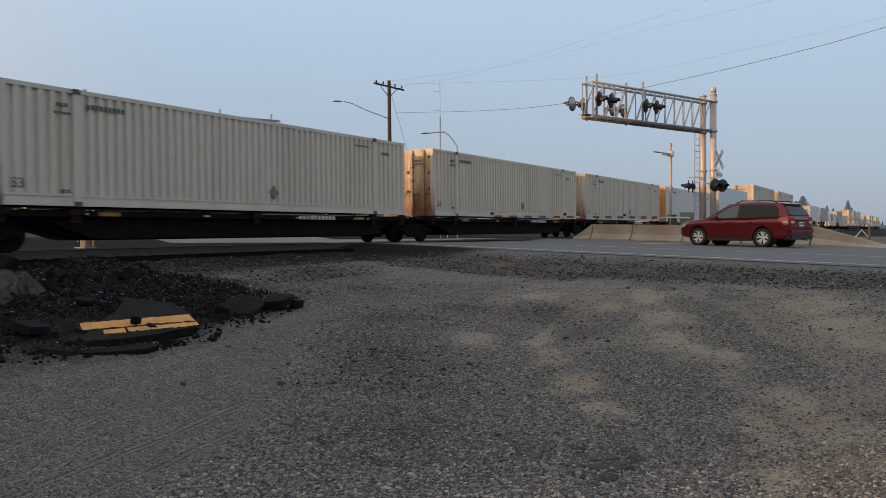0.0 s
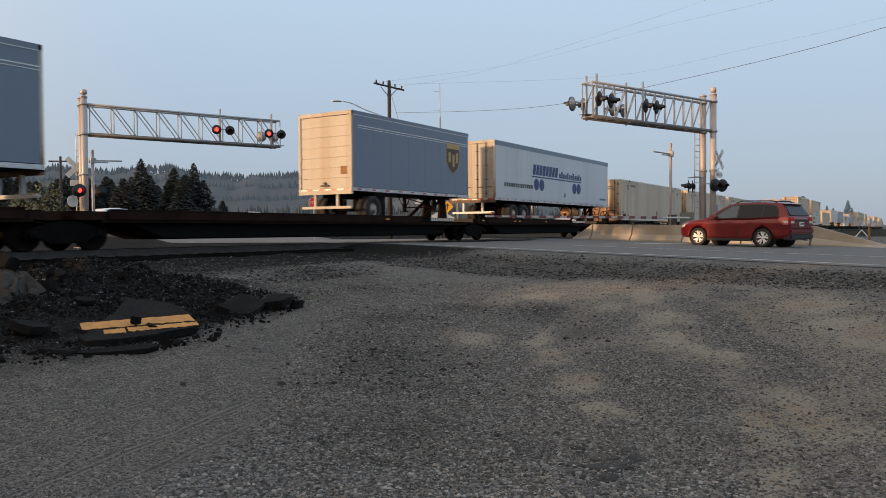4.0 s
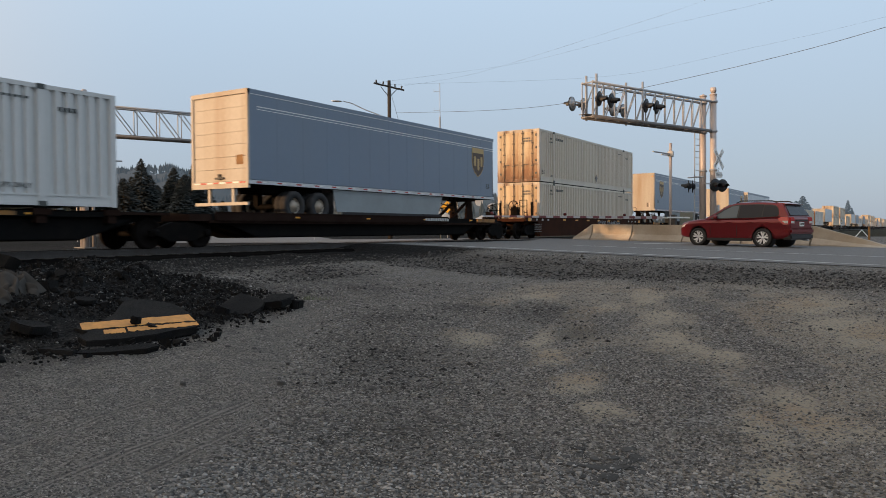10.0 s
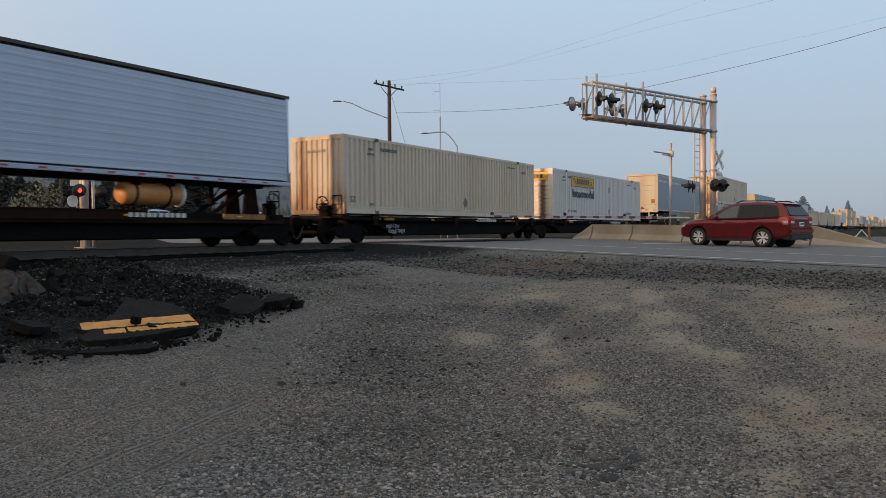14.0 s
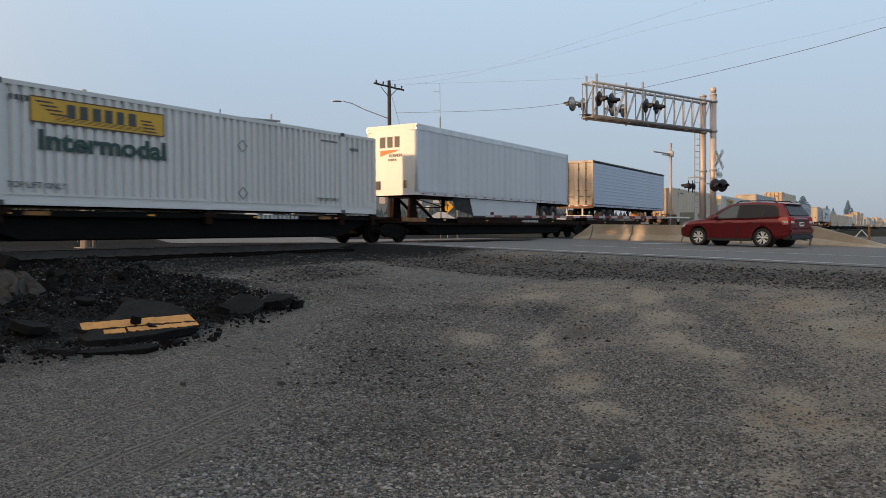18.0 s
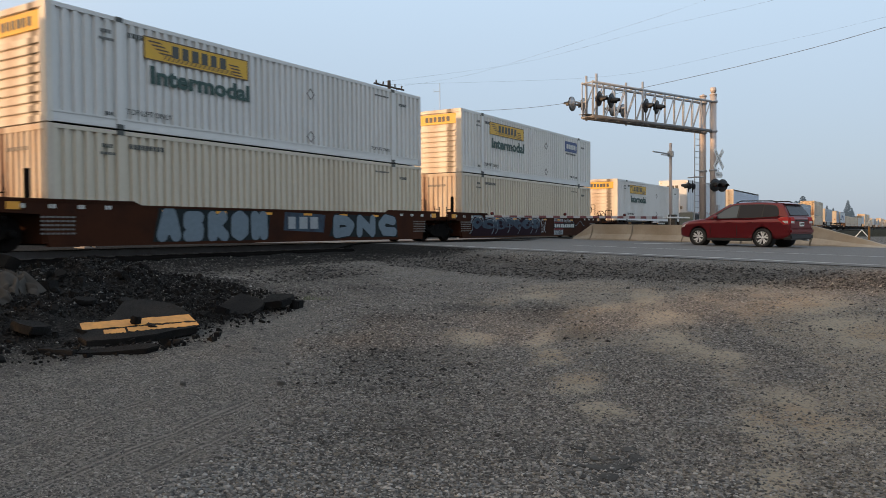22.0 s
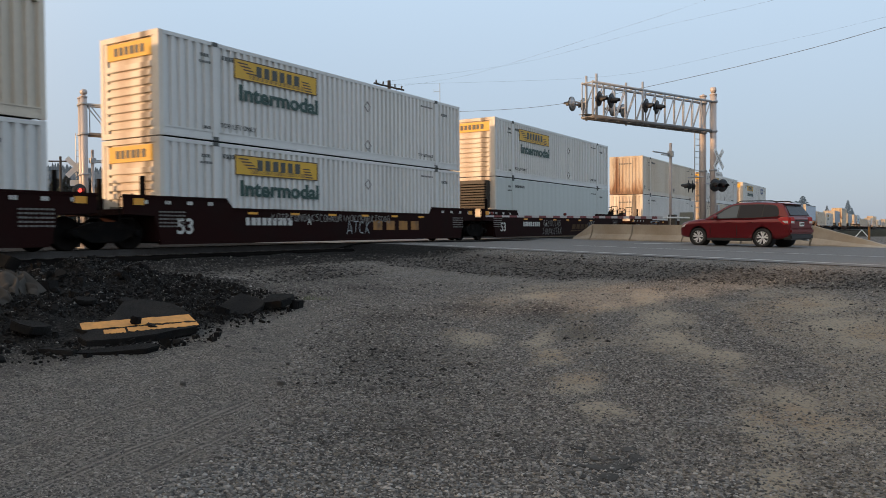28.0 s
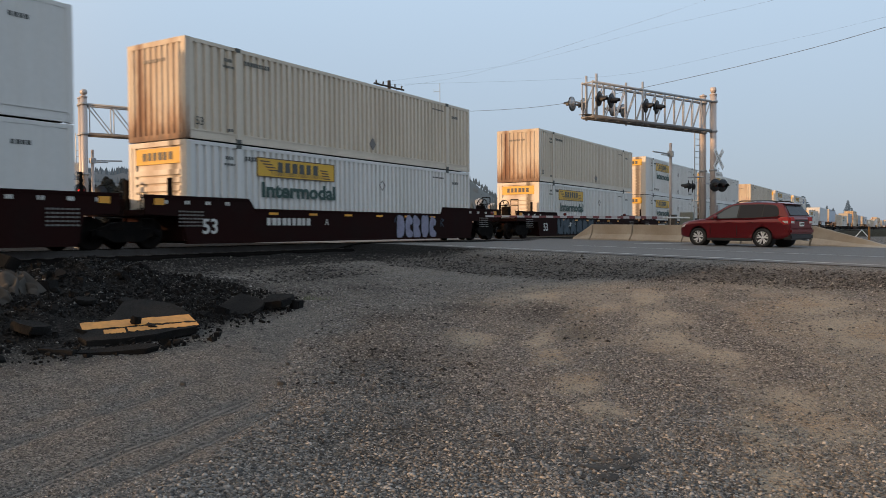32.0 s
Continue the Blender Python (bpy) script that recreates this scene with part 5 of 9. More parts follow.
def conifer_crown(bm, rnd, h, r, n):
    for k in range(n):
        f = (k + rnd.random()) / n
        z = h * (0.10 + 0.90 * f)
        rad = r * (1 - f) ** 0.7 * (0.75 + 0.35 * noise.noise((f * 6, r, h))) * rnd.random() ** 0.6 + 0.05
        a = rnd.uniform(0, 2 * math.pi)
        c = Vector((rad * math.cos(a), rad * math.sin(a), z - 0.12 * rad))
        s = h * 0.030 * (1.3 - f) * rnd.uniform(0.5, 1.4)
        d = Vector((math.cos(a), math.sin(a), rnd.uniform(-0.5, 0.1)))
        side = Vector((-math.sin(a), math.cos(a), 0)) * s * 0.8
        up = Vector((0, 0, s * 0.55))
        v = [bm.verts.new(p) for p in (c - d * s, c + side, c + d * s * 1.4, c - side, c + up, c - up * 0.5)]
        for i, j in ((0, 1), (1, 2), (2, 3), (3, 0)):
            bm.faces.new((v[i], v[j], v[4]))
            bm.faces.new((v[j], v[i], v[5]))


def conifer_meshes(seed, h, r, mat):
    rnd = random.Random(seed)
    bm = bmesh.new()
    conifer_crown(bm, rnd, h, r, 1500)
    crown = finish(bm, "crown", mat)
    bm = bmesh.new()
    tube(bm, (0, 0, -0.3), (0, 0, h * 0.95), h * 0.018, 7, 0.02)
    for k in range(10):
        a, z = rnd.uniform(0, 6.28), h * rnd.uniform(0.1, 0.6)
        tube(bm, (0, 0, z), (r * 0.6 * math.cos(a) * (1 - z / h), r * 0.6 * math.sin(a) * (1 - z / h), z + 0.1), 0.05, 5, 0.02)
    return crown, finish(bm, "trunk", BARK)


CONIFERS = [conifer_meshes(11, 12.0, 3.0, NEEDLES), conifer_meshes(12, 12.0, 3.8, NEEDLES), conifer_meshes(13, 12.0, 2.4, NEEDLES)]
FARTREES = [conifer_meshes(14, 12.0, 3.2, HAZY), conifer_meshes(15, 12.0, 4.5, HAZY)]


def tree(x, y, z, h, k, far=False, wide=1.0):
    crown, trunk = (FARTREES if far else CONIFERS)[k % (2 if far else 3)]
    t = thing("conifer_tree", Matrix.Translation((x, y, z)) @ pose(0, 0, 0, 0, 0, 47 * k) @ Matrix.Diagonal((h / 12 * wide, h / 12 * wide, h / 12, 1)), "dark green conifer beyond the railway", "tree", "conifers beyond the track")
    again("crown", crown, t)
    again("trunk", trunk, t)


rnd = random.Random(5)
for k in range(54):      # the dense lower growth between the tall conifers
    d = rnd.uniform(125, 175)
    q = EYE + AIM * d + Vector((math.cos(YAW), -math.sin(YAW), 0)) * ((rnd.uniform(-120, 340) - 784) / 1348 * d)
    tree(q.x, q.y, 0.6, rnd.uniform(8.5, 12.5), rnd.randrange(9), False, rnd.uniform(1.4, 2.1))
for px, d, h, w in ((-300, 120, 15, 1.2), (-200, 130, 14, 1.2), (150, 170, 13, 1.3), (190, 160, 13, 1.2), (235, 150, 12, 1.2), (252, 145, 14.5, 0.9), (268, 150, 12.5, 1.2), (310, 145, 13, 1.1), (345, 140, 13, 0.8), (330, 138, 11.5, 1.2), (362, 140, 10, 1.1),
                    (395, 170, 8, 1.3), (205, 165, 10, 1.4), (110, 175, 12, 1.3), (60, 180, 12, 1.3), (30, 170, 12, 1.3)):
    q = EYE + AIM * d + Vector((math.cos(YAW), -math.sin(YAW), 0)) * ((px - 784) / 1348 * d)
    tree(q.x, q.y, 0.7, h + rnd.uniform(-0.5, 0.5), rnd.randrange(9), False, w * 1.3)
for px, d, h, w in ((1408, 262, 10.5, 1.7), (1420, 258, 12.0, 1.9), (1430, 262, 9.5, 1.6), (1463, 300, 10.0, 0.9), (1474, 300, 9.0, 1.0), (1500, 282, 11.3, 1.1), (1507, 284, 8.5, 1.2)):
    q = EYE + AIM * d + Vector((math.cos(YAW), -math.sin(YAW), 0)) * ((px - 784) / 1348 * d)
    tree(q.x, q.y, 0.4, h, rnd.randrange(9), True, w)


def bush(x, y, z, r, h, label):
    t = thing("bush", pose(x, y, z), label, "bush", "bushes beyond the track")
    rb = random.Random(int(x * 10))
    bm = bmesh.new()
    for k in range(420):
        a, e = rb.uniform(0, 6.28), rb.uniform(0.0, 1.0)
        rad = r * math.sqrt(1 - (e * 0.9) ** 2) * rb.uniform(0.45, 1.0)
        c = Vector((rad * math.cos(a), rad * math.sin(a), h * e * rb.uniform(0.75, 1.05)))
        s = rb.uniform(0.06, 0.17)
        n = Vector((rb.uniform(-1, 1), rb.uniform(-1, 1), rb.uniform(0, 1.5))).normalized()
        o = n.orthogonal().normalized() * s
        p = n.cross(o)
        bm.faces.new([bm.verts.new(c + q) for q in (o, p * 0.6, -o, -p * 0.6)])
    part("leaves", bm, LEAVES, t)
    bm = bmesh.new()
    for k in range(7):
        a = rb.uniform(0, 6.28)
        tube(bm, (0, 0, -0.1), (r * 0.6 * math.cos(a), r * 0.6 * math.sin(a), h * 0.8), 0.04, 5, 0.01)
    part("stems", bm, BARK, t)


for px, d, r, h in ((60, 66, 2.4, 3.9), (85, 68, 2.2, 4.2), (40, 70, 1.8, 3.2)):
    q = EYE + AIM * d + Vector((math.cos(YAW), -math.sin(YAW), 0)) * ((px - 784) / 1348 * d)
    bush(q.x, q.y, ground_z(q.x, q.y), r, h, "pale green bush beyond the railway")

# haze before the hills and woods: bluish emission built into the materials
HILL_FAR = material("blue_wooded_hill_haze_glow", (0.022, 0.028, 0.034), 1.0, 0.0, 0.35, 0.03, (0.014, 0.018, 0.022), 0.012, 0.7, glow=(0.042, 0.058, 0.074), glow_strength=1.0)
HILL_NEAR = material("dry_hill_haze_glow", (0.055, 0.055, 0.048), 1.0, 0.0, 0.35, 0.04, (0.025, 0.03, 0.028), 0.02, 0.8, glow=(0.046, 0.058, 0.070), glow_strength=1.0)
WOODS = material("dark_woods_haze_glow", (0.045, 0.055, 0.055), 1.0, 0.0, 0.3, 0.05, (0.03, 0.04, 0.04), 0.05, 0.7, glow=(0.016, 0.022, 0.027), glow_strength=1.0)


def at_angle(px, d, z=0.0):
    q = EYE + Vector((AIM.x, AIM.y, 0)).normalized() * d + Vector((math.cos(YAW), -math.sin(YAW), 0)) * ((px - 784) / 1348 * d)
    return Vector((q.x, q.y, z))


def hill(name, knots, d, depth, mat, label, tree_h, tree_n, seed):
    """A ridge: knots of (bearing, height in metres); trees stand on its crest as one mesh."""
    r = random.Random(seed)
    bm = bmesh.new()
    lo, hi = knots[0][0], knots[-1][0]
    n = 90
    rows = []
    for k in range(n + 1):
        b = lo + (hi - lo) * k / n
        h = curve(b, knots) * (1 + 0.05 * noise.noise((b * 0.02, seed, 0)))
        row = []
        for j, (f, g) in enumerate(((0.0, 0.0), (0.25, 0.35), (0.5, 0.68), (0.75, 0.9), (1.0, 1.0), (1.5, 0.6))):
            p = at_angle(b, d + depth * f)
            row.append(bm.verts.new((p.x, p.y, h * g * (1 + 0.12 * noise.noise((b * 0.03, f * 3, seed))) - (0 if j else 3))))
        rows.append(row)
    for k in range(n):
        for j in range(5):
            bm.faces.new((rows[k][j], rows[k + 1][j], rows[k + 1][j + 1], rows[k][j + 1])).smooth = True
    ob = tagged(new(name, finish(bm, name, mat)), label, "hill", kind="structure")
    bm = bmesh.new()
    for k in range(tree_n):
        b = r.uniform(lo, hi)
        f = r.choice((1.0, 1.0, 0.92, 0.8, 0.6, 0.4))
        p = at_angle(b, d + depth * f)
        g = curve(f, ((0, 0), (0.25, 0.35), (0.5, 0.68), (0.75, 0.9), (1, 1)))
        z = curve(b, knots) * g - 1.5
        h = tree_h * r.uniform(0.45, 1.25)
        w = h * r.uniform(0.16, 0.3)
        seg = 5
        base = [bm.verts.new((p.x + w * math.cos(6.283 * i / seg + k), p.y + w * math.sin(6.283 * i / seg + k), z)) for i in range(seg)]
        mid = [bm.verts.new((p.x + 0.5 * w * math.cos(6.283 * i / seg + k + 0.6), p.y + 0.5 * w * math.sin(6.283 * i / seg + k + 0.6), z + h * r.uniform(0.45, 0.6))) for i in range(seg)]
        top = bm.verts.new((p.x + r.uniform(-0.3, 0.3), p.y, z + h))
        for i in range(seg):
            bm.faces.new((base[i], base[(i + 1) % seg], mid[(i + 1) % seg], mid[i]))
            bm.faces.new((mid[i], mid[(i + 1) % seg], top))
    w = part("far_woods", bm, mat, ob)
    tagged(w, kind="stuff")
    return ob


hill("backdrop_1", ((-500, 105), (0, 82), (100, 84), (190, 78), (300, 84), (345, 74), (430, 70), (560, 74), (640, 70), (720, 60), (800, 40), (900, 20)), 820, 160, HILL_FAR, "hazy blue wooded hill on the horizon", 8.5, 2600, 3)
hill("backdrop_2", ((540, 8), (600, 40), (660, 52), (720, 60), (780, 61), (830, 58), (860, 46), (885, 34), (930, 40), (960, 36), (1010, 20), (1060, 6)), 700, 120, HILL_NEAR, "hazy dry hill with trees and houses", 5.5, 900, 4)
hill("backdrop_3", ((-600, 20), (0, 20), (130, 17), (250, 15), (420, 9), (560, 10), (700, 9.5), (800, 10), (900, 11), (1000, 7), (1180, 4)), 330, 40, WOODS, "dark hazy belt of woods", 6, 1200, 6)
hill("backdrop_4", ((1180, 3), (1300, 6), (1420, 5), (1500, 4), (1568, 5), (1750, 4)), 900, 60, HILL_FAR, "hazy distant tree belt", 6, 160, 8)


def house(px, d, z, w, h, wallc, roofc, turn):
    p = at_angle(px, d, z)
    t = thing("house", Matrix.Translation(p) @ pose(0, 0, 0, 0, 0, turn), "small pale house among trees on the hill" if z > 5 else "low pale building with a grey roof", "house", "houses in the distance")
    bm = bmesh.new()
    box(bm, -w / 2, w / 2, -w * 0.35, w * 0.35, -6, h)
    part("wall", bm, wallc, t)
    bm = bmesh.new()
    v = [(-w * 0.55, -w * 0.4, h), (w * 0.55, -w * 0.4, h), (w * 0.55, w * 0.4, h), (-w * 0.55, w * 0.4, h), (-w * 0.4, 0, h + w * 0.22), (w * 0.4, 0, h + w * 0.22)]
    vs = [bm.verts.new(q) for q in v]
    for f in ((0, 1, 5, 4), (2, 3, 4, 5), (1, 2, 5), (3, 0, 4), (0, 3, 2, 1)):
        bm.faces.new([vs[i] for i in f])
    part("roof", bm, roofc, t)
    for k in (-0.25, 0.2):
        bm = bmesh.new()
        box(bm, w * k - w * 0.06, w * k + w * 0.06, -w * 0.35 - 0.05, -w * 0.35 + 0.05, h * 0.4, h * 0.75)
        part("window", bm, CAR_GLASS, t)


# house walls emit a little blue that stands in for distance haze
WALL_PALE = material("pale_house_wall_haze_glow", (0.38, 0.37, 0.35), 0.9, 0.0, 0.1, 1.0, glow=(0.05, 0.06, 0.07), glow_strength=1.0)
WALL_TAN = material("tan_house_wall_haze_glow", (0.34, 0.27, 0.21), 0.9, 0.0, 0.1, 1.0, glow=(0.05, 0.06, 0.07), glow_strength=1.0)
ROOF_GREY = material("grey_roof", (0.36, 0.38, 0.40), 0.8, 0.0, 0.1, 1.0)
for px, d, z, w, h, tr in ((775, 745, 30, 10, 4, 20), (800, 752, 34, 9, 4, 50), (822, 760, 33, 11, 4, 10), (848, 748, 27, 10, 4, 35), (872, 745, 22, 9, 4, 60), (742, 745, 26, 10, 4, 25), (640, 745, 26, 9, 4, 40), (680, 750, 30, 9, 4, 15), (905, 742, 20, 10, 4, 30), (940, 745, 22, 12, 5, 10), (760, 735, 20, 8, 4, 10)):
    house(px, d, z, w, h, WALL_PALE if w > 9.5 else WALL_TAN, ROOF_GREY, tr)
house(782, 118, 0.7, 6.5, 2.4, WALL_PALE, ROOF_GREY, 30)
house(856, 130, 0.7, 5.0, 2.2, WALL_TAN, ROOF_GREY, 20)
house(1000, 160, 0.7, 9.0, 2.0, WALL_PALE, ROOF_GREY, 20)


def post_sign(x, y, label, kind):
    t = thing("road_sign", Matrix.Translation((x, y, 0.7)), label, "sign")
    bm = bmesh.new()
    tube(bm, (0, 0, 0), (0, 0, 3.3 if kind == "stop" else 3.7), 0.035, 8)
    part("post", bm, STEEL, t)
    face = (EYE - Vector((x, y, 0))).normalized()
    face.z = 0
    m = (-face).to_track_quat("Y", "Z").to_matrix().to_4x4()
    if kind == "stop":
        bm = bmesh.new()
        prism(bm, [(0.42 * math.cos(a), 0.42 * math.sin(a)) for a in [math.pi / 8 + k * math.pi / 4 for k in range(8)]], -0.06, -0.045)
        part("sign_rim", bm, SIGN_WHITE, t).matrix_basis = Matrix.Translation((0, 0, 2.95)) @ m
        bm = bmesh.new()
        prism(bm, [(0.39 * math.cos(a), 0.39 * math.sin(a)) for a in [math.pi / 8 + k * math.pi / 4 for k in range(8)]], -0.066, -0.06)
        plate = part("sign_plate", bm, SIGN_RED, t)
        plate.matrix_basis = Matrix.Translation((0, 0, 2.95)) @ m
        lettering("STOP", 0.25, SIGN_WHITE, plate, pose(-0.33, -0.07, -0.12, 90, 0, 0), "sign_word", 0.003, 0.95)
        bm = bmesh.new()
        box(bm, -0.55, 0.55, -0.02, 0.02, 3.62 - 0.72, 3.8 - 0.72)
        part("street_plate", bm, SIGN_GREEN, t, "green street name plate").matrix_basis = Matrix.Translation((0, 0, 0.62)) @ m
    else:
        bm = bmesh.new()
        prism(bm, ((-0.62, 0), (0, -0.62), (0.62, 0), (0, 0.62)), -0.06, -0.045)
        plate = part("sign_plate", bm, SIGN_YELLOW, t)
        plate.matrix_basis = Matrix.Translation((0, 0, 3.1)) @ m
        bm = bmesh.new()
        prism(bm, ((-0.05, -0.3), (0.05, -0.3), (0.05, 0.1), (0.22, 0.1), (0.0, 0.36), (-0.22, 0.1), (-0.05, 0.1)), -0.068, -0.06)
        part("arrow", bm, DARK_MARK, plate)


post_sign(44.1, 39.0, "red octagonal stop sign with a green street plate", "stop")
post_sign(64.0, 39.3, "yellow diamond warning sign on a steel post", "warn")


def small_pole(px, d, h):
    p = at_angle(px, d, 0.7)
    t = thing("utility_pole", Matrix.Translation(p), "wooden utility pole far beyond the railway", "utility pole")
    bm = bmesh.new()
    tube(bm, (0, 0, 0), (0, 0, h), 0.16, 10, 0.11)
    part("pole", bm, POLE_WOOD, t)
    bm = bmesh.new()
    tube(bm, (-0.75, 0.85, h - 0.5), (0.75, -0.85, h - 0.5), 0.07, 6)
    part("crossarm", bm, POLE_WOOD, t)


small_pole(110, 78, 8.6)
small_pole(944, 120, 9.0)


def marker(px, d, kind):
    p = at_angle(px, d)
    z = surface_z(p.x, p.y)
    if kind == "post":
        t = thing("marker_post", Matrix.Translation((p.x, p.y, z)), "short tan marker post with a round pale head", "post")
        bm = bmesh.new()
        tube(bm, (0, 0, 0), (0, 0, 0.85), 0.06, 8)
        part("post", bm, FASCIA, t)
        bm = bmesh.new()
        lathe(bm, ((0.02, -0.05), (0.17, -0.04), (0.17, 0.04), (0.02, 0.05)), (0, 0, 1.0), "Y", 14)
        part("head", bm, WHITE_MARK, t)
    else:
        t = thing("trestle", Matrix.Translation((p.x, p.y, z)), "white wooden A-shaped trestle in the field", "trestle")
        for s in (-1, 1):
            bm = bmesh.new()
            tube(bm, (0.55 * s * 0.53, -0.55 * s * 0.85, 0), (0, 0, 0.6), 0.04, 6)
            part("leg", bm, SIGN_WHITE, t)


marker(1538, 45, "post")
marker(1525, 62, "trestle")


# ---- broken asphalt, cloth heap, loose stones ----
BROKEN = material("broken_asphalt", (0.0095, 0.0092, 0.0090), 0.95, 0.0, 0.4, 50.0, (0.022, 0.020, 0.018), 3.0, 0.6, 0.5, 80, per_object=0.25)
ROAD_YELLOW = material("worn_yellow_road_paint", (0.62, 0.29, 0.07), 0.8, 0.0, 0.3, 18.0, (0.30, 0.16, 0.05), 5.0, 0.6)
CLOTH = material("muddy_grey_cloth", (0.070, 0.064, 0.058), 0.95, 0.0, 0.3, 14.0, (0.05, 0.043, 0.036), 3.0, 0.7, 0.3, 60)


CLOD = material("grey_asphalt_clod", (0.068, 0.066, 0.063), 0.95, 0.0, 0.4, 50.0, (0.09, 0.085, 0.078), 9.0, 0.7, 0.4, 80, per_object=0.3)


for m in (BROKEN, CLOD, CLOTH):
    m.node_tree.nodes["Principled BSDF"].inputs["Specular IOR Level"].default_value = 0.12


def slab_mesh(bm, rnd, w, h, thick, n=9):
    """A broken plate with a ragged outline and an uneven top."""
    a0 = rnd.uniform(0, 6.28)
    top, low = [], []
    for k in range(n):
        a = 2 * math.pi * k / n
        r = rnd.uniform(0.78, 1.12)
        c, s = math.cos(a), math.sin(a)
        q = max(abs(c), abs(s))
        x, y = w / 2 * c / q * r * 0.9, h / 2 * s / q * r * 0.9
        top.append(bm.verts.new((x, y, thick + rnd.uniform(-0.1, 0.1) * thick)))
        low.append(bm.verts.new((x * rnd.uniform(0.9, 1.05), y * rnd.uniform(0.9, 1.05), 0)))
    bm.faces.new(top)
    bm.faces.new(low[::-1])
    for k in range(n):
        bm.faces.new((top[k], low[k], low[(k + 1) % n], top[(k + 1) % n]))


def chunk(x, y, w, h, thick, tilt, roll, turn, seed, lift=0.0, name="asphalt_chunk"):
    r = random.Random(seed)
    bm = bmesh.new()
    slab_mesh(bm, r, w, h, thick, r.randint(7, 11))
    ob = new(name, finish(bm, name, BROKEN, min(0.012, thick * 0.15)))
    ob.matrix_basis = Matrix.Translation((x, y, surface_z(x, y) - 0.03 + lift)) @ pose(0, 0, 0, 0, 0, turn) @ pose(0, 0, 0, tilt, roll, 0)
    return tagged(ob, "broken dark asphalt chunk on the debris heap", "asphalt chunk", "broken asphalt on the heap")


# the large plate with a double yellow line, leaning against the heap
slab = thing("asphalt_slab", Matrix.Translation((4.90, 6.50, ground_z(4.90, 6.50) - 0.05)) @ pose(0, 0, 0, 0, 0, -25) @ pose(0, 0, 0, 7.5, -1, 0) @ Matrix.Diagonal((0.64, 0.92, 0.9, 1)), "broken asphalt slab with a double yellow line", "asphalt slab")
bm = bmesh.new()
edge = ((-0.92, 0.0), (-0.4, -0.03), (0.1, 0.02), (0.35, 0.12), (0.78, 0.18), (0.86, 0.5), (0.80, 0.62), (0.95, 0.8), (0.86, 1.45), (0.45, 1.85), (0.05, 1.75), (-0.25, 1.12), (-0.55, 0.78), (-0.98, 0.62), (-0.80, 0.38), (-1.0, 0.2))
top = [bm.verts.new((x, y, 0.13)) for x, y in edge]
low = [bm.verts.new((x, y, 0.045)) for x, y in edge]
bm.faces.new(top)
bm.faces.new(low[::-1])
for k in range(len(edge)):
    bm.faces.new((top[k], low[k], low[(k + 1) % len(edge)], top[(k + 1) % len(edge)]))
part("plate", bm, BROKEN, slab, "", 0.008)


def ragged_strip(x0, x1, y0, y1, z, seed):
    q = random.Random(seed)
    bm = bmesh.new()
    n = 26
    lo = [bm.verts.new((x0 + (x1 - x0) * k / n, y0 + q.uniform(-0.02, 0.02) + 0.03 * noise.noise((k * 0.4, seed, 0)), z)) for k in range(n + 1)]
    hi = [bm.verts.new((x0 + (x1 - x0) * k / n + 0.02, y1 + q.uniform(-0.015, 0.015) + 0.02 * noise.noise((k * 0.5, seed, 4)), z + 0.002)) for k in range(n + 1)]
    for k in range(n):
        bm.faces.new((lo[k], lo[k + 1], hi[k + 1], hi[k]))
    return bm


for y0, y1, x0, x1 in ((0.46, 0.78, -0.88, 0.86), (0.20, 0.38, -0.62, -0.30), (0.22, 0.39, -0.26, 0.84)):
    part("yellow_line", ragged_strip(x0, x1, y0, y1, 0.135, int(y0 * 100)), ROAD_YELLOW, slab, "worn yellow road line")
chunk(5.05, 6.95, 0.12, 0.10, 0.08, 10, 5, 20, 3, 0.13)
chunk(5.12, 6.78, 0.20, 0.16, 0.10, 20, -8, 60, 4, 0.05)
chunk(4.42, 6.36, 0.85, 0.30, 0.07, 5, -2, -40, 31, 0.0)
chunk(4.05, 6.66, 0.4, 0.26, 0.06, -6, 5, -50, 32, 0.0)
chunk(4.15, 7.3, 0.4, 0.3, 0.08, 14, 6, 20, 33, 0.05)
# a plate and a hollow one beside it
chunk(7.0, 7.45, 0.85, 0.55, 0.09, 12, -14, 15, 21, 0.02)
chunk(7.55, 7.35, 0.70, 0.42, 0.10, -4, -6, 25, 22, 0.08)
chunk(7.75, 7.2, 0.25, 0.18, 0.14, 5, 0, 10, 23)
chunk(6.55, 7.35, 0.25, 0.2, 0.12, 20, 10, 40, 24)
chunk(5.3, 8.2, 0.28, 0.2, 0.05, 14, 4, -10, 25, 0.06)
chunk(5.75, 8.05, 0.22, 0.2, 0.05, 10, -8, 30, 26, 0.06)
chunk(7.3, 10.9, 0.6, 0.4, 0.14, -12, 10, 20, 27, 0.10)
chunk(7.0, 10.9, 0.35, 0.3, 0.12, 30, 5, 50, 28, 0.12)
rnd = random.Random(77)
for k in range(70):
    x = rnd.uniform(3.0, 8.2)
    y = rnd.uniform(6.9, 11.4)
    if soft_spot(x, y, 5.4, 9.0, 4.0, 2.4, 25) < 0.08 or (abs(x - 4.8) < 1.0 and y < 8.0):
        continue
    s = rnd.choice((0.07, 0.09, 0.11, 0.14, 0.18, 0.24, 0.32)) * rnd.uniform(0.7, 1.2)
    chunk(x, y, s, s * rnd.uniform(0.5, 0.9), max(0.05, s * rnd.uniform(0.2, 0.5)), rnd.uniform(-30, 30), rnd.uniform(-30, 30), rnd.uniform(0, 360), 100 + k)
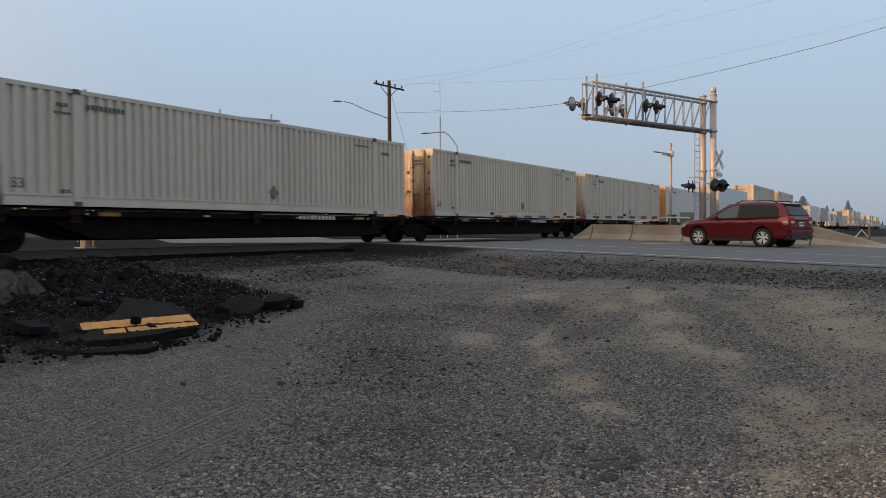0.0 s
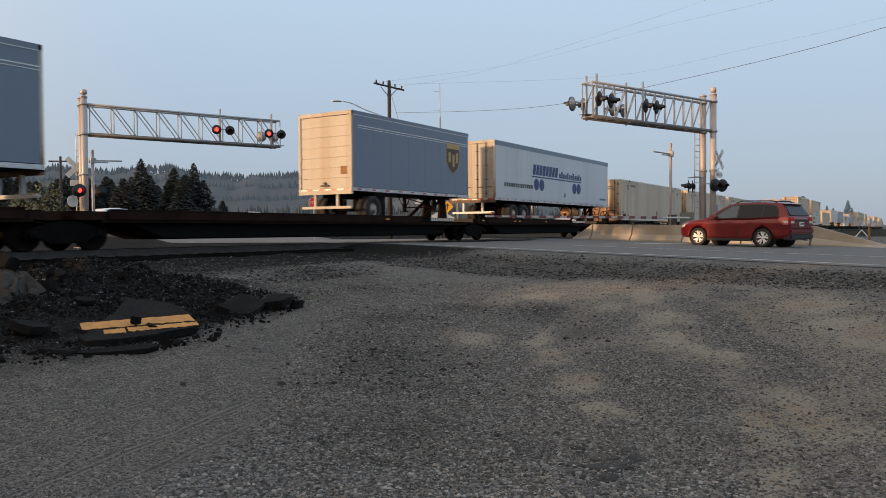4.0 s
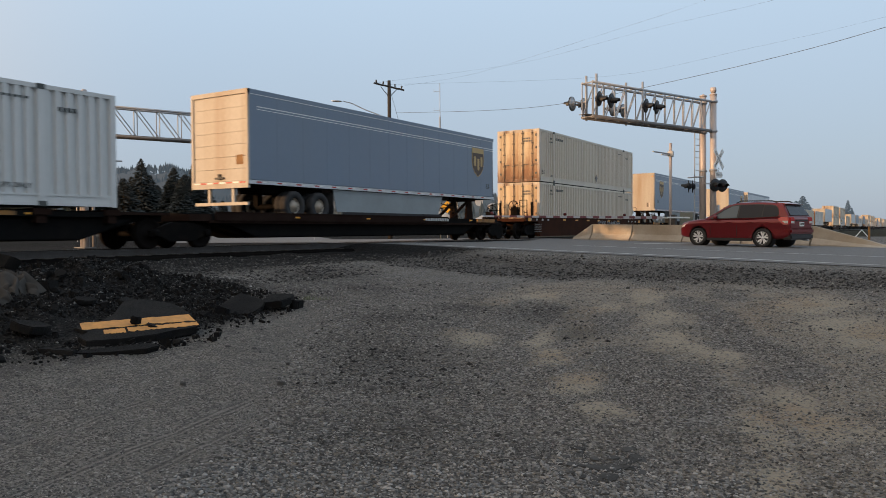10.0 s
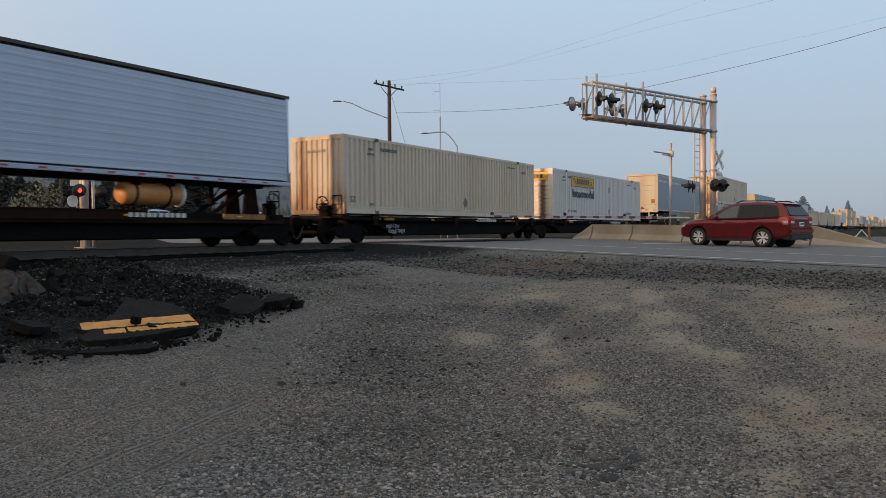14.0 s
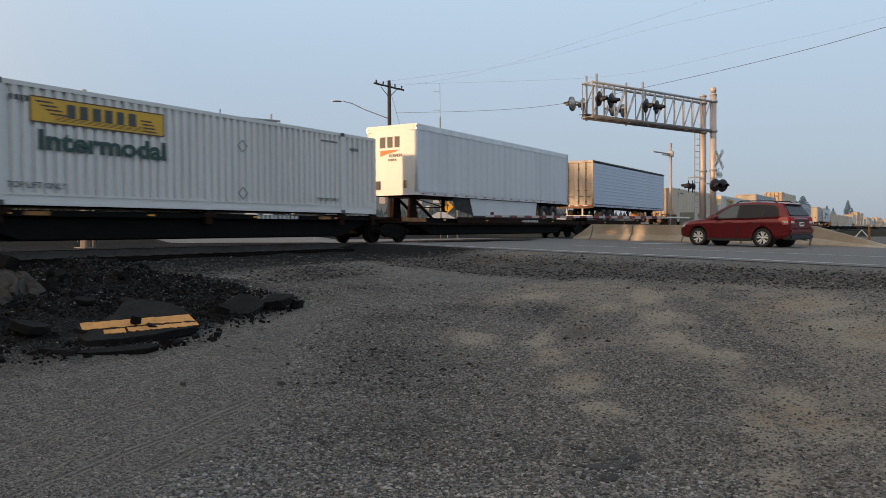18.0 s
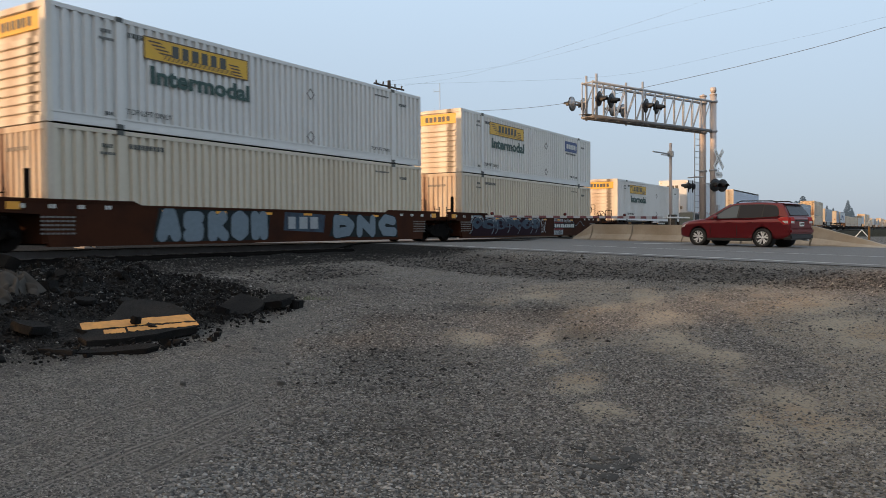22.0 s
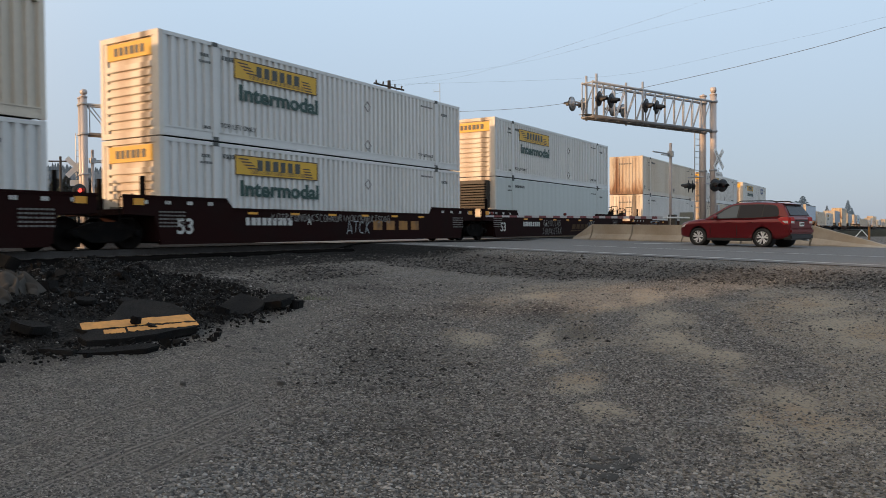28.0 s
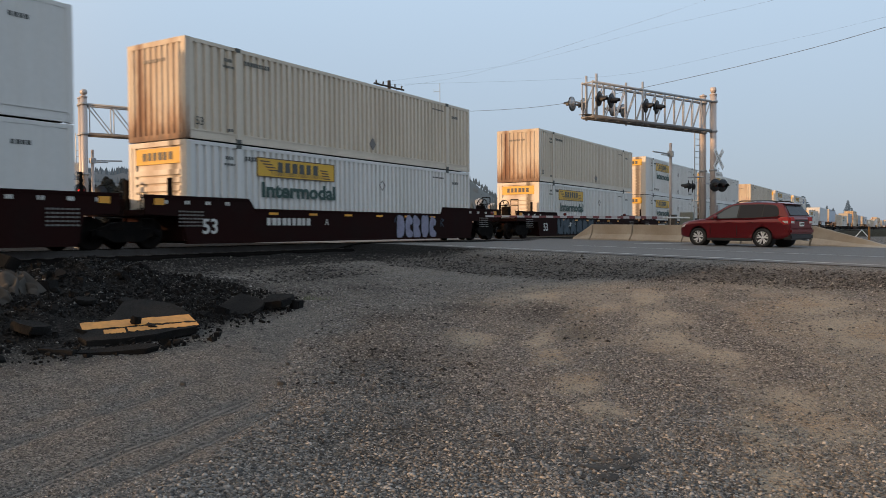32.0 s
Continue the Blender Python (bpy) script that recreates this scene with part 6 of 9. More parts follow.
for k in range(34):     # flat broken plates in the near gravel
    x, y = 4.22 + rnd.gauss(0, 0.20), 1.48 + rnd.gauss(0, 0.15)
    s = rnd.uniform(0.04, 0.11)
    chunk(x, y, s * 1.4, s, 0.02, rnd.uniform(-6, 6), rnd.uniform(-6, 6), rnd.uniform(0, 360), 300 + k, 0.016).data.materials[0] = CLOD
for k in range(26):     # single larger stones and clods on the lot
    x, y = rnd.uniform(4, 16), rnd.uniform(0.6, 8)
    if road_coords(x, y)[1] < -1.5:
        chunk(x, y, rnd.uniform(0.04, 0.08), rnd.uniform(0.03, 0.06), rnd.uniform(0.025, 0.045), rnd.uniform(-10, 10), rnd.uniform(-10, 10), rnd.uniform(0, 360), 400 + k, 0.015).data.materials[0] = CLOD


def cloth_heap(x, y, w, d, h, seed, label):
    """A crumpled heap of cloth: a grid thrown into deep folds."""
    bm = bmesh.new()
    n = 90
    rows = []
    for j in range(n + 1):
        row = []
        for i in range(n + 1):
            u, v = i / n * 2 - 1, j / n * 2 - 1
            fall = max(0.0, 1 - (u * u + v * v) ** 0.9)
            p = Vector((u * 1.6 + 0.8 * noise.noise((u * 1.2, v * 1.2, seed)), v * 1.6 + 0.8 * noise.noise((u * 1.2, v * 1.2, seed + 9)), seed))
            fold = math.sin(p.x * 8.0 + 2.2 * noise.noise(p * 0.9)) + 0.45 * math.sin(p.x * 19.0 + p.y * 7.0 + 2.0 * noise.noise(p * 1.4)) + 0.35 * math.sin(p.y * 8.0 + 2.5 * noise.noise(p))
            z = h * (fall ** 0.55) * (0.70 + 0.26 * fold) - 0.05
            row.append(bm.verts.new((u * w / 2 + 0.1 * noise.noise(p * 2), v * d / 2 + 0.1 * noise.noise(p * 2.2 + Vector((5, 5, 5))), z)))
        rows.append(row)
    for j in range(n):
        for i in range(n):
            bm.faces.new((rows[j][i], rows[j][i + 1], rows[j + 1][i + 1], rows[j + 1][i])).smooth = True
    ob = new("crumpled_cloth", finish(bm, "crumpled_cloth", CLOTH))
    ob.matrix_basis = Matrix.Translation((x, y, surface_z(x, y)))
    return tagged(ob, label, "cloth", "crumpled cloth on the heap")


cloth_heap(5.0, 9.25, 0.8, 0.8, 0.34, 3, "crumpled muddy grey cloth on the debris heap")
cloth_heap(4.45, 8.7, 0.6, 0.6, 0.26, 7, "crumpled muddy grey cloth on the debris heap")


def loose_stones(name, label, count, seed, size, reach, wanted, ramp_colours, near=2.6):
    """Single stones of the lot, thickest near the camera, as one mesh."""
    rs = np.random.RandomState(seed)
    g = (1 + math.sqrt(5)) / 2
    base = np.array([(-1, g, 0), (1, g, 0), (-1, -g, 0), (1, -g, 0), (0, -1, g), (0, 1, g), (0, -1, -g), (0, 1, -g), (g, 0, -1), (g, 0, 1), (-g, 0, -1), (-g, 0, 1)], float) / 1.9
    tri = np.array([(0, 11, 5), (0, 5, 1), (0, 1, 7), (0, 7, 10), (0, 10, 11), (1, 5, 9), (5, 11, 4), (11, 10, 2), (10, 7, 6), (7, 1, 8), (3, 9, 4), (3, 4, 2), (3, 2, 6), (3, 6, 8), (3, 8, 9), (4, 9, 5), (2, 4, 11), (6, 2, 10), (8, 6, 7), (9, 8, 1)])
    eight = np.array([(1, 0, 0), (-1, 0, 0), (0, 1, 0), (0, -1, 0), (0, 0, 1), (0, 0, -1)], float)
    tri8 = np.array([(0, 2, 4), (2, 1, 4), (1, 3, 4), (3, 0, 4), (2, 0, 5), (1, 2, 5), (3, 1, 5), (0, 3, 5)])
    x_lo, y_lo, nx, ny = 0.0, -1.0, round(reach / 0.06) + 1, round(17.6 / 0.06)
    high = np.array([[surface_z(x_lo + 0.06 * i, y_lo + 0.06 * j) for j in range(ny + 1)] for i in range(nx + 1)])
    share = np.array([[wanted(x_lo + 0.12 * i, y_lo + 0.12 * j) for j in range(ny // 2 + 2)] for i in range(nx // 2 + 2)])
    small = np.array([[fine_at(x_lo + 0.12 * i, y_lo + 0.12 * j) for j in range(ny // 2 + 2)] for i in range(nx // 2 + 2)])

    def lookup(grid, step, x, y):
        u, v = (x - x_lo) / step, (y - y_lo) / step
        i, j = np.clip(u.astype(int), 0, grid.shape[0] - 2), np.clip(v.astype(int), 0, grid.shape[1] - 2)
        f, g2 = u - i, v - j
        return (grid[i, j] * (1 - f) + grid[i + 1, j] * f) * (1 - g2) + (grid[i, j + 1] * (1 - f) + grid[i + 1, j + 1] * f) * g2
    d = near * (reach / near) ** rs.rand(count * 6)
    a = np.radians(-1 + 66 * rs.rand(count * 6))
    x, y = d * np.cos(a), d * np.sin(a)
    out = (x - ROAD_AT.x) * ROAD_OUT.x + (y - ROAD_AT.y) * ROAD_OUT.y
    keep = (out < -0.4) & (y < 16.4) & (rs.rand(count * 6) < lookup(share, 0.12, x, y))
    x, y, d = (v[keep][:count] for v in (x, y, d))
    s = np.minimum(2.6 * size, size * np.exp(0.45 * rs.randn(len(x)))) * (1 + 0.05 * d) * np.where(lookup(small, 0.12, x, y) > 0.5, 0.6, 1.0)
    z = lookup(high, 0.06, x, y) + 0.12 * s
    verts, faces, at = [], [], 0
    for pick, shape, sides in ((d < 4.5, base, tri), (d >= 4.5, eight, tri8)):
        n = int(pick.sum())
        p = shape[None] * rs.uniform(0.5, 1.45, (n, len(shape), 1)) * np.array((1.3, 0.9, 0.6)) * s[pick][:, None, None]
        t = rs.rand(n)[:, None] * 6.28
        c, sn = np.cos(t), np.sin(t)
        p = np.stack((p[..., 0] * c - p[..., 1] * sn + x[pick][:, None], p[..., 0] * sn + p[..., 1] * c + y[pick][:, None], p[..., 2] + z[pick][:, None]), 2)
        verts.append(p.reshape(-1, 3))
        faces.append((sides[None] + (at + len(shape) * np.arange(n))[:, None, None]).reshape(-1, 3))
        at += n * len(shape)
    me = bpy.data.meshes.new(name)
    co, fa = np.concatenate(verts), np.concatenate(faces)
    me.vertices.add(len(co))
    me.vertices.foreach_set("co", co.ravel())
    me.loops.add(fa.size)
    me.loops.foreach_set("vertex_index", fa.ravel())
    me.polygons.add(len(fa))
    me.polygons.foreach_set("loop_start", np.arange(0, fa.size, 3))
    me.update(calc_edges=True)
    m = bpy.data.materials.new(name + "_stone")
    m.use_nodes = True
    nt = m.node_tree
    g = nt.nodes.new("ShaderNodeNewGeometry")
    ramp = nt.nodes.new("ShaderNodeValToRGB")
    el = ramp.color_ramp.elements
    el[0].position, el[0].color = 0.0, ramp_colours[0]
    el[1].position, el[1].color = 1.0, ramp_colours[-1]
    for pos, c in zip((0.35, 0.65, 0.85), ramp_colours[1:-1]):
        e = el.new(pos)
        e.color = c
    nt.links.new(g.outputs["Random Per Island"], ramp.inputs["Fac"])
    nt.links.new(ramp.outputs["Color"], nt.nodes["Principled BSDF"].inputs["Base Color"])
    nt.nodes["Principled BSDF"].inputs["Roughness"].default_value = 0.9
    nt.nodes["Principled BSDF"].inputs["Specular IOR Level"].default_value = 0.25
    me.materials.append(m)
    tagged(new(name, me), label, "gravel", kind="stuff")


def lot_share(x, y):
    patch = 0.75 + 0.6 * noise.noise((x * 0.8, y * 0.8, 51)) + 0.5 * noise.noise((x * 2.7, y * 2.7, 53))
    return max(0.3, min(1.0, patch)) * (1.0 - 0.88 * dirt_at(x, y)) * (1.0 - 0.25 * fine_at(x, y)) * (1 - 0.85 * dark_at(x, y))


def bank_share(x, y):
    if y > 13.5:
        return 0.3 * dark_at(x, y)
    return dark_at(x, y) if y > 9.5 or road_coords(x, y)[1] > -6.5 else 0.15 * dark_at(x, y)


loose_stones("loose_gravel", "loose grey and brown gravel stones on the lot", 185000, 4, 0.0050, 15.0, lot_share,
             (rgb(0.045, 0.044, 0.043), rgb(0.108, 0.104, 0.099), rgb(0.188, 0.180, 0.169), rgb(0.26, 0.244, 0.222), rgb(0.39, 0.372, 0.345)))
loose_stones("dark_gravel", "coarse dark grey gravel on the bank and by the track", 34000, 5, 0.0085, 24.0, bank_share,
             (rgb(0.012, 0.012, 0.012), rgb(0.022, 0.021, 0.020), rgb(0.038, 0.036, 0.034), rgb(0.065, 0.062, 0.058), rgb(0.17, 0.165, 0.155)), near=6.0)


def rubble(count, seed):
    """Broken asphalt crumbs that cover the heap, as one mesh."""
    rs = np.random.RandomState(seed)
    corner = np.array([(-1, -1, -1), (1, -1, -1), (1, 1, -1), (-1, 1, -1), (-1, -1, 1), (1, -1, 1), (1, 1, 1), (-1, 1, 1)], float)
    quad = np.array([(3, 2, 1, 0), (4, 5, 6, 7), (0, 1, 5, 4), (1, 2, 6, 5), (2, 3, 7, 6), (3, 0, 4, 7)])
    verts, faces, k = [], [], 0
    while k < count:
        x, y = 2.2 + 6.6 * rs.rand(), 6.1 + 6.0 * rs.rand()
        keep = max(soft_spot(x, y, 5.0, 9.2, 4.2, 2.6, 25), soft_spot(x, y, 7.2, 9.0, 2.8, 1.7, 25), 0.8 * soft_spot(x, y, 4.6, 7.4, 1.9, 1.1, 10), 0.8 * soft_spot(x, y, 4.6, 6.5, 1.3, 0.45, -30), 0.6 * soft_spot(x, y, 6.4, 7.3, 1.8, 0.8, 18))
        if rs.rand() > keep * 2.5 or (abs(x - 4.97) < 0.62 and 6.62 < y < 7.7):
            continue
        s = min(0.05, 0.0085 * math.exp(0.6 * rs.randn()))
        p = corner * (s * rs.uniform(0.25, 1.2, (8, 3)))
        t, w = rs.rand() * 6.28, rs.uniform(-0.7, 0.7)
        c, sn = math.cos(t), math.sin(t)
        p = np.stack((p[:, 0] * c - p[:, 1] * sn, p[:, 0] * sn + p[:, 1] * c, p[:, 2] + w * p[:, 0]), 1)
        verts.append(p + np.array((x, y, surface_z(x, y) + 0.35 * s)))
        faces.append(quad + 8 * k)
        k += 1
    me = bpy.data.meshes.new("asphalt_rubble")
    me.from_pydata(np.concatenate(verts).tolist(), [], np.concatenate(faces).tolist())
    me.materials.append(BROKEN)
    tagged(new("asphalt_rubble", me), "black crumbled asphalt rubble on the heap", "rubble", kind="stuff")


rubble(15000, 6)


def weed(x, y, seed):
    q = random.Random(seed)
    bm = bmesh.new()
    for k in range(34):
        a, l = q.uniform(0, 6.28), q.uniform(0.03, 0.11)
        o = Vector((q.gauss(0, 0.06), q.gauss(0, 0.06), 0))
        tip = o + Vector((0.5 * l * math.cos(a), 0.5 * l * math.sin(a), l))
        w = Vector((-math.sin(a), math.cos(a), 0)) * 0.004
        bm.faces.new([bm.verts.new(p) for p in (o - w, o + w, tip)])
    ob = new("weed_tuft", finish(bm, "weed_tuft", LEAVES))
    ob.matrix_basis = Matrix.Translation((x, y, surface_z(x, y)))
    tagged(ob, "small green weed tuft in the gravel", "weed", "weeds in the gravel")


for x, y in ((8.74, 7.59), (8.6, 7.75)):
    weed(x, y, int(x * 100))


# ---- the train: loads and cars ----
TRAIN = []   # everything that rolls with the train
L53, TALL, WIDE = 16.154, 2.896, 2.59
SPINE_Z, STACK_LO, STACK_HI, TRAILER_Z = RAIL + 1.10, RAIL + 0.22, RAIL + 3.15, RAIL + 1.96
def corrugated(bm, x0, x1, z0, z1, pitch=0.27, depth=0.078, y=0.010, thick=0.05):
    """A wall of vertical trapezoid corrugations that looks towards -y, with a flat back."""
    n = max(1, round((x1 - x0) / pitch))
    p = (x1 - x0) / n
    xs = []
    for k in range(n):
        a = x0 + k * p
        xs += [(a, y), (a + 0.42 * p, y), (a + 0.55 * p, y + depth), (a + 0.87 * p, y + depth)]
    xs.append((x1, y))
    lo = [bm.verts.new((x, v, z0)) for x, v in xs]
    hi = [bm.verts.new((x, v, z1)) for x, v in xs]
    for k in range(len(xs) - 1):
        bm.faces.new((lo[k], lo[k + 1], hi[k + 1], hi[k]))
    b = [bm.verts.new((x, y + depth + thick, z)) for x, z in ((x0, z0), (x1, z0), (x1, z1), (x0, z1))]
    bm.faces.new(b[::-1])


def turn_end(width):
    """Pose of a wall built along x (0..width) looking to -y, set on the rear end so that it looks to -x."""
    return Matrix(((0, 1, 0, 0), (-1, 0, 0, width), (0, 0, 1, 0), (0, 0, 0, 1)))


def turn_far(length, width):
    return Matrix(((-1, 0, 0, length), (0, -1, 0, width), (0, 0, 1, 0), (0, 0, 0, 1)))


def turn_front(length):
    return Matrix(((0, -1, 0, length), (1, 0, 0, 0), (0, 0, 1, 0), (0, 0, 0, 1)))


def container(u, z, side, end, style="plain", rear="corr", label="", marks=0, smooth=False):
    t = thing("shipping_container", pose(u, FACE, z), label or "corrugated steel container on a rail car", "container", "containers on the train")
    L, W, H = L53, WIDE, TALL
    post = (1.98, 14.17)
    pitch = 0.6 if smooth else 0.27
    depth = 0.008 if smooth else 0.078

    def panel(bm):
        for a, b in ((0.15, post[0] - 0.08), (post[0] + 0.08, post[1] - 0.08), (post[1] + 0.08, L - 0.15)):
            corrugated(bm, a, b, 0.27, H - 0.10, pitch, depth)
    key = "smooth" if smooth else "std"
    put("side_panel", key, panel, side, t)
    put("side_panel", key, panel, side, t, turn_far(L, W))
    put("top_rail", "std", lambda bm: box(bm, 0.14, L - 0.14, 0.004, 0.09, H - 0.11, H - 0.004), side, t)
    put("top_rail", "std", lambda bm: box(bm, 0.14, L - 0.14, 0.004, 0.09, H - 0.11, H - 0.004), side, t, turn_far(L, W))

    def rail(bm):
        for a, b in ((0.14, post[0] - 0.09), (post[0] + 0.09, post[1] - 0.09), (post[1] + 0.09, L - 0.14)):
            box(bm, a, b, 0.0, 0.09, 0.015, 0.10)
            box(bm, a, b, 0.022, 0.09, 0.10, 0.25)
            box(bm, a, b, 0.004, 0.09, 0.25, 0.29)
    put("bottom_rail", "std", rail, side, t)
    put("bottom_rail", "std", rail, side, t, turn_far(L, W))
    for x in (0.0, L - 0.15):
        for y in (0.0, W - 0.15):
            put("corner_post", "std", lambda bm: box(bm, 0, 0.15, 0, 0.15, 0, H), side if x else end, t, pose(x, y, 0))
    for x in post:
        put("lift_post", "std", lambda bm: box(bm, -0.085, 0.085, -0.006, 0.12, 0.02, H - 0.02), side, t, pose(x, 0, 0))
        for zz in (0.0, H - 0.12):
            put("corner_casting", "std", lambda bm: box(bm, -0.10, 0.10, -0.02, 0.14, 0, 0.125), DARK_MARK, t, pose(x, 0, zz))
    put("roof", "std", lambda bm: box(bm, 0.05, L - 0.05, 0.05, W - 0.05, H - 0.05, H - 0.012), side, t)
    put("floor", "std", lambda bm: box(bm, 0.05, L - 0.05, 0.09, W - 0.09, 0.05, 0.16), GRIME, t)
    put("front_wall", "std", lambda bm: corrugated(bm, 0.15, W - 0.15, 0.1, H - 0.1), side, t, turn_front(L))
    back = turn_end(W)
    for a, b in ((0.0, 0.16), (H - 0.15, H)):
        put("end_sill", "%.1f" % a, lambda bm: box(bm, 0.15, W - 0.15, 0.0, 0.14, a, b), end, t, back)
    if rear == "corr":
        put("end_wall", "corr", lambda bm: corrugated(bm, 0.15, W - 0.15, 0.16, H - 0.15, 0.26, 0.04), end, t, back)
        bm = bmesh.new()
        bars(bm, 0.75, 2.28, 1.0, 0.10, 8, 0.01, 0.006, 3)
        part("stencil", bm, GREY_MARK, t).matrix_basis = back
    elif rear == "door":
        for x0 in (0.16, W / 2 + 0.005):
            def leaf(bm):
                w = W / 2 - 0.165
                box(bm, 0, w, 0.03, 0.10, 0.16, H - 0.15)
                for zz in (0.16, 1.0, 1.84, H - 0.27):
                    box(bm, 0.0, w, 0.012, 0.04, zz, zz + 0.12)
                for xx in (0.0, w - 0.10):
                    box(bm, xx, xx + 0.10, 0.012, 0.04, 0.28, H - 0.27)
            door = put("door_leaf", "std", leaf, BEIGE_DOOR if end is BEIGE_END else end, t, back @ pose(x0, 0, 0))

            def rods(bm):
                for xx in (0.27, 0.86):
                    tube(bm, (xx, -0.03, 0.06), (xx, -0.03, H - 0.06), 0.022, 8)
                    for zz in (0.25, 0.85, 1.5, 2.1, 2.65):
                        box(bm, xx - 0.06, xx + 0.06, -0.05, 0.02, zz, zz + 0.06)
                    box(bm, xx, xx + 0.32, -0.055, -0.035, 0.92, 0.97)
            put("lock_rod", "std", rods, ROD, door)
        for x in (0.16, W - 0.24):
            for zz in (0.4, 1.1, 1.8, 2.5):
                put("hinge", "std", lambda bm: box(bm, 0, 0.08, -0.02, 0.02, 0, 0.12), DARK_MARK, t, back @ pose(x, 0, zz))
        bm = bmesh.new()
        bars(bm, 1.55, 2.35, 0.5, 0.09, 5, 0.012, 0.006, 5)
        bars(bm, 1.55, 2.2, 0.62, 0.09, 6, 0.012, 0.006, 6)
        part("stencil", bm, GREY_MARK, t).matrix_basis = back
    elif rear == "ribs":
        def ribbed(bm):
            box(bm, 0.15, W - 0.15, 0.085, 0.12, 0.16, H - 0.15)
        put("end_wall", "ribs", ribbed, end, t, back)
        for k in range(8):
            put("end_rib", "std", lambda bm: prism(bm, ((0.30, 0.0), (W - 0.30, 0.0), (W - 0.30, 0.16), (0.30, 0.16)), 0.006, 0.090), end, t, back @ pose(0, 0, 0.26 + k * 0.235), bevel=0.012)
        for xx in (0.15, W - 0.30):
            put("end_stile", "std", lambda bm: box(bm, 0, 0.15, 0.02, 0.09, 0.16, H - 0.15), end, t, back @ pose(xx, 0, 0))
        put("logo_plate", "end", lambda bm: box(bm, 0.20, W - 0.20, 0.028, 0.09, 2.24, 2.70), YELLOW, t, back)
        bm = bmesh.new()
        bars(bm, 0.62, 2.35, 1.4, 0.23, 6, 0.024, 0.006, 9)
        part("logo_bar", bm, DARK_MARK, t).matrix_basis = back
    if rear == "reefer":
        put("end_wall", "reefer", lambda bm: box(bm, 0.15, W - 0.15, 0.05, 0.12, 0.16, H - 0.15), end, t, back)
        put("cooling_unit", "std", lambda bm: box(bm, 0.30, W - 0.30, -0.25, 0.05, 1.35, H - 0.18), LOUVRE, t, back, "dark louvred cooling unit", 0.04)
        for k in range(9):
            put("louvre_slat", "std", lambda bm: prism(bm, ((0.38, 0.0), (W - 0.38, 0.0), (W - 0.38, 0.05), (0.38, 0.05)), -0.29, -0.25), GRIME, t, back @ pose(0, 0, 1.45 + 0.13 * k))
    if style == "yellow":
        lx, lw = 2.72, 3.75
        put("logo_field", "side", lambda bm: box(bm, lx, lx + lw, -0.006, 0.014, 1.98, 2.60), YELLOW, t)

        def frame_bm(bm):
            for a, b, c, d in ((lx, lx + lw, 1.98, 2.01), (lx, lx + lw, 2.57, 2.60), (lx, lx + 0.03, 2.01, 2.57), (lx + lw - 0.03, lx + lw, 2.01, 2.57)):
                box(bm, a, b, -0.011, -0.006, c, d)
            for k in range(4):     # wing strokes beside the name
                a = lx + 0.12 + 0.12 * k
                prism(bm, ((a, 2.50 - 0.09 * k), (a + 0.42, 2.50 - 0.09 * k), (a + 0.46, 2.46 - 0.09 * k), (a + 0.04, 2.46 - 0.09 * k)), -0.011, -0.006)
                a = lx + lw - 0.62 - 0.05 * (3 - k)
                prism(bm, ((a, 2.36 - 0.09 * k), (a + 0.36, 2.36 - 0.09 * k), (a + 0.40, 2.32 - 0.09 * k), (a + 0.04, 2.32 - 0.09 * k)), -0.011, -0.006)
            for k in range(4):
                box(bm, lx + 0.62, lx + lw - 0.6, -0.010, -0.006, 2.06 + 0.033 * k, 2.07 + 0.033 * k)
        put("logo_border", "side", frame_bm, BROWN_LOGO, t)
        put("logo_bar", "side", lambda bm: bars(bm, lx + 0.92, 2.16, 2.05, 0.33, 6, -0.007, 0.006, 4), DARK_MARK, t)
        if "intermodal" not in MESHES:
            ob = lettering("Intermodal", 0.47, GREEN_MARK, t, on_side(lx + 0.16, 1.36), "company_word", squeeze=1.27, bold=0.022)
            MESHES["intermodal"] = ob.data
            a = lettering("TOP LIFT ONLY", 0.15, DARK_MARK, t, on_side(2.15, 0.42), "stencil")
            MESHES["toplift"] = a.data
        else:
            again("company_word", MESHES["intermodal"], t, on_side(lx + 0.16, 1.36))
            again("stencil", MESHES["toplift"], t, on_side(2.15, 0.42))
        again("stencil", MESHES["toplift"], t, on_side(12.75, 0.42) @ Matrix.Diagonal((0.8, 0.8, 1, 1)))
        for zz in (0.55, 2.0):
            def placard(bm):
                for k in range(4):
                    p, q = [(0.2 * math.cos(a), 0.2 * math.sin(a)) for a in (k * math.pi / 2, (k + 1) * math.pi / 2)]
                    prism(bm, ((p[0], p[1]), (q[0], q[1]), (q[0] * 0.85, q[1] * 0.85), (p[0] * 0.85, p[1] * 0.85)), -0.008, 0.014)
            put("placard_holder", "std", placard, GREY_MARK, t, pose(9.35, 0, zz))
    else:
        put("placard", "std", lambda bm: prism(bm, ((-0.2, 0), (0, -0.24), (0.2, 0), (0, 0.24)), -0.008, 0.014), GREY_MARK, t, pose(8.75, 0, 0.62), "grey diamond placard")

    def codes(bm):
        bars(bm, 2.25, 2.44, 1.1, 0.13, 9, 0.008, 0.005, 11)
        bars(bm, 1.45, 2.42, 0.32, 0.10, 3, 0.008, 0.005, 12)
        bars(bm, 1.40, 2.24, 0.45, 0.07, 4, 0.008, 0.005, 13)
        bars(bm, 14.6, 2.30, 0.5, 0.11, 4, 0.008, 0.005, 14)
        bars(bm, 13.0, 2.50, 0.9, 0.06, 7, 0.008, 0.005, 15)
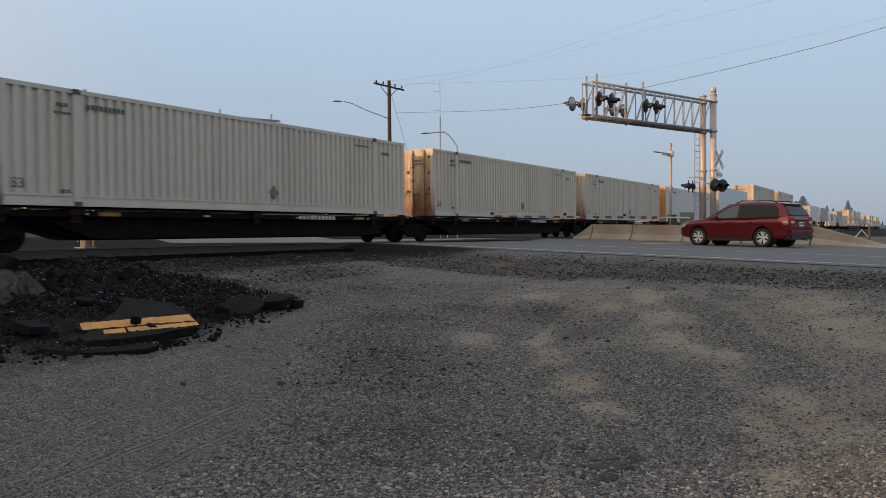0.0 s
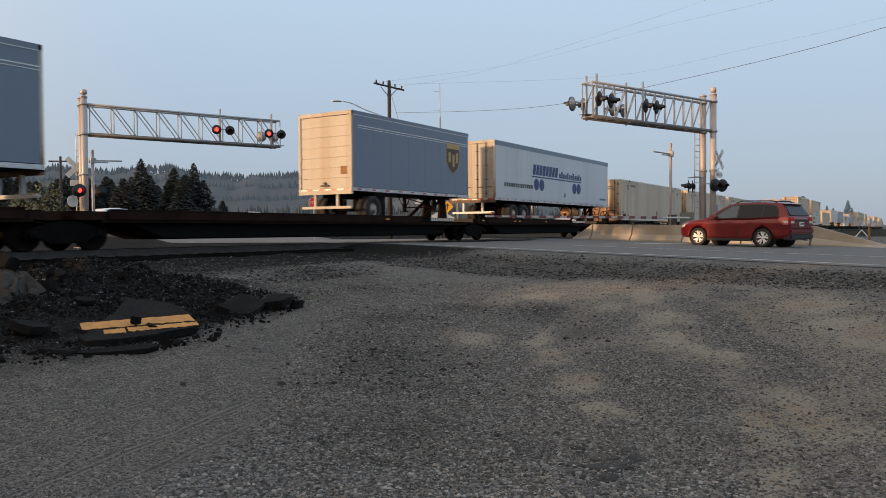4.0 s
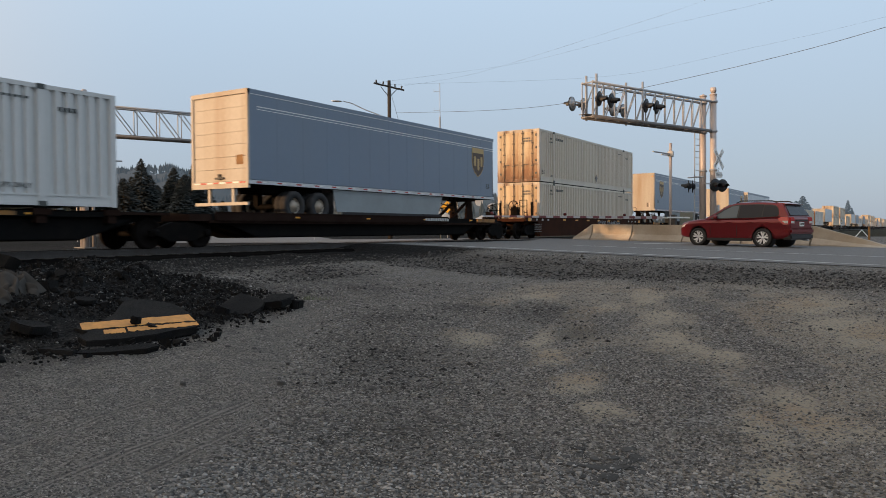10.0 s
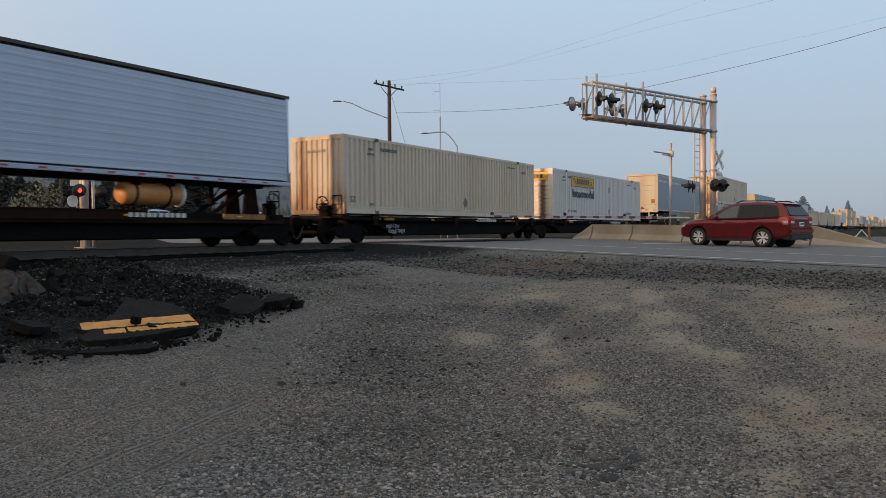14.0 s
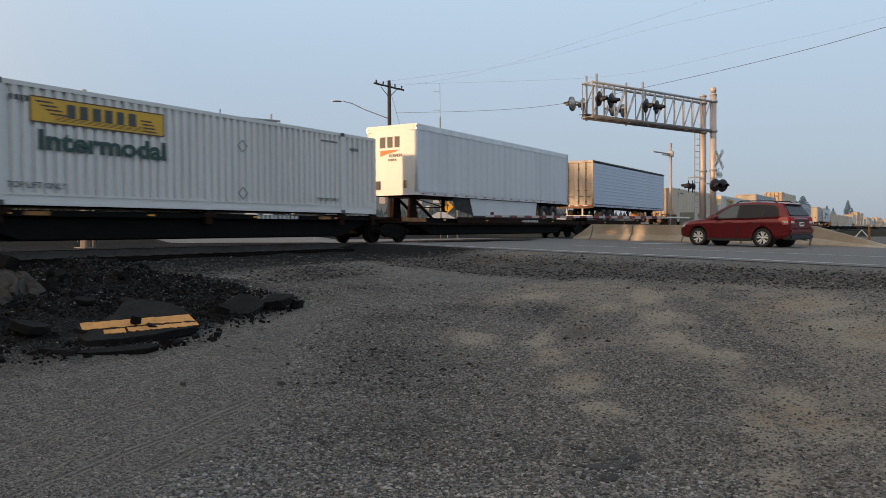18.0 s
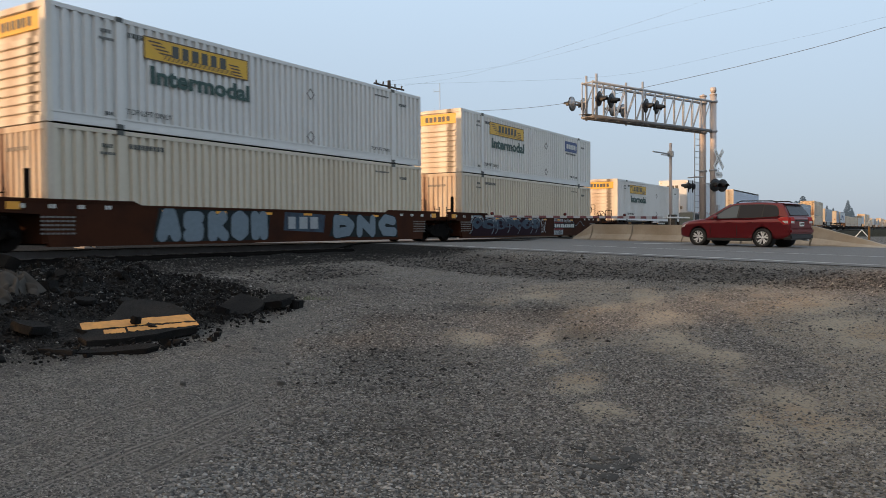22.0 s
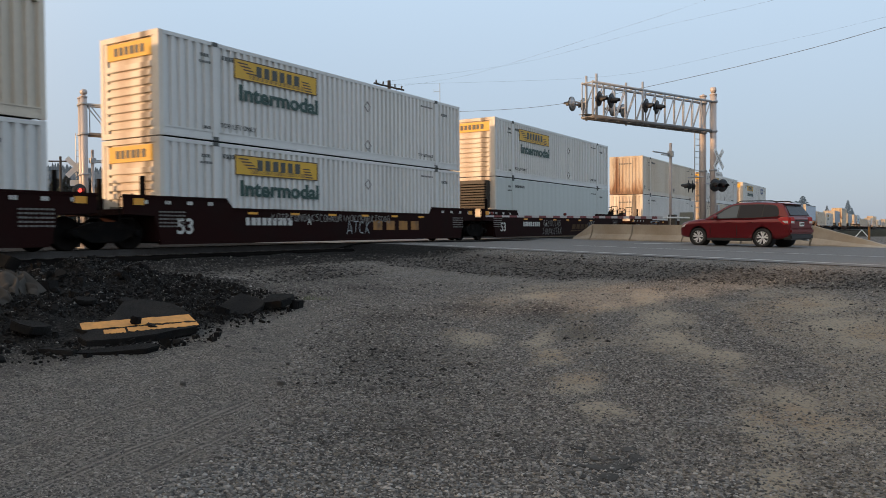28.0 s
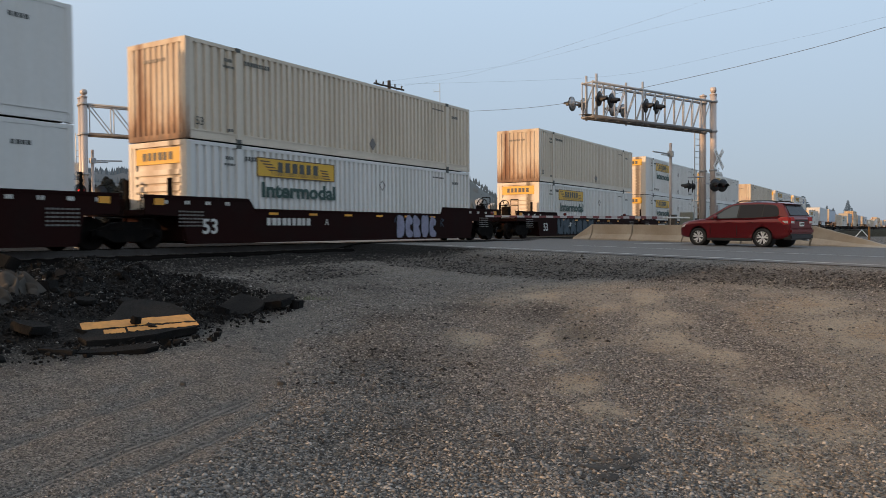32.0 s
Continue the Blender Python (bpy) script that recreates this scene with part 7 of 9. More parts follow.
        bars(bm, 1.55, 0.33, 0.28, 0.09, 2, 0.012, 0.005, 15)
    put("stencil", "std", codes, DARK_MARK, t)
    if style == "plain":
        if "n53" not in MESHES:
            MESHES["n53"] = lettering("53", 0.24, DARK_MARK, t, on_side(0.32, 0.42), "number").data
        else:
            again("number", MESHES["n53"], t, on_side(0.32, 0.42))
    if marks == "blue":
        put("blue_sign", "std", lambda bm: box(bm, 12.05, 13.85, -0.004, 0.014, 1.95, 2.55), BLUE_MARK, t)
        put("sign_bar", "std", lambda bm: bars(bm, 12.25, 2.12, 1.45, 0.27, 5, -0.005, 0.006, 5), WHITE_MARK, t)
        put("sign_bar", "low", lambda bm: bars(bm, 12.2, 1.78, 1.5, 0.09, 12, 0.008, 0.006, 6), DARK_MARK, t)
    TRAIN.append(t)
    return t


def tyre_pair(parent, x, y, z, r=0.50, mirror=1):
    tyre = put("tyre", "std", lambda bm: lathe(bm, ((0.27, -0.26), (0.46, -0.27), (r, -0.22), (r, -0.03), (0.47, 0.0), (0.47, 0.03), (r, 0.06), (r, 0.22), (0.46, 0.26), (0.27, 0.25)), seg=28, ring=True), RUBBER, parent,
               pose(x, y, z))
    put("rim", "std", lambda bm: (lathe(bm, ((0.28, -0.25), (0.285, -0.20), (0.20, -0.14), (0.19, -0.20), (0.11, -0.22), (0.10, -0.27), (0.005, -0.28)), seg=24, caps=False)), DOOR_WHITE, tyre)
    for k in range(8):
        a = k * math.pi / 4
        put("wheel_nut", "std", lambda bm: tube(bm, (0, -0.17, 0), (0, -0.12, 0), 0.03, 6), GRIME, tyre, pose(0.235 * math.cos(a), 0, 0.235 * math.sin(a)))
    return tyre


def trailer(u, skin, style, rear, label, length=L53, tail="rear", skirt=None, tank=False, topband=None):
    """A highway trailer on a car. tail: the end where its wheels are ('rear' end of the train, or 'front'); the other end is the nose."""
    t = thing("semi_trailer", pose(u, FACE, TRAILER_Z), label, "trailer", "trailers on the train")
    L, W, H = length, WIDE, 2.96
    lk = "%d" % L

    def wall(bm):
        if style == "vertical":
            corrugated(bm, 0.05, L - 0.05, 0.14, H - 0.16, 0.61, 0.034, 0.006, 0.03)
        elif style == "horizontal":
            n = 12
            pair = None
            p = (H - 0.30) / n
            for k in range(n):
                zz = 0.14 + k * p
                prism_points = ((0.006, zz + 0.03), (0.006, zz + 0.08), (0.011, zz + 0.10), (0.011, zz + p))
                for y, q in prism_points:
                    new_pair = (bm.verts.new((0.05, y, q)), bm.verts.new((L - 0.05, y, q)))
                    if pair:
                        bm.faces.new((pair[0], pair[1], new_pair[1], new_pair[0]))
                    pair = new_pair
        else:
            n = round((L - 0.1) / 1.22)
            p = (L - 0.1) / n
            xs = [(0.05, 0.008)]
            for k in range(1, n):
                x = 0.05 + k * p
                xs += [(x - 0.006, 0.008), (x, 0.014), (x + 0.006, 0.008)]
            xs.append((L - 0.05, 0.008))
            a = [bm.verts.new((x, y, 0.14)) for x, y in xs]
            b = [bm.verts.new((x, y, H - 0.16)) for x, y in xs]
            for k in range(len(xs) - 1):
                bm.faces.new((a[k], a[k + 1], b[k + 1], b[k]))
    put("side_wall", style + lk, wall, skin, t)
    put("side_wall", style + lk, wall, skin, t, turn_far(L, W))
    band = topband or skin
    h_band = (0.09 if style == "horizontal" else 0.24) if topband else 0.16
    for m in (None, turn_far(L, W)):
        put("top_rail", lk + "%.2f" % h_band, lambda bm: box(bm, 0.0, L, 0.0, 0.06, H - h_band, H), band, t, m)
        put("bottom_rail", lk, lambda bm: (box(bm, 0.0, L, -0.004, 0.06, 0.0, 0.12), box(bm, 0.0, L, -0.012, 0.0, 0.02, 0.035), box(bm, 0.0, L, -0.012, 0.0, 0.085, 0.1)), ALU if style != "horizontal" else skin, t, m)
    put("roof", lk, lambda bm: box(bm, 0.0, L, 0.06, W - 0.06, H - 0.05, H - 0.01), TRAILER_WHITE, t)
    put("floor", lk, lambda bm: box(bm, 0.03, L - 0.03, 0.06, W - 0.06, 0.02, 0.10), GRIME, t)
    n = int(L / 0.95)
    for k in range(n):
        x = 0.35 + k * (L - 0.7) / n
        put("reflector", "r", lambda bm: box(bm, 0, 0.20, -0.018, 0.0, 0.04, 0.085), RED_TAPE, t, pose(x, 0, 0))
        if style == "plate":
            put("reflector", "w", lambda bm: box(bm, 0, 0.20, -0.018, 0.0, 0.04, 0.085), WHITE_TAPE, t, pose(x + 0.215, 0, 0))
    back, ahead = turn_end(W), turn_front(L)
    nose, stern = (back, ahead) if tail == "front" else (ahead, back)
    put("nose_wall", lk, lambda bm: (box(bm, 0.10, W - 0.10, 0.0, 0.08, 0.0, H), tube(bm, (0.10, 0.10, 0), (0.10, 0.10, H), 0.10, 16), tube(bm, (W - 0.10, 0.10, 0), (W - 0.10, 0.10, H), 0.10, 16),
                                     box(bm, 0.02, W - 0.02, -0.012, 0.10, H - 0.10, H + 0.004), box(bm, 0.02, W - 0.02, -0.012, 0.10, 0.0, 0.10)), DOOR_WHITE if tail == "front" and skin is UPS_GREY else skin, t, nose)
    if tail == "front":
        put("connector_box", "std", lambda bm: box(bm, 0.35, 0.72, -0.05, 0.0, 0.26, 0.62), LOUVRE, t, nose)
        put("document_box", "std", lambda bm: box(bm, 1.95, 2.2, -0.03, 0.0, 0.3, 0.62), WHITE_END, t, nose)
        for x in (0.14, W - 0.24):
            put("marker_lamp", "std", lambda bm: box(bm, 0, 0.1, -0.03, 0.0, H - 0.28, H - 0.24), REFLECT, t, nose @ pose(x, 0, 0))
    # stern: frame and doors
    put("stern_frame", lk, lambda bm: (box(bm, 0, 0.10, -0.01, 0.08, -0.05, H), box(bm, W - 0.10, W, -0.01, 0.08, -0.05, H), box(bm, 0.10, W - 0.10, -0.01, 0.08, H - 0.14, H), box(bm, 0.0, W, -0.015, 0.08, -0.12, 0.10)),
        DOOR_WHITE if rear == "roll" else BEIGE_END, t, stern)
    if rear == "roll":
        for k in range(7):
            zz = 0.11 + k * 0.386
            put("door_panel", "roll", lambda bm: box(bm, 0.11, W - 0.11, 0.03, 0.08, 0, 0.378), DOOR_WHITE, t, stern @ pose(0, 0, zz))
        put("door_latch", "std", lambda bm: (box(bm, W / 2 - 0.2, W / 2 + 0.2, -0.03, 0.03, 0.18, 0.24), box(bm, W / 2 - 0.05, W / 2 + 0.05, -0.04, 0.03, 0.16, 0.34)), LOUVRE, t, stern)
        put("decal", "std", lambda bm: box(bm, W - 0.55, W - 0.25, 0.022, 0.03, 0.62, 0.92), FASCIA, t, stern)
    else:
        for x0 in (0.105, W / 2 + 0.004):
            def leaf(bm):
                w = W / 2 - 0.11
                box(bm, 0, w, 0.02, 0.08, 0.11, H - 0.15)
            door = put("door_leaf", "trailer", leaf, DOOR_WHITE, t, stern @ pose(x0, 0, 0))
            def rods(bm):
                for xx in (0.30, 0.80):
                    tube(bm, (xx, -0.02, 0.1), (xx, -0.02, H - 0.1), 0.02, 8)
                    for zz in (0.3, 1.0, 1.7, 2.4):
                        box(bm, xx - 0.07, xx + 0.07, -0.035, 0.03, zz, zz + 0.05)
                    box(bm, xx, xx + 0.35, -0.045, -0.025, 0.62, 0.67)
            put("lock_rod", "trailer", rods, ROD, door)
            for zz in (0.3, 0.9, 1.5, 2.1, 2.6):
                put("hinge", "trailer", lambda bm: box(bm, 0, 0.12, -0.02, 0.03, 0, 0.07), STEEL, door, pose(0 if x0 < 1 else W / 2 - 0.23, 0, zz))
    for k in range(8):
        put("reflector", "stern" + str(k % 2), lambda bm: box(bm, 0, 0.29, -0.022, -0.015, 0.03, 0.08), RED_TAPE if k % 2 else WHITE_TAPE, t, stern @ pose(0.13 + 0.295 * k, 0, 0))
    # bumper guard, axles, legs
    put("bumper_guard", "std", lambda bm: (box(bm, 0.1, W - 0.1, 0.05, 0.12, -0.66, -0.56), box(bm, 0.7, 0.8, 0.05, 0.14, -0.56, -0.1), box(bm, W - 0.8, W - 0.7, 0.05, 0.14, -0.56, -0.1)), DOOR_WHITE if rear == "roll" else STEEL, t, stern)
    sx = (lambda d: d) if tail == "rear" else (lambda d: L - d)
    axles = (2.1, 3.35) if L > 10 else (1.35,)
    for d in axles:
        for y in (0.27, W - 0.27):
            tyre_pair(t, sx(d), y, -0.65)
        put("axle", "std", lambda bm: (tube(bm, (0, 0.3, 0), (0, W - 0.3, 0), 0.09, 10), box(bm, -0.12, 0.12, 0.75, 0.95, 0.02, 0.5), box(bm, -0.12, 0.12, W - 0.95, W - 0.75, 0.02, 0.5)), GRIME, t, pose(sx(d), 0, -0.65))
    a, b = sorted((sx(axles[0] - 0.8), sx(axles[-1] + 0.9)))
    put("bogie_frame", lk + tail, lambda bm: (box(bm, a, b, 0.7, 0.85, -0.22, 0.0), box(bm, a, b, W - 0.85, W - 0.7, -0.22, 0.0)), GRIME, t)
    for y in (0.04, W - 0.62):
        put("mud_flap", "std", lambda bm: box(bm, -0.01, 0.01, 0, 0.58, -0.95, -0.12), RUBBER, t, pose(sx(axles[-1] + 0.75), y, 0))
    lx = sx(L - 2.9) if L > 10 else sx(L - 2.2)
    for y in (0.45, W - 0.55):
        leg = put("landing_leg", "std", lambda bm: (box(bm, -0.06, 0.06, 0, 0.12, -0.62, 0.02), box(bm, -0.14, 0.14, -0.08, 0.2, -0.66, -0.62), tube(bm, (0.45, 0.06, 0.0), (0.04, 0.06, -0.5), 0.025, 6), tube(bm, (-0.45, 0.06, 0.0), (-0.04, 0.06, -0.5), 0.025, 6)), GRIME, t, pose(lx, y, 0))
    put("leg_brace", "std", lambda bm: (tube(bm, (0, 0.5, -0.45), (0, W - 0.5, -0.45), 0.03, 6), tube(bm, (0, 0.5, -0.45), (0, W - 0.5, 0.0), 0.025, 6)), GRIME, t, pose(lx, 0, 0))
    if skirt:
        xa, xb = sorted((sx(axles[-1] + 1.0), sx(L - 4.6)))
        s = -1 if tail == "front" else 1
        def panel(bm):
            if tail == "front":
                pts = ((xa, -0.02), (xa + 0.35, -0.80), (xb, -0.80), (xb + 0.18, -0.02))
            else:
                pts = ((xa - 0.18, -0.02), (xa, -0.80), (xb - 0.35, -0.80), (xb, -0.02))
            prism(bm, pts, 0.10, 0.13)
        put("side_skirt", tail, panel, skirt, t, None, "pale panel skirt between wheels and legs")
        def edge(bm):
            box(bm, xa + 0.35, xb - 0.1, 0.095, 0.125, -0.92, -0.80)
        put("skirt_edge", tail, edge, RUBBER, t)
        if tail == "front":
            put("skirt_flap", tail, lambda bm: prism(bm, ((xa - 1.55, -0.02), (xa - 1.25, -0.55), (xa + 0.33, -0.80), (xa - 0.01, -0.02)), 0.10, 0.13), RUBBER, t, None, "dark flap ahead of the skirt")
    if tank:
        cx = sx(L - 5.0)
        put("fuel_tank", "std", lambda bm: lathe(bm, ((0.02, -0.95), (0.26, -0.94), (0.31, -0.86), (0.31, 0.86), (0.26, 0.94), (0.02, 0.95)), axis="X", seg=24), ORANGE_TANK, t, pose(cx, 0.62, -0.42), "orange cylindrical fuel tank")
        put("tank_end", "std", lambda bm: lathe(bm, ((0.10, 0.93), (0.34, 0.93), (0.36, 0.98), (0.30, 1.02), (0.08, 1.02)), axis="X", seg=24), WHITE_TAPE, t, pose(cx, 0.62, -0.42))
        for dx in (-0.6, 0.5):
            put("tank_strap", "std", lambda bm: lathe(bm, ((0.318, -0.035), (0.33, -0.03), (0.33, 0.03), (0.318, 0.035)), axis="X", seg=20), GRIME, t, pose(cx + dx, 0.62, -0.42))
        put("tank_hanger", "std", lambda bm: (box(bm, -0.7, -0.5, 0.3, 0.95, -0.2, 0.02), box(bm, 0.4, 0.6, 0.3, 0.95, -0.2, 0.02)), GRIME, t, pose(cx, 0, 0))
    TRAIN.append(t)
    return t


def shield(t, x, z):
    """A shield-shaped company mark in brown and gold."""
    def outline(s, top):
        pts = [(-0.55 * s, 0.62 * top), (0.55 * s, 0.62 * top), (0.57 * s, 0.0), (0.50 * s, -0.32 * s), (0.30 * s, -0.56 * s), (0.0, -0.74 * s), (-0.30 * s, -0.56 * s), (-0.50 * s, -0.32 * s), (-0.57 * s, 0.0)]
        return pts
    put("logo_shield", "gold", lambda bm: prism(bm, outline(1.0, 1.0), -0.004, 0.02), GOLD_LOGO, t, pose(x, 0, z))
    put("logo_shield", "brown", lambda bm: prism(bm, outline(0.94, 0.62), -0.009, 0.0), BROWN_LOGO, t, pose(x, 0, z))

    def blobs(bm):
        for k, (a, b) in enumerate(((-0.30, -0.06), (0.02, -0.20), (0.32, -0.06))):
            rounded(bm, a, b + 0.06, 0.19, 0.46 if k != 1 else 0.56, -0.014, -0.009, 5.0, 20)
    put("logo_bar", "shield", blobs, GOLD_LOGO, t, pose(x, 0, z))


def stripes(t, L):
    put("stripe", "a%d" % L, lambda bm: box(bm, 0.4, L - 0.05, -0.002, 0.008, 2.42, 2.45), WHITE_TAPE, t)
    put("stripe", "b%d" % L, lambda bm: box(bm, 0.4, L - 0.05, -0.002, 0.008, 2.34, 2.36), WHITE_TAPE, t)
    put("stripe", "c%d" % L, lambda bm: box(bm, 0.1, L - 0.05, -0.003, 0.0, 2.80, 2.82), WHITE_TAPE, t)


# ---- rail cars ----
def truck(car, x):
    """A two-axle bogie under a car."""
    outline = ((-1.05, 0.50), (-0.75, 0.60), (-0.35, 0.74), (0.35, 0.74), (0.75, 0.60), (1.05, 0.50), (1.05, 0.34), (0.72, 0.34), (0.42, 0.20), (-0.42, 0.20), (-0.72, 0.34), (-1.05, 0.34))
    tr = put("truck", "frame", lambda bm: prism(bm, outline, 0.17, 0.30), GRIME, car, pose(x, 0, RAIL))
    put("side_frame", "far", lambda bm: prism(bm, outline, WIDE - 0.30, WIDE - 0.17), GRIME, tr)
    put("bolster", "std", lambda bm: box(bm, -0.2, 0.2, 0.25, WIDE - 0.25, 0.42, 0.72), GRIME, tr)
    for k in range(3):
        put("spring", "std", lambda bm: tube(bm, (0, 0.235, 0.26), (0, 0.235, 0.44), 0.055, 8), RUST, tr, pose(-0.16 + 0.16 * k, 0, 0))
    for dx in (-0.89, 0.89):
        for s in (0, 1):
            m = pose(dx, 0.54, 0.425) if s == 0 else Matrix.Translation((dx, WIDE - 0.54, 0.425)) @ pose(0, 0, 0, 0, 0, 180)
            put("wheel", "std", lambda bm: lathe(bm, ((0.05, -0.10), (0.12, -0.10), (0.14, -0.03), (0.34, -0.05), (0.36, -0.075), (0.425, -0.075), (0.42, 0.03), (0.455, 0.05), (0.45, 0.07), (0.05, 0.07)), seg=28), TREAD, tr, m)
            put("bearing_cap", "std", lambda bm: lathe(bm, ((0.02, -0.46), (0.085, -0.46), (0.11, -0.42), (0.11, -0.30), (0.05, -0.25)), seg=16), GRIME, tr, m)
        put("axle", "rail", lambda bm: tube(bm, (0, 0.5, 0.425), (0, WIDE - 0.5, 0.425), 0.075, 10), GRIME, tr, pose(dx, 0, 0))


def coupler(car, x, way):
    put("coupler", "std", lambda bm: (box(bm, 0, 0.75, WIDE / 2 - 0.09, WIDE / 2 + 0.09, 0.72, 0.92), box(bm, 0.62, 0.98, WIDE / 2 - 0.16, WIDE / 2 + 0.14, 0.68, 0.96)), GRIME, car, pose(x, 0, RAIL) if way > 0 else Matrix.Translation((x, WIDE, RAIL)) @ pose(0, 0, 0, 0, 0, 180))

    def hose(bm):
        last = None
        for k in range(9):
            f = k / 8
            p = Vector((0.35 + 0.65 * f, 0.55, 0.62 - 0.42 * math.sin(math.pi * f)))
            if last:
                tube(bm, last, p, 0.028, 6, caps=False)
            last = p
    put("air_hose", "std", hose, RUBBER, car, pose(x, 0, RAIL) if way > 0 else Matrix.Translation((x, WIDE, RAIL)) @ pose(0, 0, 0, 0, 0, 180))


def brake_wheel(car, x, z, s=1):
    def wheel(bm):
        seg = 20
        for k in range(seg):
            a, b = 2 * math.pi * k / seg, 2 * math.pi * (k + 1) / seg
            tube(bm, (0, 0.28 * math.cos(a), 0.28 * math.sin(a)), (0, 0.28 * math.cos(b), 0.28 * math.sin(b)), 0.022, 6, caps=False)
        for k in range(5):
            a = 2 * math.pi * k / 5
            tube(bm, (0, 0, 0), (0, 0.28 * math.cos(a), 0.28 * math.sin(a)), 0.018, 6)
        tube(bm, (-0.05, 0, 0), (0.25, 0, 0), 0.04, 8)
        box(bm, 0.05, 0.3, -0.2, 0.2, -0.5, -0.05)
    put("brake_wheel", "std", wheel, GRIME, car, pose(x, 0.75, z, 0, 0, 0 if s > 0 else 180))
    def grab(bm):
        for y in (0.12, 0.55):
            tube(bm, (0, y, -0.2), (0, y, 0.62), 0.02, 6)
        tube(bm, (0, 0.12, 0.62), (0, 0.55, 0.62), 0.02, 6)
        tube(bm, (0, 0.12, 0.3), (0, 0.55, 0.3), 0.016, 6)
    put("grab_rail", "std", grab, GRIME, car, pose(x + 0.35 * s, 0, z - 0.3))


def spine_car(u, a, b, kind="container", ends="AA", fascia=None, hitch=None, load=L53, mark=True):
    """A platform of a spine car. a, b: its rear and front joints, counted from the load's rear end u. ends: A articulated, C coupler; the truck of a joint hangs on the platform whose rear joint it is."""
    car = thing("spine_car", pose(u, FACE, 0), "dark rusty spine car platform with a deep centre sill", "rail car", "cars of the train")
    sa, sb = a + (1.0 if ends[0] == "C" else 0.35), b - (1.0 if ends[1] == "C" else 0.35)
    key = "%.2f/%.2f" % (sa, sb)
    ta = a + 2.0 if ends[0] == "C" else a
    tb = b - 2.0 if ends[1] == "C" else b
    put("centre_sill", key, lambda bm: prism(bm, ((sa, RAIL + 0.74), (sa, RAIL + 1.02), (sb, RAIL + 1.02), (sb, RAIL + 0.74), (tb - 1.3, RAIL + 0.74), (tb - 2.9, RAIL + 0.26), (ta + 2.9, RAIL + 0.26), (ta + 1.3, RAIL + 0.74)), 0.62, WIDE - 0.62), BLACKCAR, car)
    put("web_plate", key, lambda bm: prism(bm, ((ta + 1.6, RAIL + 0.80), (tb - 1.6, RAIL + 0.80), (tb - 3.0, RAIL + 0.30), (ta + 3.0, RAIL + 0.30)), 0.30, 0.36), BLACKCAR, car)
    if kind == "trailer":
        put("deck", key, lambda bm: box(bm, ta + 0.9, tb - 0.9, 0.06, WIDE - 0.06, RAIL + 0.72, RAIL + 0.805), RUST, car)
        xa, xb = (ta + 1.1, tb - 4.8) if hitch == "front" else (ta + 4.8, tb - 1.1)
        for m in (None, turn_far(0, WIDE)):
            s = put("fascia", key + hitch, lambda bm: (box(bm, xa, xb, 0.0, 0.06, RAIL + 0.80, RAIL + 1.04), box(bm, xa, xb, -0.02, 0.08, RAIL + 1.04, RAIL + 1.065)), fascia or RUST, car, None if m is None else Matrix(((1, 0, 0, 0), (0, -1, 0, WIDE), (0, 0, 1, 0), (0, 0, 0, 1))))
        hx = load - 0.95 if hitch == "front" else 0.95
        s = -1 if hitch == "front" else 1
        z0, z1 = RAIL + 0.80, TRAILER_Z + 0.0
        put("hitch_stand", hitch + key, lambda bm: (box(bm, hx - 0.45, hx + 0.45, 0.75, WIDE - 0.75, z1 - 0.08, z1 - 0.012),
                                         prism(bm, ((hx - 0.2, z1 - 0.08), (hx + 0.2, z1 - 0.08), (hx + 0.38, z0), (hx - 0.38, z0)), 0.82, 0.92),
                                         prism(bm, ((hx - 0.2, z1 - 0.08), (hx + 0.2, z1 - 0.08), (hx + 0.38, z0), (hx - 0.38, z0)), WIDE - 0.92, WIDE - 0.82),
                                         tube(bm, (hx + s * 0.2, 0.9, z1 - 0.15), (hx + s * 1.9, 0.9, z0 + 0.05), 0.07, 8), tube(bm, (hx + s * 0.2, WIDE - 0.9, z1 - 0.15), (hx + s * 1.9, WIDE - 0.9, z0 + 0.05), 0.07, 8)), RUST, car, None, "rusty brown trailer hitch stand")
        for x in (ta + 0.2, tb - 1.0):
            put("deck_end", "std", lambda bm: box(bm, 0, 0.8, 0.10, WIDE - 0.10, RAIL + 0.78, RAIL + 0.98), RUST, car, pose(x, 0, 0))
        put("end_fascia", "std", lambda bm: box(bm, -0.85, 0.85, 0.0, 0.06, 0.84, 1.0), FASCIA, car, pose(tb - 1.3 if hitch == "front" else ta + 1.3, 0, RAIL))
    else:
        for x in (0.10, 1.98, load / 2, load - 1.98, load - 0.10):
            put("cross_arm", "std", lambda bm: (box(bm, -0.22, 0.22, 0.02, WIDE - 0.02, 0.90, 1.045), box(bm, -0.12, 0.12, 0.06, 0.62, 0.70, 0.90), box(bm, -0.12, 0.12, WIDE - 0.62, WIDE - 0.06, 0.70, 0.90)), RUST, car, pose(x, 0, RAIL))
            put("pedestal", "std", lambda bm: (box(bm, -0.12, 0.12, 0.03, 0.2, 1.045, 1.098), box(bm, -0.12, 0.12, WIDE - 0.2, WIDE - 0.03, 1.045, 1.098)), GRIME, car, pose(x, 0, RAIL))
        put("side_beam", key, lambda bm: box(bm, 0.3, load - 0.3, 0.10, 0.16, RAIL + 0.86, RAIL + 0.99), BLACKCAR, car)
        for x in (2.9, load - 2.9):
            put("amber_plate", "std", lambda bm: box(bm, -0.32, 0.32, 0.075, 0.10, 0.88, 0.98), FASCIA, car, pose(x, 0, RAIL), "faded amber plate")
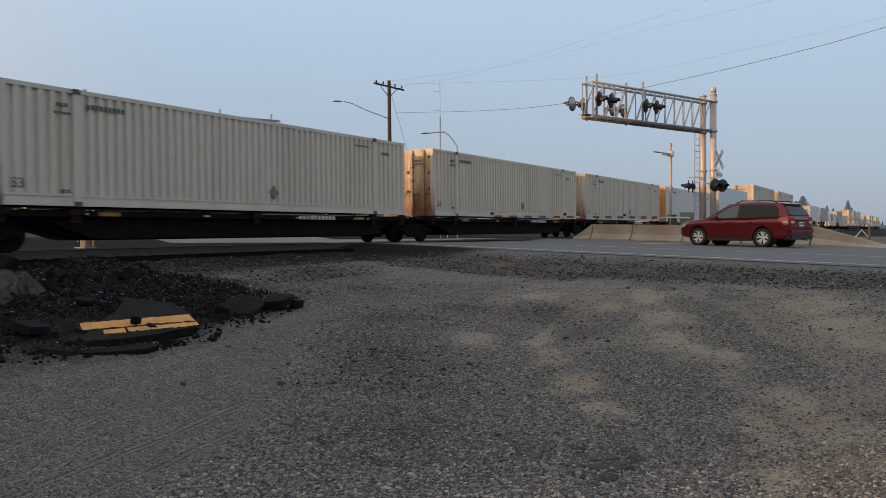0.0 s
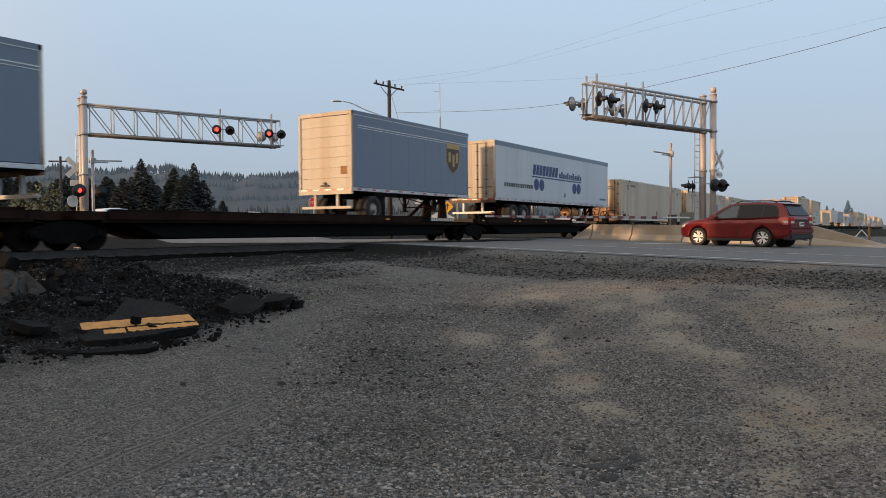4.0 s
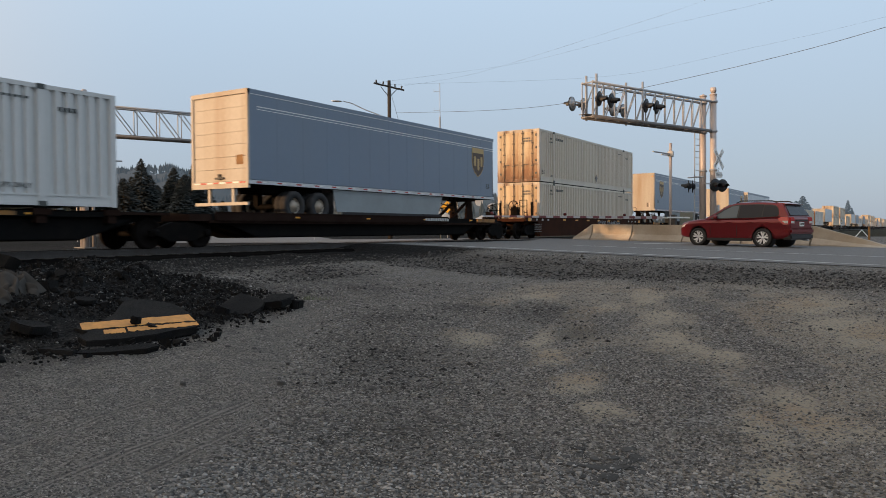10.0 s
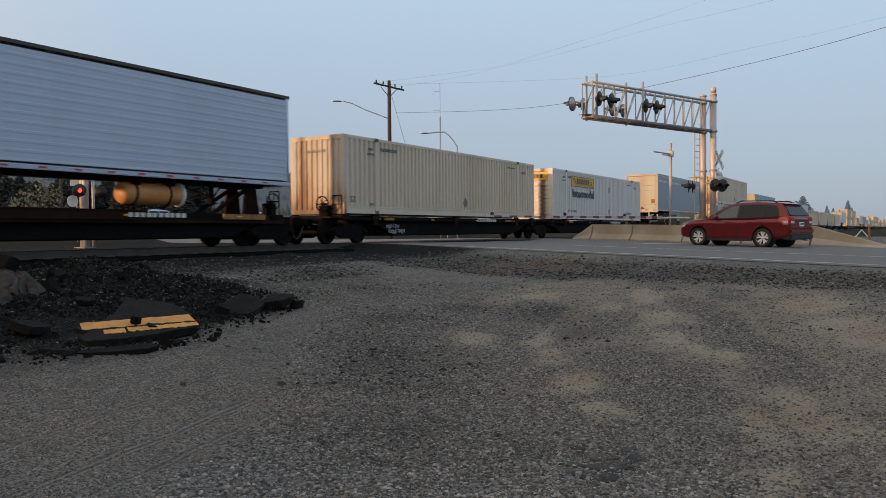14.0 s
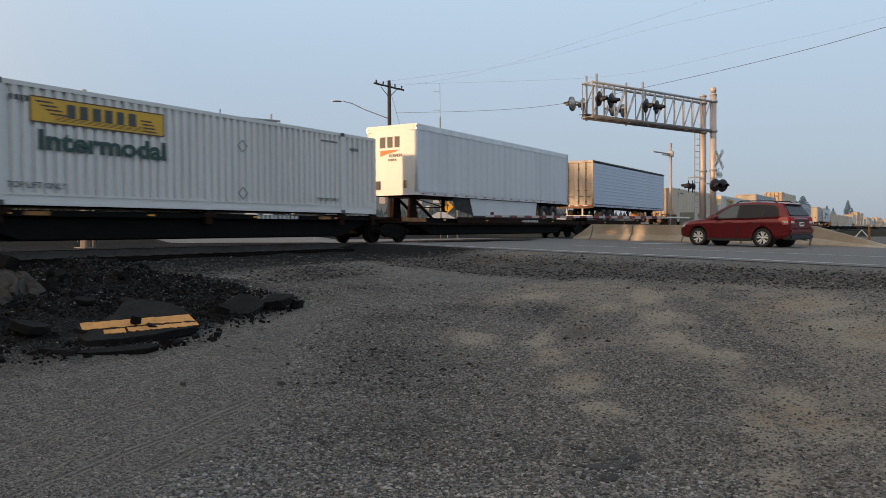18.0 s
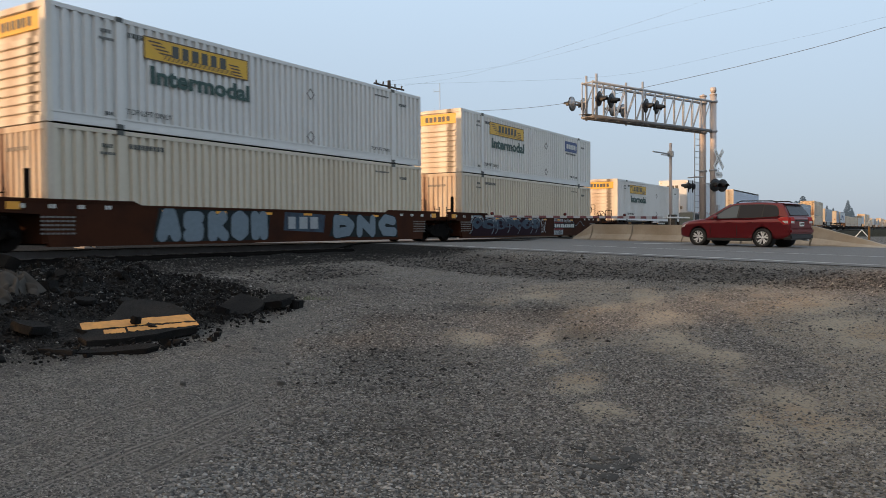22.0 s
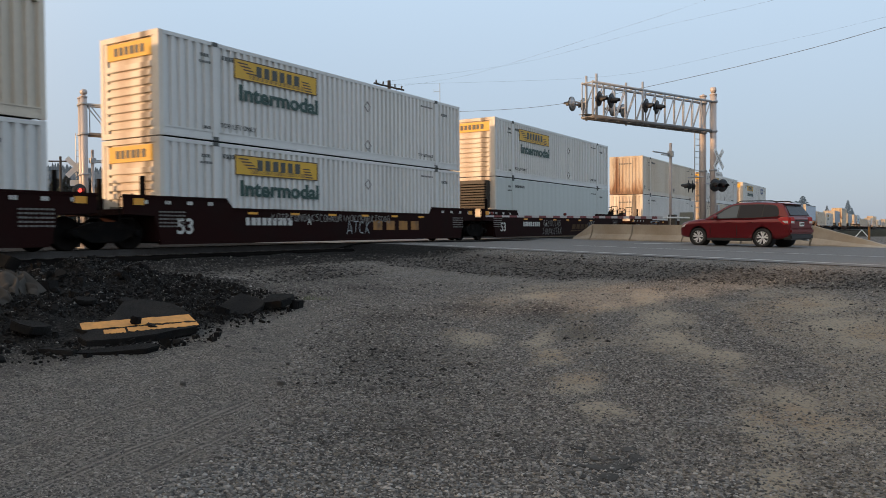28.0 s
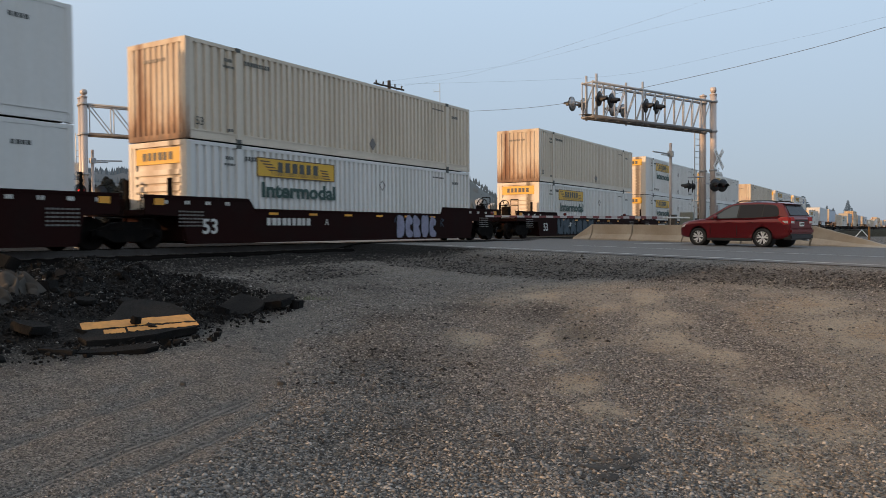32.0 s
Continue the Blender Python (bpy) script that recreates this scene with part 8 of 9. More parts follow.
        put("end_platform", key, lambda bm: (box(bm, sa, 0.2, 0.25, WIDE - 0.25, RAIL + 0.93, RAIL + 1.0), box(bm, load - 0.2, sb, 0.25, WIDE - 0.25, RAIL + 0.93, RAIL + 1.0)), RUST, car)
    if mark:
        put("stencil", "spine%d" % (round(u) % 3), lambda bm: bars(bm, 0, 0, 1.9, 0.12, 10, 0, 0.006, round(u)), WHITE_MARK, car, pose(load * 0.62, 0.075 if kind == "container" else -0.02, RAIL + 0.87))
    for k in range(4):
        put("reflector", "car", lambda bm: box(bm, -0.11, 0.11, -0.008, 0.0, 0.0, 0.05), REFLECT, car, pose(2.2 + k * 3.9, 0.10 if kind == "container" else -0.0, RAIL + 0.90))
    truck(car, ta)
    if ends[1] == "C":
        truck(car, tb)
        coupler(car, sb - 0.1, 1)
        brake_wheel(car, sb - 0.35, RAIL + 1.45, -1)
    if ends[0] == "C":
        coupler(car, sa + 0.1, -1)
        brake_wheel(car, sa + 0.15, RAIL + 1.45, 1)
    TRAIN.append(car)
    return car


def capsule(bm, p, q, r, y0, y1):
    """A thick stroke with round ends, in the (x, z) plane."""
    a = math.atan2(q[1] - p[1], q[0] - p[0])
    pts = [(q[0] + r * math.cos(a + t), q[1] + r * math.sin(a + t)) for t in [-math.pi / 2 + math.pi * k / 7 for k in range(8)]]
    pts += [(p[0] + r * math.cos(a + t), p[1] + r * math.sin(a + t)) for t in [math.pi / 2 + math.pi * k / 7 for k in range(8)]]
    prism(bm, pts, y0, y1)


GLYPHS = (((0, 0, 0.15, 1), (0.15, 1, 0.8, 0.75), (0.8, 0.75, 0.1, 0.5), (0.2, 0.5, 0.9, 0)), ((0, 1, 0.1, 0.1), (0.1, 0.1, 0.8, 0.05), (0.8, 0.05, 0.9, 1)), ((0, 0, 0.05, 1), (0.05, 1, 0.8, 0), (0.8, 0, 0.85, 1)),
          ((0.1, 0.2, 0.1, 0.85), (0.1, 0.85, 0.75, 0.9), (0.75, 0.9, 0.8, 0.15), (0.8, 0.15, 0.1, 0.2)), ((0.8, 1, 0.1, 0.8), (0.1, 0.8, 0.8, 0.4), (0.8, 0.4, 0, 0)), ((0.05, 0, 0.45, 1), (0.45, 1, 0.9, 0), (0.25, 0.35, 0.7, 0.35)),
          ((0, 0, 0, 1), (0, 0.5, 0.8, 1), (0.1, 0.5, 0.85, 0)))


LETTERS = {"A": ((0.0, 0, 0.35, 1), (0.35, 1, 0.6, 1), (0.6, 1, 0.95, 0), (0.25, 0.32, 0.75, 0.32)), "S": ((0.9, 0.95, 0.15, 0.95), (0.15, 0.95, 0.1, 0.62), (0.1, 0.62, 0.85, 0.42), (0.85, 0.42, 0.8, 0.05), (0.8, 0.05, 0.05, 0.02)),
           "K": ((0.1, 0, 0.1, 1), (0.15, 0.45, 0.85, 1), (0.3, 0.5, 0.95, 0)), "O": ((0.15, 0.15, 0.15, 0.85), (0.15, 0.85, 0.5, 1), (0.5, 1, 0.85, 0.8), (0.85, 0.8, 0.85, 0.2), (0.85, 0.2, 0.5, 0.0), (0.5, 0.0, 0.15, 0.15)),
           "H": ((0.1, 0, 0.1, 1), (0.85, 0, 0.85, 1), (0.1, 0.45, 0.85, 0.45)), "D": ((0.1, 0, 0.1, 1), (0.1, 1, 0.6, 0.95), (0.6, 0.95, 0.9, 0.6), (0.9, 0.6, 0.75, 0.15), (0.75, 0.15, 0.1, 0.0)),
           "N": ((0.1, 0, 0.1, 1), (0.1, 1, 0.85, 0), (0.85, 0, 0.85, 1)), "C": ((0.9, 0.85, 0.4, 1), (0.4, 1, 0.12, 0.6), (0.12, 0.6, 0.3, 0.1), (0.3, 0.1, 0.95, 0.05)),
           "U": ((0.1, 1, 0.1, 0.3), (0.1, 0.3, 0.45, 0.0), (0.45, 0, 0.85, 0.25), (0.85, 0.25, 0.85, 1)), "I": ((0.5, 0, 0.5, 1),), "T": ((0.5, 0, 0.5, 1), (0.05, 1, 0.95, 1)),
           "R": ((0.1, 0, 0.1, 1), (0.1, 1, 0.8, 0.8), (0.8, 0.8, 0.15, 0.48), (0.25, 0.48, 0.9, 0))}


def graffiti(car, x0, w, z0, h, n, fill, edge, seed, fat=0.22):
    """Sprayed letters (a word for n), or shapes without a reading: swollen strokes that touch, with an outline and a duller lower part."""
    rnd = random.Random(seed)
    word = n if isinstance(n, str) else ""
    n = len(word) or n
    bm, bn = bmesh.new(), bmesh.new()
    p = w / n
    for k in range(n):
        glyph = LETTERS[word[k]] if word else rnd.choice(GLYPHS)
        r = min(p * fat, h * 0.20)
        ww, hh, sl = p * rnd.uniform(0.98, 1.06) - 2 * r, h * rnd.uniform(0.94, 1.0) - 2 * r, rnd.uniform(-0.06, 0.06)
        ox, oz = x0 + k * p + r, z0 + r + rnd.uniform(-0.02, 0.02) * h
        for j, (a, b, c, d) in enumerate(glyph):
            P = (ox + a * ww + sl * b * hh, oz + b * hh)
            Q = (ox + c * ww + sl * d * hh, oz + d * hh)
            e = 0.0004 * (j + k % 2 * 5)
            capsule(bn, P, Q, r + 0.035, -0.004 - e, 0.0)
            capsule(bm, P, Q, r * 0.96, -0.012 - e, -0.009)
    part("spray_paint_outline", bn, edge, car).matrix_basis = pose(0, -0.034, RAIL)
    part("spray_paint", bm, fill, car, "sprayed paint shapes on the car's side").matrix_basis = pose(0, -0.034, RAIL)


def stroke(bm, pts, r, y):
    """A flat painted line through (x, z) points, thinner at its ends."""
    n = len(pts)
    last = None
    for k in range(n):
        a, b = pts[max(0, k - 1)], pts[min(n - 1, k + 1)]
        dx, dz = b[0] - a[0], b[1] - a[1]
        l = math.hypot(dx, dz) or 1.0
        w = r * (0.45 if n > 4 and k in (0, n - 1) else 1.0)
        pair = [bm.verts.new((pts[k][0] - q * dz / l * w, y, pts[k][1] + q * dx / l * w)) for q in (-1, 1)]
        if last:
            bm.faces.new((last[0], last[1], pair[1], pair[0]))
        last = pair


def burner(car, x0, w, z0, h, n, seed):
    """A large sprayed piece: a dark violet ground, steel-blue swollen shapes, pale arcs over them."""
    rnd = random.Random(seed)
    ground, shapes, holes, arcs, shine = (bmesh.new() for _ in range(5))
    top = [(x0 + w * k / 60, z0 + h * (0.90 + 0.10 * math.sin(k * 60 / 60 * math.pi * n / 30) + 0.03 * noise.noise((k * 0.7, seed, 0)))) for k in range(61)]
    prism(ground, [(x0 - 0.1, z0)] + top + [(x0 + w + 0.1, z0)], -0.004, 0.0)
    p = w / n
    for k in range(n):
        cx, cz = x0 + p * (k + 0.5) + rnd.uniform(-0.12, 0.12), z0 + h * rnd.uniform(0.60, 0.70)
        a, b, sl = p * rnd.uniform(0.40, 0.66), h * rnd.uniform(0.24, 0.34), rnd.uniform(-0.9, 0.9)
        rounded(shapes, cx, cz, 2 * a, 2 * b, -0.008 - 0.0004 * (k % 3), -0.004, rnd.choice((1.3, 1.8, 2.4, 3.5)), 26, sl)
        for _ in range(2):
            rounded(holes, cx + rnd.uniform(-0.6, 0.6) * a, cz + rnd.uniform(-0.6, 0.2) * b, a * rnd.uniform(0.2, 0.7), b * rnd.uniform(0.3, 0.7), -0.0105 - 0.0003 * _, -0.009, rnd.choice((1.3, 2.2)), 20, -sl * rnd.uniform(0.5, 2))
        lo, hi = rnd.uniform(0.0, 0.7), rnd.uniform(1.9, 3.3)
        for f, bmx, r in ((1.15, arcs, 0.035), (1.02, shine, 0.012), (0.72, shine, 0.010)):
            pts = []
            for j in range(15):
                t = lo + (hi - lo) * j / 14
                zz = 1.2 * b * f * math.sin(t)
                pts.append((cx + a * f * math.cos(t) + sl * 0.5 * zz, min(cz + zz, z0 + h * 0.98)))
            stroke(bmx, pts, r, -0.0125 - (0.001 if bmx is shine else 0.0))
        if rnd.random() < 0.7:     # a tail that runs down
            q = (cx + a * rnd.uniform(-1.0, 1.0), cz)
            stroke(arcs, [q, (q[0] + 0.06, cz - 0.15 * h), (q[0] + 0.04, cz - 0.30 * h), (q[0] - 0.10, cz - 0.45 * h), (q[0] - 0.22, cz - 0.52 * h)], 0.022, -0.0125)
    for nm, bmx, mat, lab in (("spray_paint_ground", ground, GRAF_VIOLET, "dark violet sprayed ground"), ("spray_paint", shapes, GRAF_AZURE, "steel-blue sprayed shapes"), ("spray_paint", holes, GRAF_VIOLET, ""), ("spray_paint_outline", arcs, GRAF_BLUE, "pale sprayed outline"), ("spray_paint_outline", shine, GRAF_WHITE, "")):
        part(nm, bmx, mat, car, lab).matrix_basis = pose(0, -0.032, RAIL)


def scrawl(car, x0, w, z0, h, mat, seed, y=-0.038):
    """A row of thin sprayed signs without a reading."""
    rnd = random.Random(seed)
    bm = bmesh.new()
    signs = list(GLYPHS) + [LETTERS[k] for k in sorted(LETTERS)]
    n = max(1, round(w / (0.75 * h))) if h < 0.5 else max(2, round(w / 0.32))
    p = w / n
    for k in range(n):
        hh = h * rnd.uniform(0.7, 1.0)
        ox, oz, sl = x0 + k * p, z0 + rnd.uniform(0, h - hh), rnd.uniform(-0.1, 0.35)
        for a, b, c, d in rnd.choice(signs):
            P, Q = (ox + a * p * 0.85 + sl * b * hh * 0.5, oz + b * hh), (ox + c * p * 0.85 + sl * d * hh * 0.5, oz + d * hh)
            bend = rnd.uniform(-0.12, 0.12)
            stroke(bm, [(P[0] + (Q[0] - P[0]) * f - (Q[1] - P[1]) * bend * math.sin(math.pi * f), P[1] + (Q[1] - P[1]) * f + (Q[0] - P[0]) * bend * math.sin(math.pi * f)) for f in (0, 0.25, 0.5, 0.75, 1.0)], 0.020, -0.001 * rnd.random())
    part("spray_scrawl", bm, mat, car).matrix_basis = pose(0, y, RAIL)


def well_car(u, a, b, ends="AA", paint=None, high=1.47, label="", nums=True, coaming=1.17):
    car = thing("well_car", pose(u, FACE, 0), label or "dark maroon well car with deep side sills", "rail car", "cars of the train")
    L = L53
    sa, sb = a + (1.0 if ends[0] == "C" else 0.38), b - (1.0 if ends[1] == "C" else 0.38)
    ta = a + 2.0 if ends[0] == "C" else a
    tb = b - 2.0 if ends[1] == "C" else b
    key = "%.2f/%.2f/%.2f" % (sa, sb, high)
    z = RAIL

    def sill(bm):
        prism(bm, ((sa, z + 0.95), (sa, z + high), (2.35, z + high), (2.6, z + coaming), (L - 2.6, z + coaming), (L - 2.35, z + high), (sb, z + high), (sb, z + 0.95),
                   (L + 0.22, z + 0.90), (L + 0.02, z + 0.14), (-0.02, z + 0.14), (-0.22, z + 0.90)), -0.03, 0.03)
    put("side_sill", key, sill, paint, car)
    put("side_sill", key, sill, paint, car, Matrix(((1, 0, 0, 0), (0, -1, 0, WIDE), (0, 0, 1, 0), (0, 0, 0, 1))))
    put("top_chord", key, lambda bm: (box(bm, 2.6, L - 2.6, -0.055, 0.05, z + coaming - 0.05, z + coaming + 0.012), box(bm, sa, 2.35, -0.055, 0.05, z + high - 0.05, z + high + 0.012), box(bm, L - 2.35, sb, -0.055, 0.05, z + high - 0.05, z + high + 0.012)), paint, car)
    put("bottom_chord", "std", lambda bm: box(bm, 0.0, L, -0.05, 0.14, z + 0.12, z + 0.19), paint, car)
    for x in (0.9, 2.0, 8.1, 14.1, 15.2):
        put("floor_beam", "std", lambda bm: box(bm, -0.3, 0.3, 0.03, WIDE - 0.03, 0.14, 0.215), BLACKCAR, car, pose(x, 0, z))
    put("end_platform", "r" + key, lambda bm: box(bm, sa, -0.05, 0.03, WIDE - 0.03, z + 0.92, z + 1.08), paint, car)
    put("end_platform", "f" + key, lambda bm: box(bm, L + 0.05, sb, 0.03, WIDE - 0.03, z + 0.92, z + 1.08), paint, car)
    for x in (-0.14, L + 0.05):
        put("end_bulkhead", "std", lambda bm: box(bm, 0, 0.09, 0.03, WIDE - 0.03, 0.2, 1.0), paint, car, pose(x, 0, z))
    for k in range(6):
        put("reflector", "well", lambda bm: box(bm, -0.2, 0.2, -0.045, -0.03, 0, 0.075), REFLECT, car, pose(3.4 + k * 1.9, 0, z + coaming - 0.17))
    for x in (sa + 0.45, sb - 0.45):
        put("reflector", "wellend", lambda bm: box(bm, -0.16, 0.16, -0.045, -0.03, 0, 0.18), REFLECT, car, pose(x, 0, z + high - 0.26))
        put("stencil", "wellend", lambda bm: [bars(bm, -0.45, -0.1 * k, 0.9, 0.045, 7, -0.032, 0.006, k) for k in range(5)], GREY_MARK, car, pose(x + (1.1 if x < 5 else -1.1), 0, z + high - 0.45))
        put("stencil", "wellload", lambda bm: [bars(bm, -1.2 + 0.75 * k, 0, 0.2, 0.10, 2, -0.032, 0.006, k) for k in range(4)], WHITE_MARK, car, pose(x + (1.3 if x < 5 else -1.3), 0, z + high - 0.22))
    if nums:
        if "c53" not in MESHES:
            MESHES["c53"] = lettering("53", 0.44, WHITE_MARK, car, pose(0.5, -0.034, z + 0.42, 90, 0, 0), "number", bold=0.012).data
        else:
            again("number", MESHES["c53"], car, pose(0.5, -0.034, z + 0.42, 90, 0, 0))
        put("stencil", "wellname", lambda bm: bars(bm, 0, 0, 2.1, 0.24, 9, -0.032, 0.006, 8), WHITE_MARK, car, pose(3.1, 0, z + 0.66))
        if "cA" not in MESHES:
            MESHES["cA"] = lettering("A", 0.22, WHITE_MARK, car, pose(5.9, -0.034, z + 0.68, 90, 0, 0), "end_letter").data
        else:
            again("end_letter", MESHES["cA"], car, pose(5.9, -0.034, z + 0.68, 90, 0, 0))
    for x, s in ((sa + 0.1, 1), (sb - 0.1, -1)):
        put("ladder", "std", lambda bm: (tube(bm, (0, 0.02, 0.5), (0, 0.02, 1.5), 0.018, 6), tube(bm, (0.38, 0.02, 0.5), (0.38, 0.02, 1.5), 0.018, 6), *[tube(bm, (0, 0.02, 0.55 + 0.28 * k), (0.38, 0.02, 0.55 + 0.28 * k), 0.014, 6) for k in range(4)]), GRIME, car, pose(x - (0.19 if s < 0 else 0.19), 0, z))
        for y in (0.3, WIDE - 0.35):
            put("guide_post", "std", lambda bm: box(bm, -0.05, 0.05, -0.05, 0.05, 0.95, 2.0), GRIME, car, pose(-0.35 if s > 0 else L + 0.35, y, z))
    truck(car, ta)
    if ends[1] == "C":
        truck(car, tb)
        coupler(car, sb - 0.1, 1)
        brake_wheel(car, sb - 0.3, z + 1.75, -1)
    if ends[0] == "C":
        coupler(car, sa + 0.1, -1)
        brake_wheel(car, sa + 0.1, z + 1.75, 1)
    TRAIN.append(car)
    return car


def stack(u, low, high):
    for z, spec in ((STACK_LO, low), (STACK_HI, high)):
        LOADS[spec](u, z)


LOADS = {
    "beige_door": lambda u, z: container(u, z, BEIGE, BEIGE_END, "plain", "door", "beige corrugated container with rust-streaked doors on a rail car"),
    "beige_corr": lambda u, z: container(u, z, BEIGE, BEIGE_END, "plain", "corr", "beige corrugated container with a rust-stained end on a rail car"),
    "cream_corr": lambda u, z: container(u, z, CREAM, BEIGE_END, "plain", "corr", "cream corrugated container with a stained end on a rail car"),
    "white_corr": lambda u, z: container(u, z, WHITE, WHITE_END, "plain", "corr", "white corrugated container on a rail car"),
    "white_smooth": lambda u, z: container(u, z, WHITE, WHITE_END, "plain", "ribs", "smooth white panelled container on a rail car", smooth=True),
    "white_reefer": lambda u, z: container(u, z, REEFER_WHITE, WHITE_END, "plain", "reefer", "smooth white cooled container with a dark louvred unit", smooth=True),
    "yellow": lambda u, z: container(u, z, WHITE, WHITE_END, "yellow", "ribs", "white corrugated container with a yellow company panel"),
    "yellow_blue": lambda u, z: container(u, z, WHITE, WHITE_END, "yellow", "ribs", "white container with a yellow panel and a blue sign", marks="blue"),
    "orange_end": lambda u, z: container(u, z, WHITE, ORANGE_TANK, "plain", "corr", "white corrugated container with an orange end"),
}

# loads and cars in order, the head of the train first; joints lie half-way between loads
LOADS["beige_door"](9.3, SPINE_Z)
LOADS["beige_door"](27.6, SPINE_Z)
LOADS["cream_corr"](45.3, SPINE_Z)
LOADS["orange_end"](63.2, SPINE_Z)
spine_car(9.3, 6.9 - 9.3, 26.5 - 9.3, ends="CA")
spine_car(27.6, 26.5 - 27.6, 44.5 - 27.6)
spine_car(45.3, 44.5 - 45.3, 62.3 - 45.3)
spine_car(63.2, 62.3 - 63.2, 81.2 - 63.2, ends="AC")

t = trailer(-9.42, TRAILER_WHITE, "plate", "swing", "white trailer with navy blue lettering bars and blue discs", tank=True, topband=UPS_GREY)
put("logo_bar", "alli", lambda bm: ([prism(bm, ((x, 1.50), (x + 0.34, 1.50), (x + 0.46, 2.06), (x + 0.12, 2.06)), -0.001, 0.008) for x in [4.35 + 0.425 * k for k in range(8)]], box(bm, 4.25, 11.35, -0.002, 0.008, 1.36, 1.43),
                                   [box(bm, x, x + 0.21, -0.001, 0.008, 1.49, 1.76 + 0.12 * (k % 3 == 1)) for k, x in enumerate([7.95 + 0.29 * k for k in range(12)])]), BLUE_MARK, t)
for x in (4.82, 5.52, 10.25, 10.93):
    put("logo_disc", "std", lambda bm: rounded(bm, 0, 0, 0.64, 0.64, -0.002, 0.008, 2.0, 28), BLUE_MARK, t, pose(x, 0, 0.98))
put("stencil", "alli", lambda bm: (bars(bm, 1.0, 0.72, 3.4, 0.2, 13, 0.005, 0.006, 3), bars(bm, 14.6, 0.42, 1.1, 0.12, 9, 0.005, 0.006, 4)), DARK_MARK, t)
again("number", MESHES["n53"], t, on_side(8.6, 0.42, 0.004))
spine_car(-9.42, -11.2 + 9.42, 6.9 + 9.42, "trailer", "AC", hitch="front")

t = trailer(-20.6, UPS_GREY, "plate", "roll", "short grey trailer with a brown shield mark and roll-up door", length=8.6)
shield(t, 7.2, 1.75)
stripes(t, 8.6)
spine_car(-20.6, -31.6 + 20.6, -11.2 + 20.6, "trailer", "AA", hitch="front", load=8.6)

t = trailer(-48.4, UPS_GREY, "plate", "swing", "long grey trailer with a brown shield mark and pale skirt", tail="front", skirt=SKIRT_GREY)
shield(t, 1.9, 1.75)
stripes(t, L53)
again("number", MESHES["n53"], t, on_side(0.75, 0.62, 0.004))
spine_car(-48.4, -51.1 + 48.4, -31.6 + 48.4, "trailer", "CA", hitch="rear")

stack(-70.1, "beige_door", "beige_door")
c = well_car(-70.1, -72.9 + 70.1, -51.1 + 70.1, "CC", OXIDE, 1.2, "brown-red well car with faded sprayed marks", nums=False)
scrawl(c, 8.9, 4.4, 0.70, 0.36, GRAF_WHITE, 4)

t = trailer(-91.6, UPS_GREY, "plate", "roll", "long grey trailer with a brown shield mark and roll-up door", skirt=SKIRT_GREY)
shield(t, 14.6, 1.75)
stripes(t, L53)
again("number", MESHES["n53"], t, on_side(15.35, 0.5, 0.004))
spine_car(-91.6, -94.0 + 91.6, -72.9 + 91.6, "trailer", "AC", hitch="front")

LOADS["yellow"](-112.35, SPINE_Z)
spine_car(-112.35, -113.6 + 112.35, -94.0 + 112.35)
LOADS["beige_corr"](-131.0, SPINE_Z)
c = spine_car(-131.0, -132.5 + 131.0, -113.6 + 131.0, ends="CA")
scrawl(c, 3.0, 0.85, 0.56, 0.18, GRAF_WHITE, 7, 0.294)
scrawl(c, 3.15, 1.15, 0.34, 0.20, GRAF_WHITE, 8, 0.294)

t = trailer(-149.95, TRAILER_SHADE_BLUE, "horizontal", "swing", "white horizontally ribbed trailer with an orange tank", tank=True, topband=LOUVRE)
spine_car(-149.95, -152.0 + 149.95, -132.5 + 149.95, "trailer", "AC", hitch="front")

t = trailer(-170.25, TRAILER_WHITE, "vertical", "swing", "white post-ribbed trailer with an orange and black nose mark", tail="front", skirt=TRAILER_WHITE, topband=ALU)
m = turn_end(WIDE)
put("logo_bar", "nose", lambda bm: bars(bm, 0.72, 2.02, 1.15, 0.46, 3, -0.001, 0.006, 6), DARK_MARK, t, m)
put("logo_swoosh", "nose", lambda bm: prism(bm, ((0.72, 1.92), (1.75, 1.92), (1.55, 1.84), (1.1, 1.76), (0.74, 1.66)), -0.006, 0.0), ORANGE_MARK, t, m)
put("stencil", "nose", lambda bm: (bars(bm, 1.2, 1.62, 0.7, 0.13, 7, -0.001, 0.006, 7), bars(bm, 1.15, 1.45, 0.45, 0.10, 4, -0.001, 0.006, 8)), DARK_MARK, t, m)
spine_car(-170.25, -171.7 + 170.25, -152.0 + 170.25, "trailer", "AA", hitch="rear")

LOADS["yellow"](-189.2, SPINE_Z)
spine_car(-189.2, -191.6 + 189.2, -171.7 + 189.2, ends="CA")

stack(-210.5, "cream_corr", "yellow_blue")
c = well_car(-210.5, -212.1 + 210.5, -191.6 + 210.5, "AC", OXIDE, 1.27, "rust-orange well car covered with blue and violet sprayed shapes", nums=False)
burner(c, 0.9, 7.5, 0.17, 0.98, 7, 3)
scrawl(c, 8.5, 0.75, 0.25, 0.85, GRAF_WHITE, 5)
scrawl(c, 8.55, 0.7, 0.3, 0.75, GRAF_WHITE, 6)
put("spray_paint_ground", "tag", lambda bm: prism(bm, ((10.35, 0.18), (11.62, 0.18), (11.65, 1.10), (10.33, 1.12)), -0.033, -0.02), GRAF_WHITE, c, pose(0, 0, RAIL))
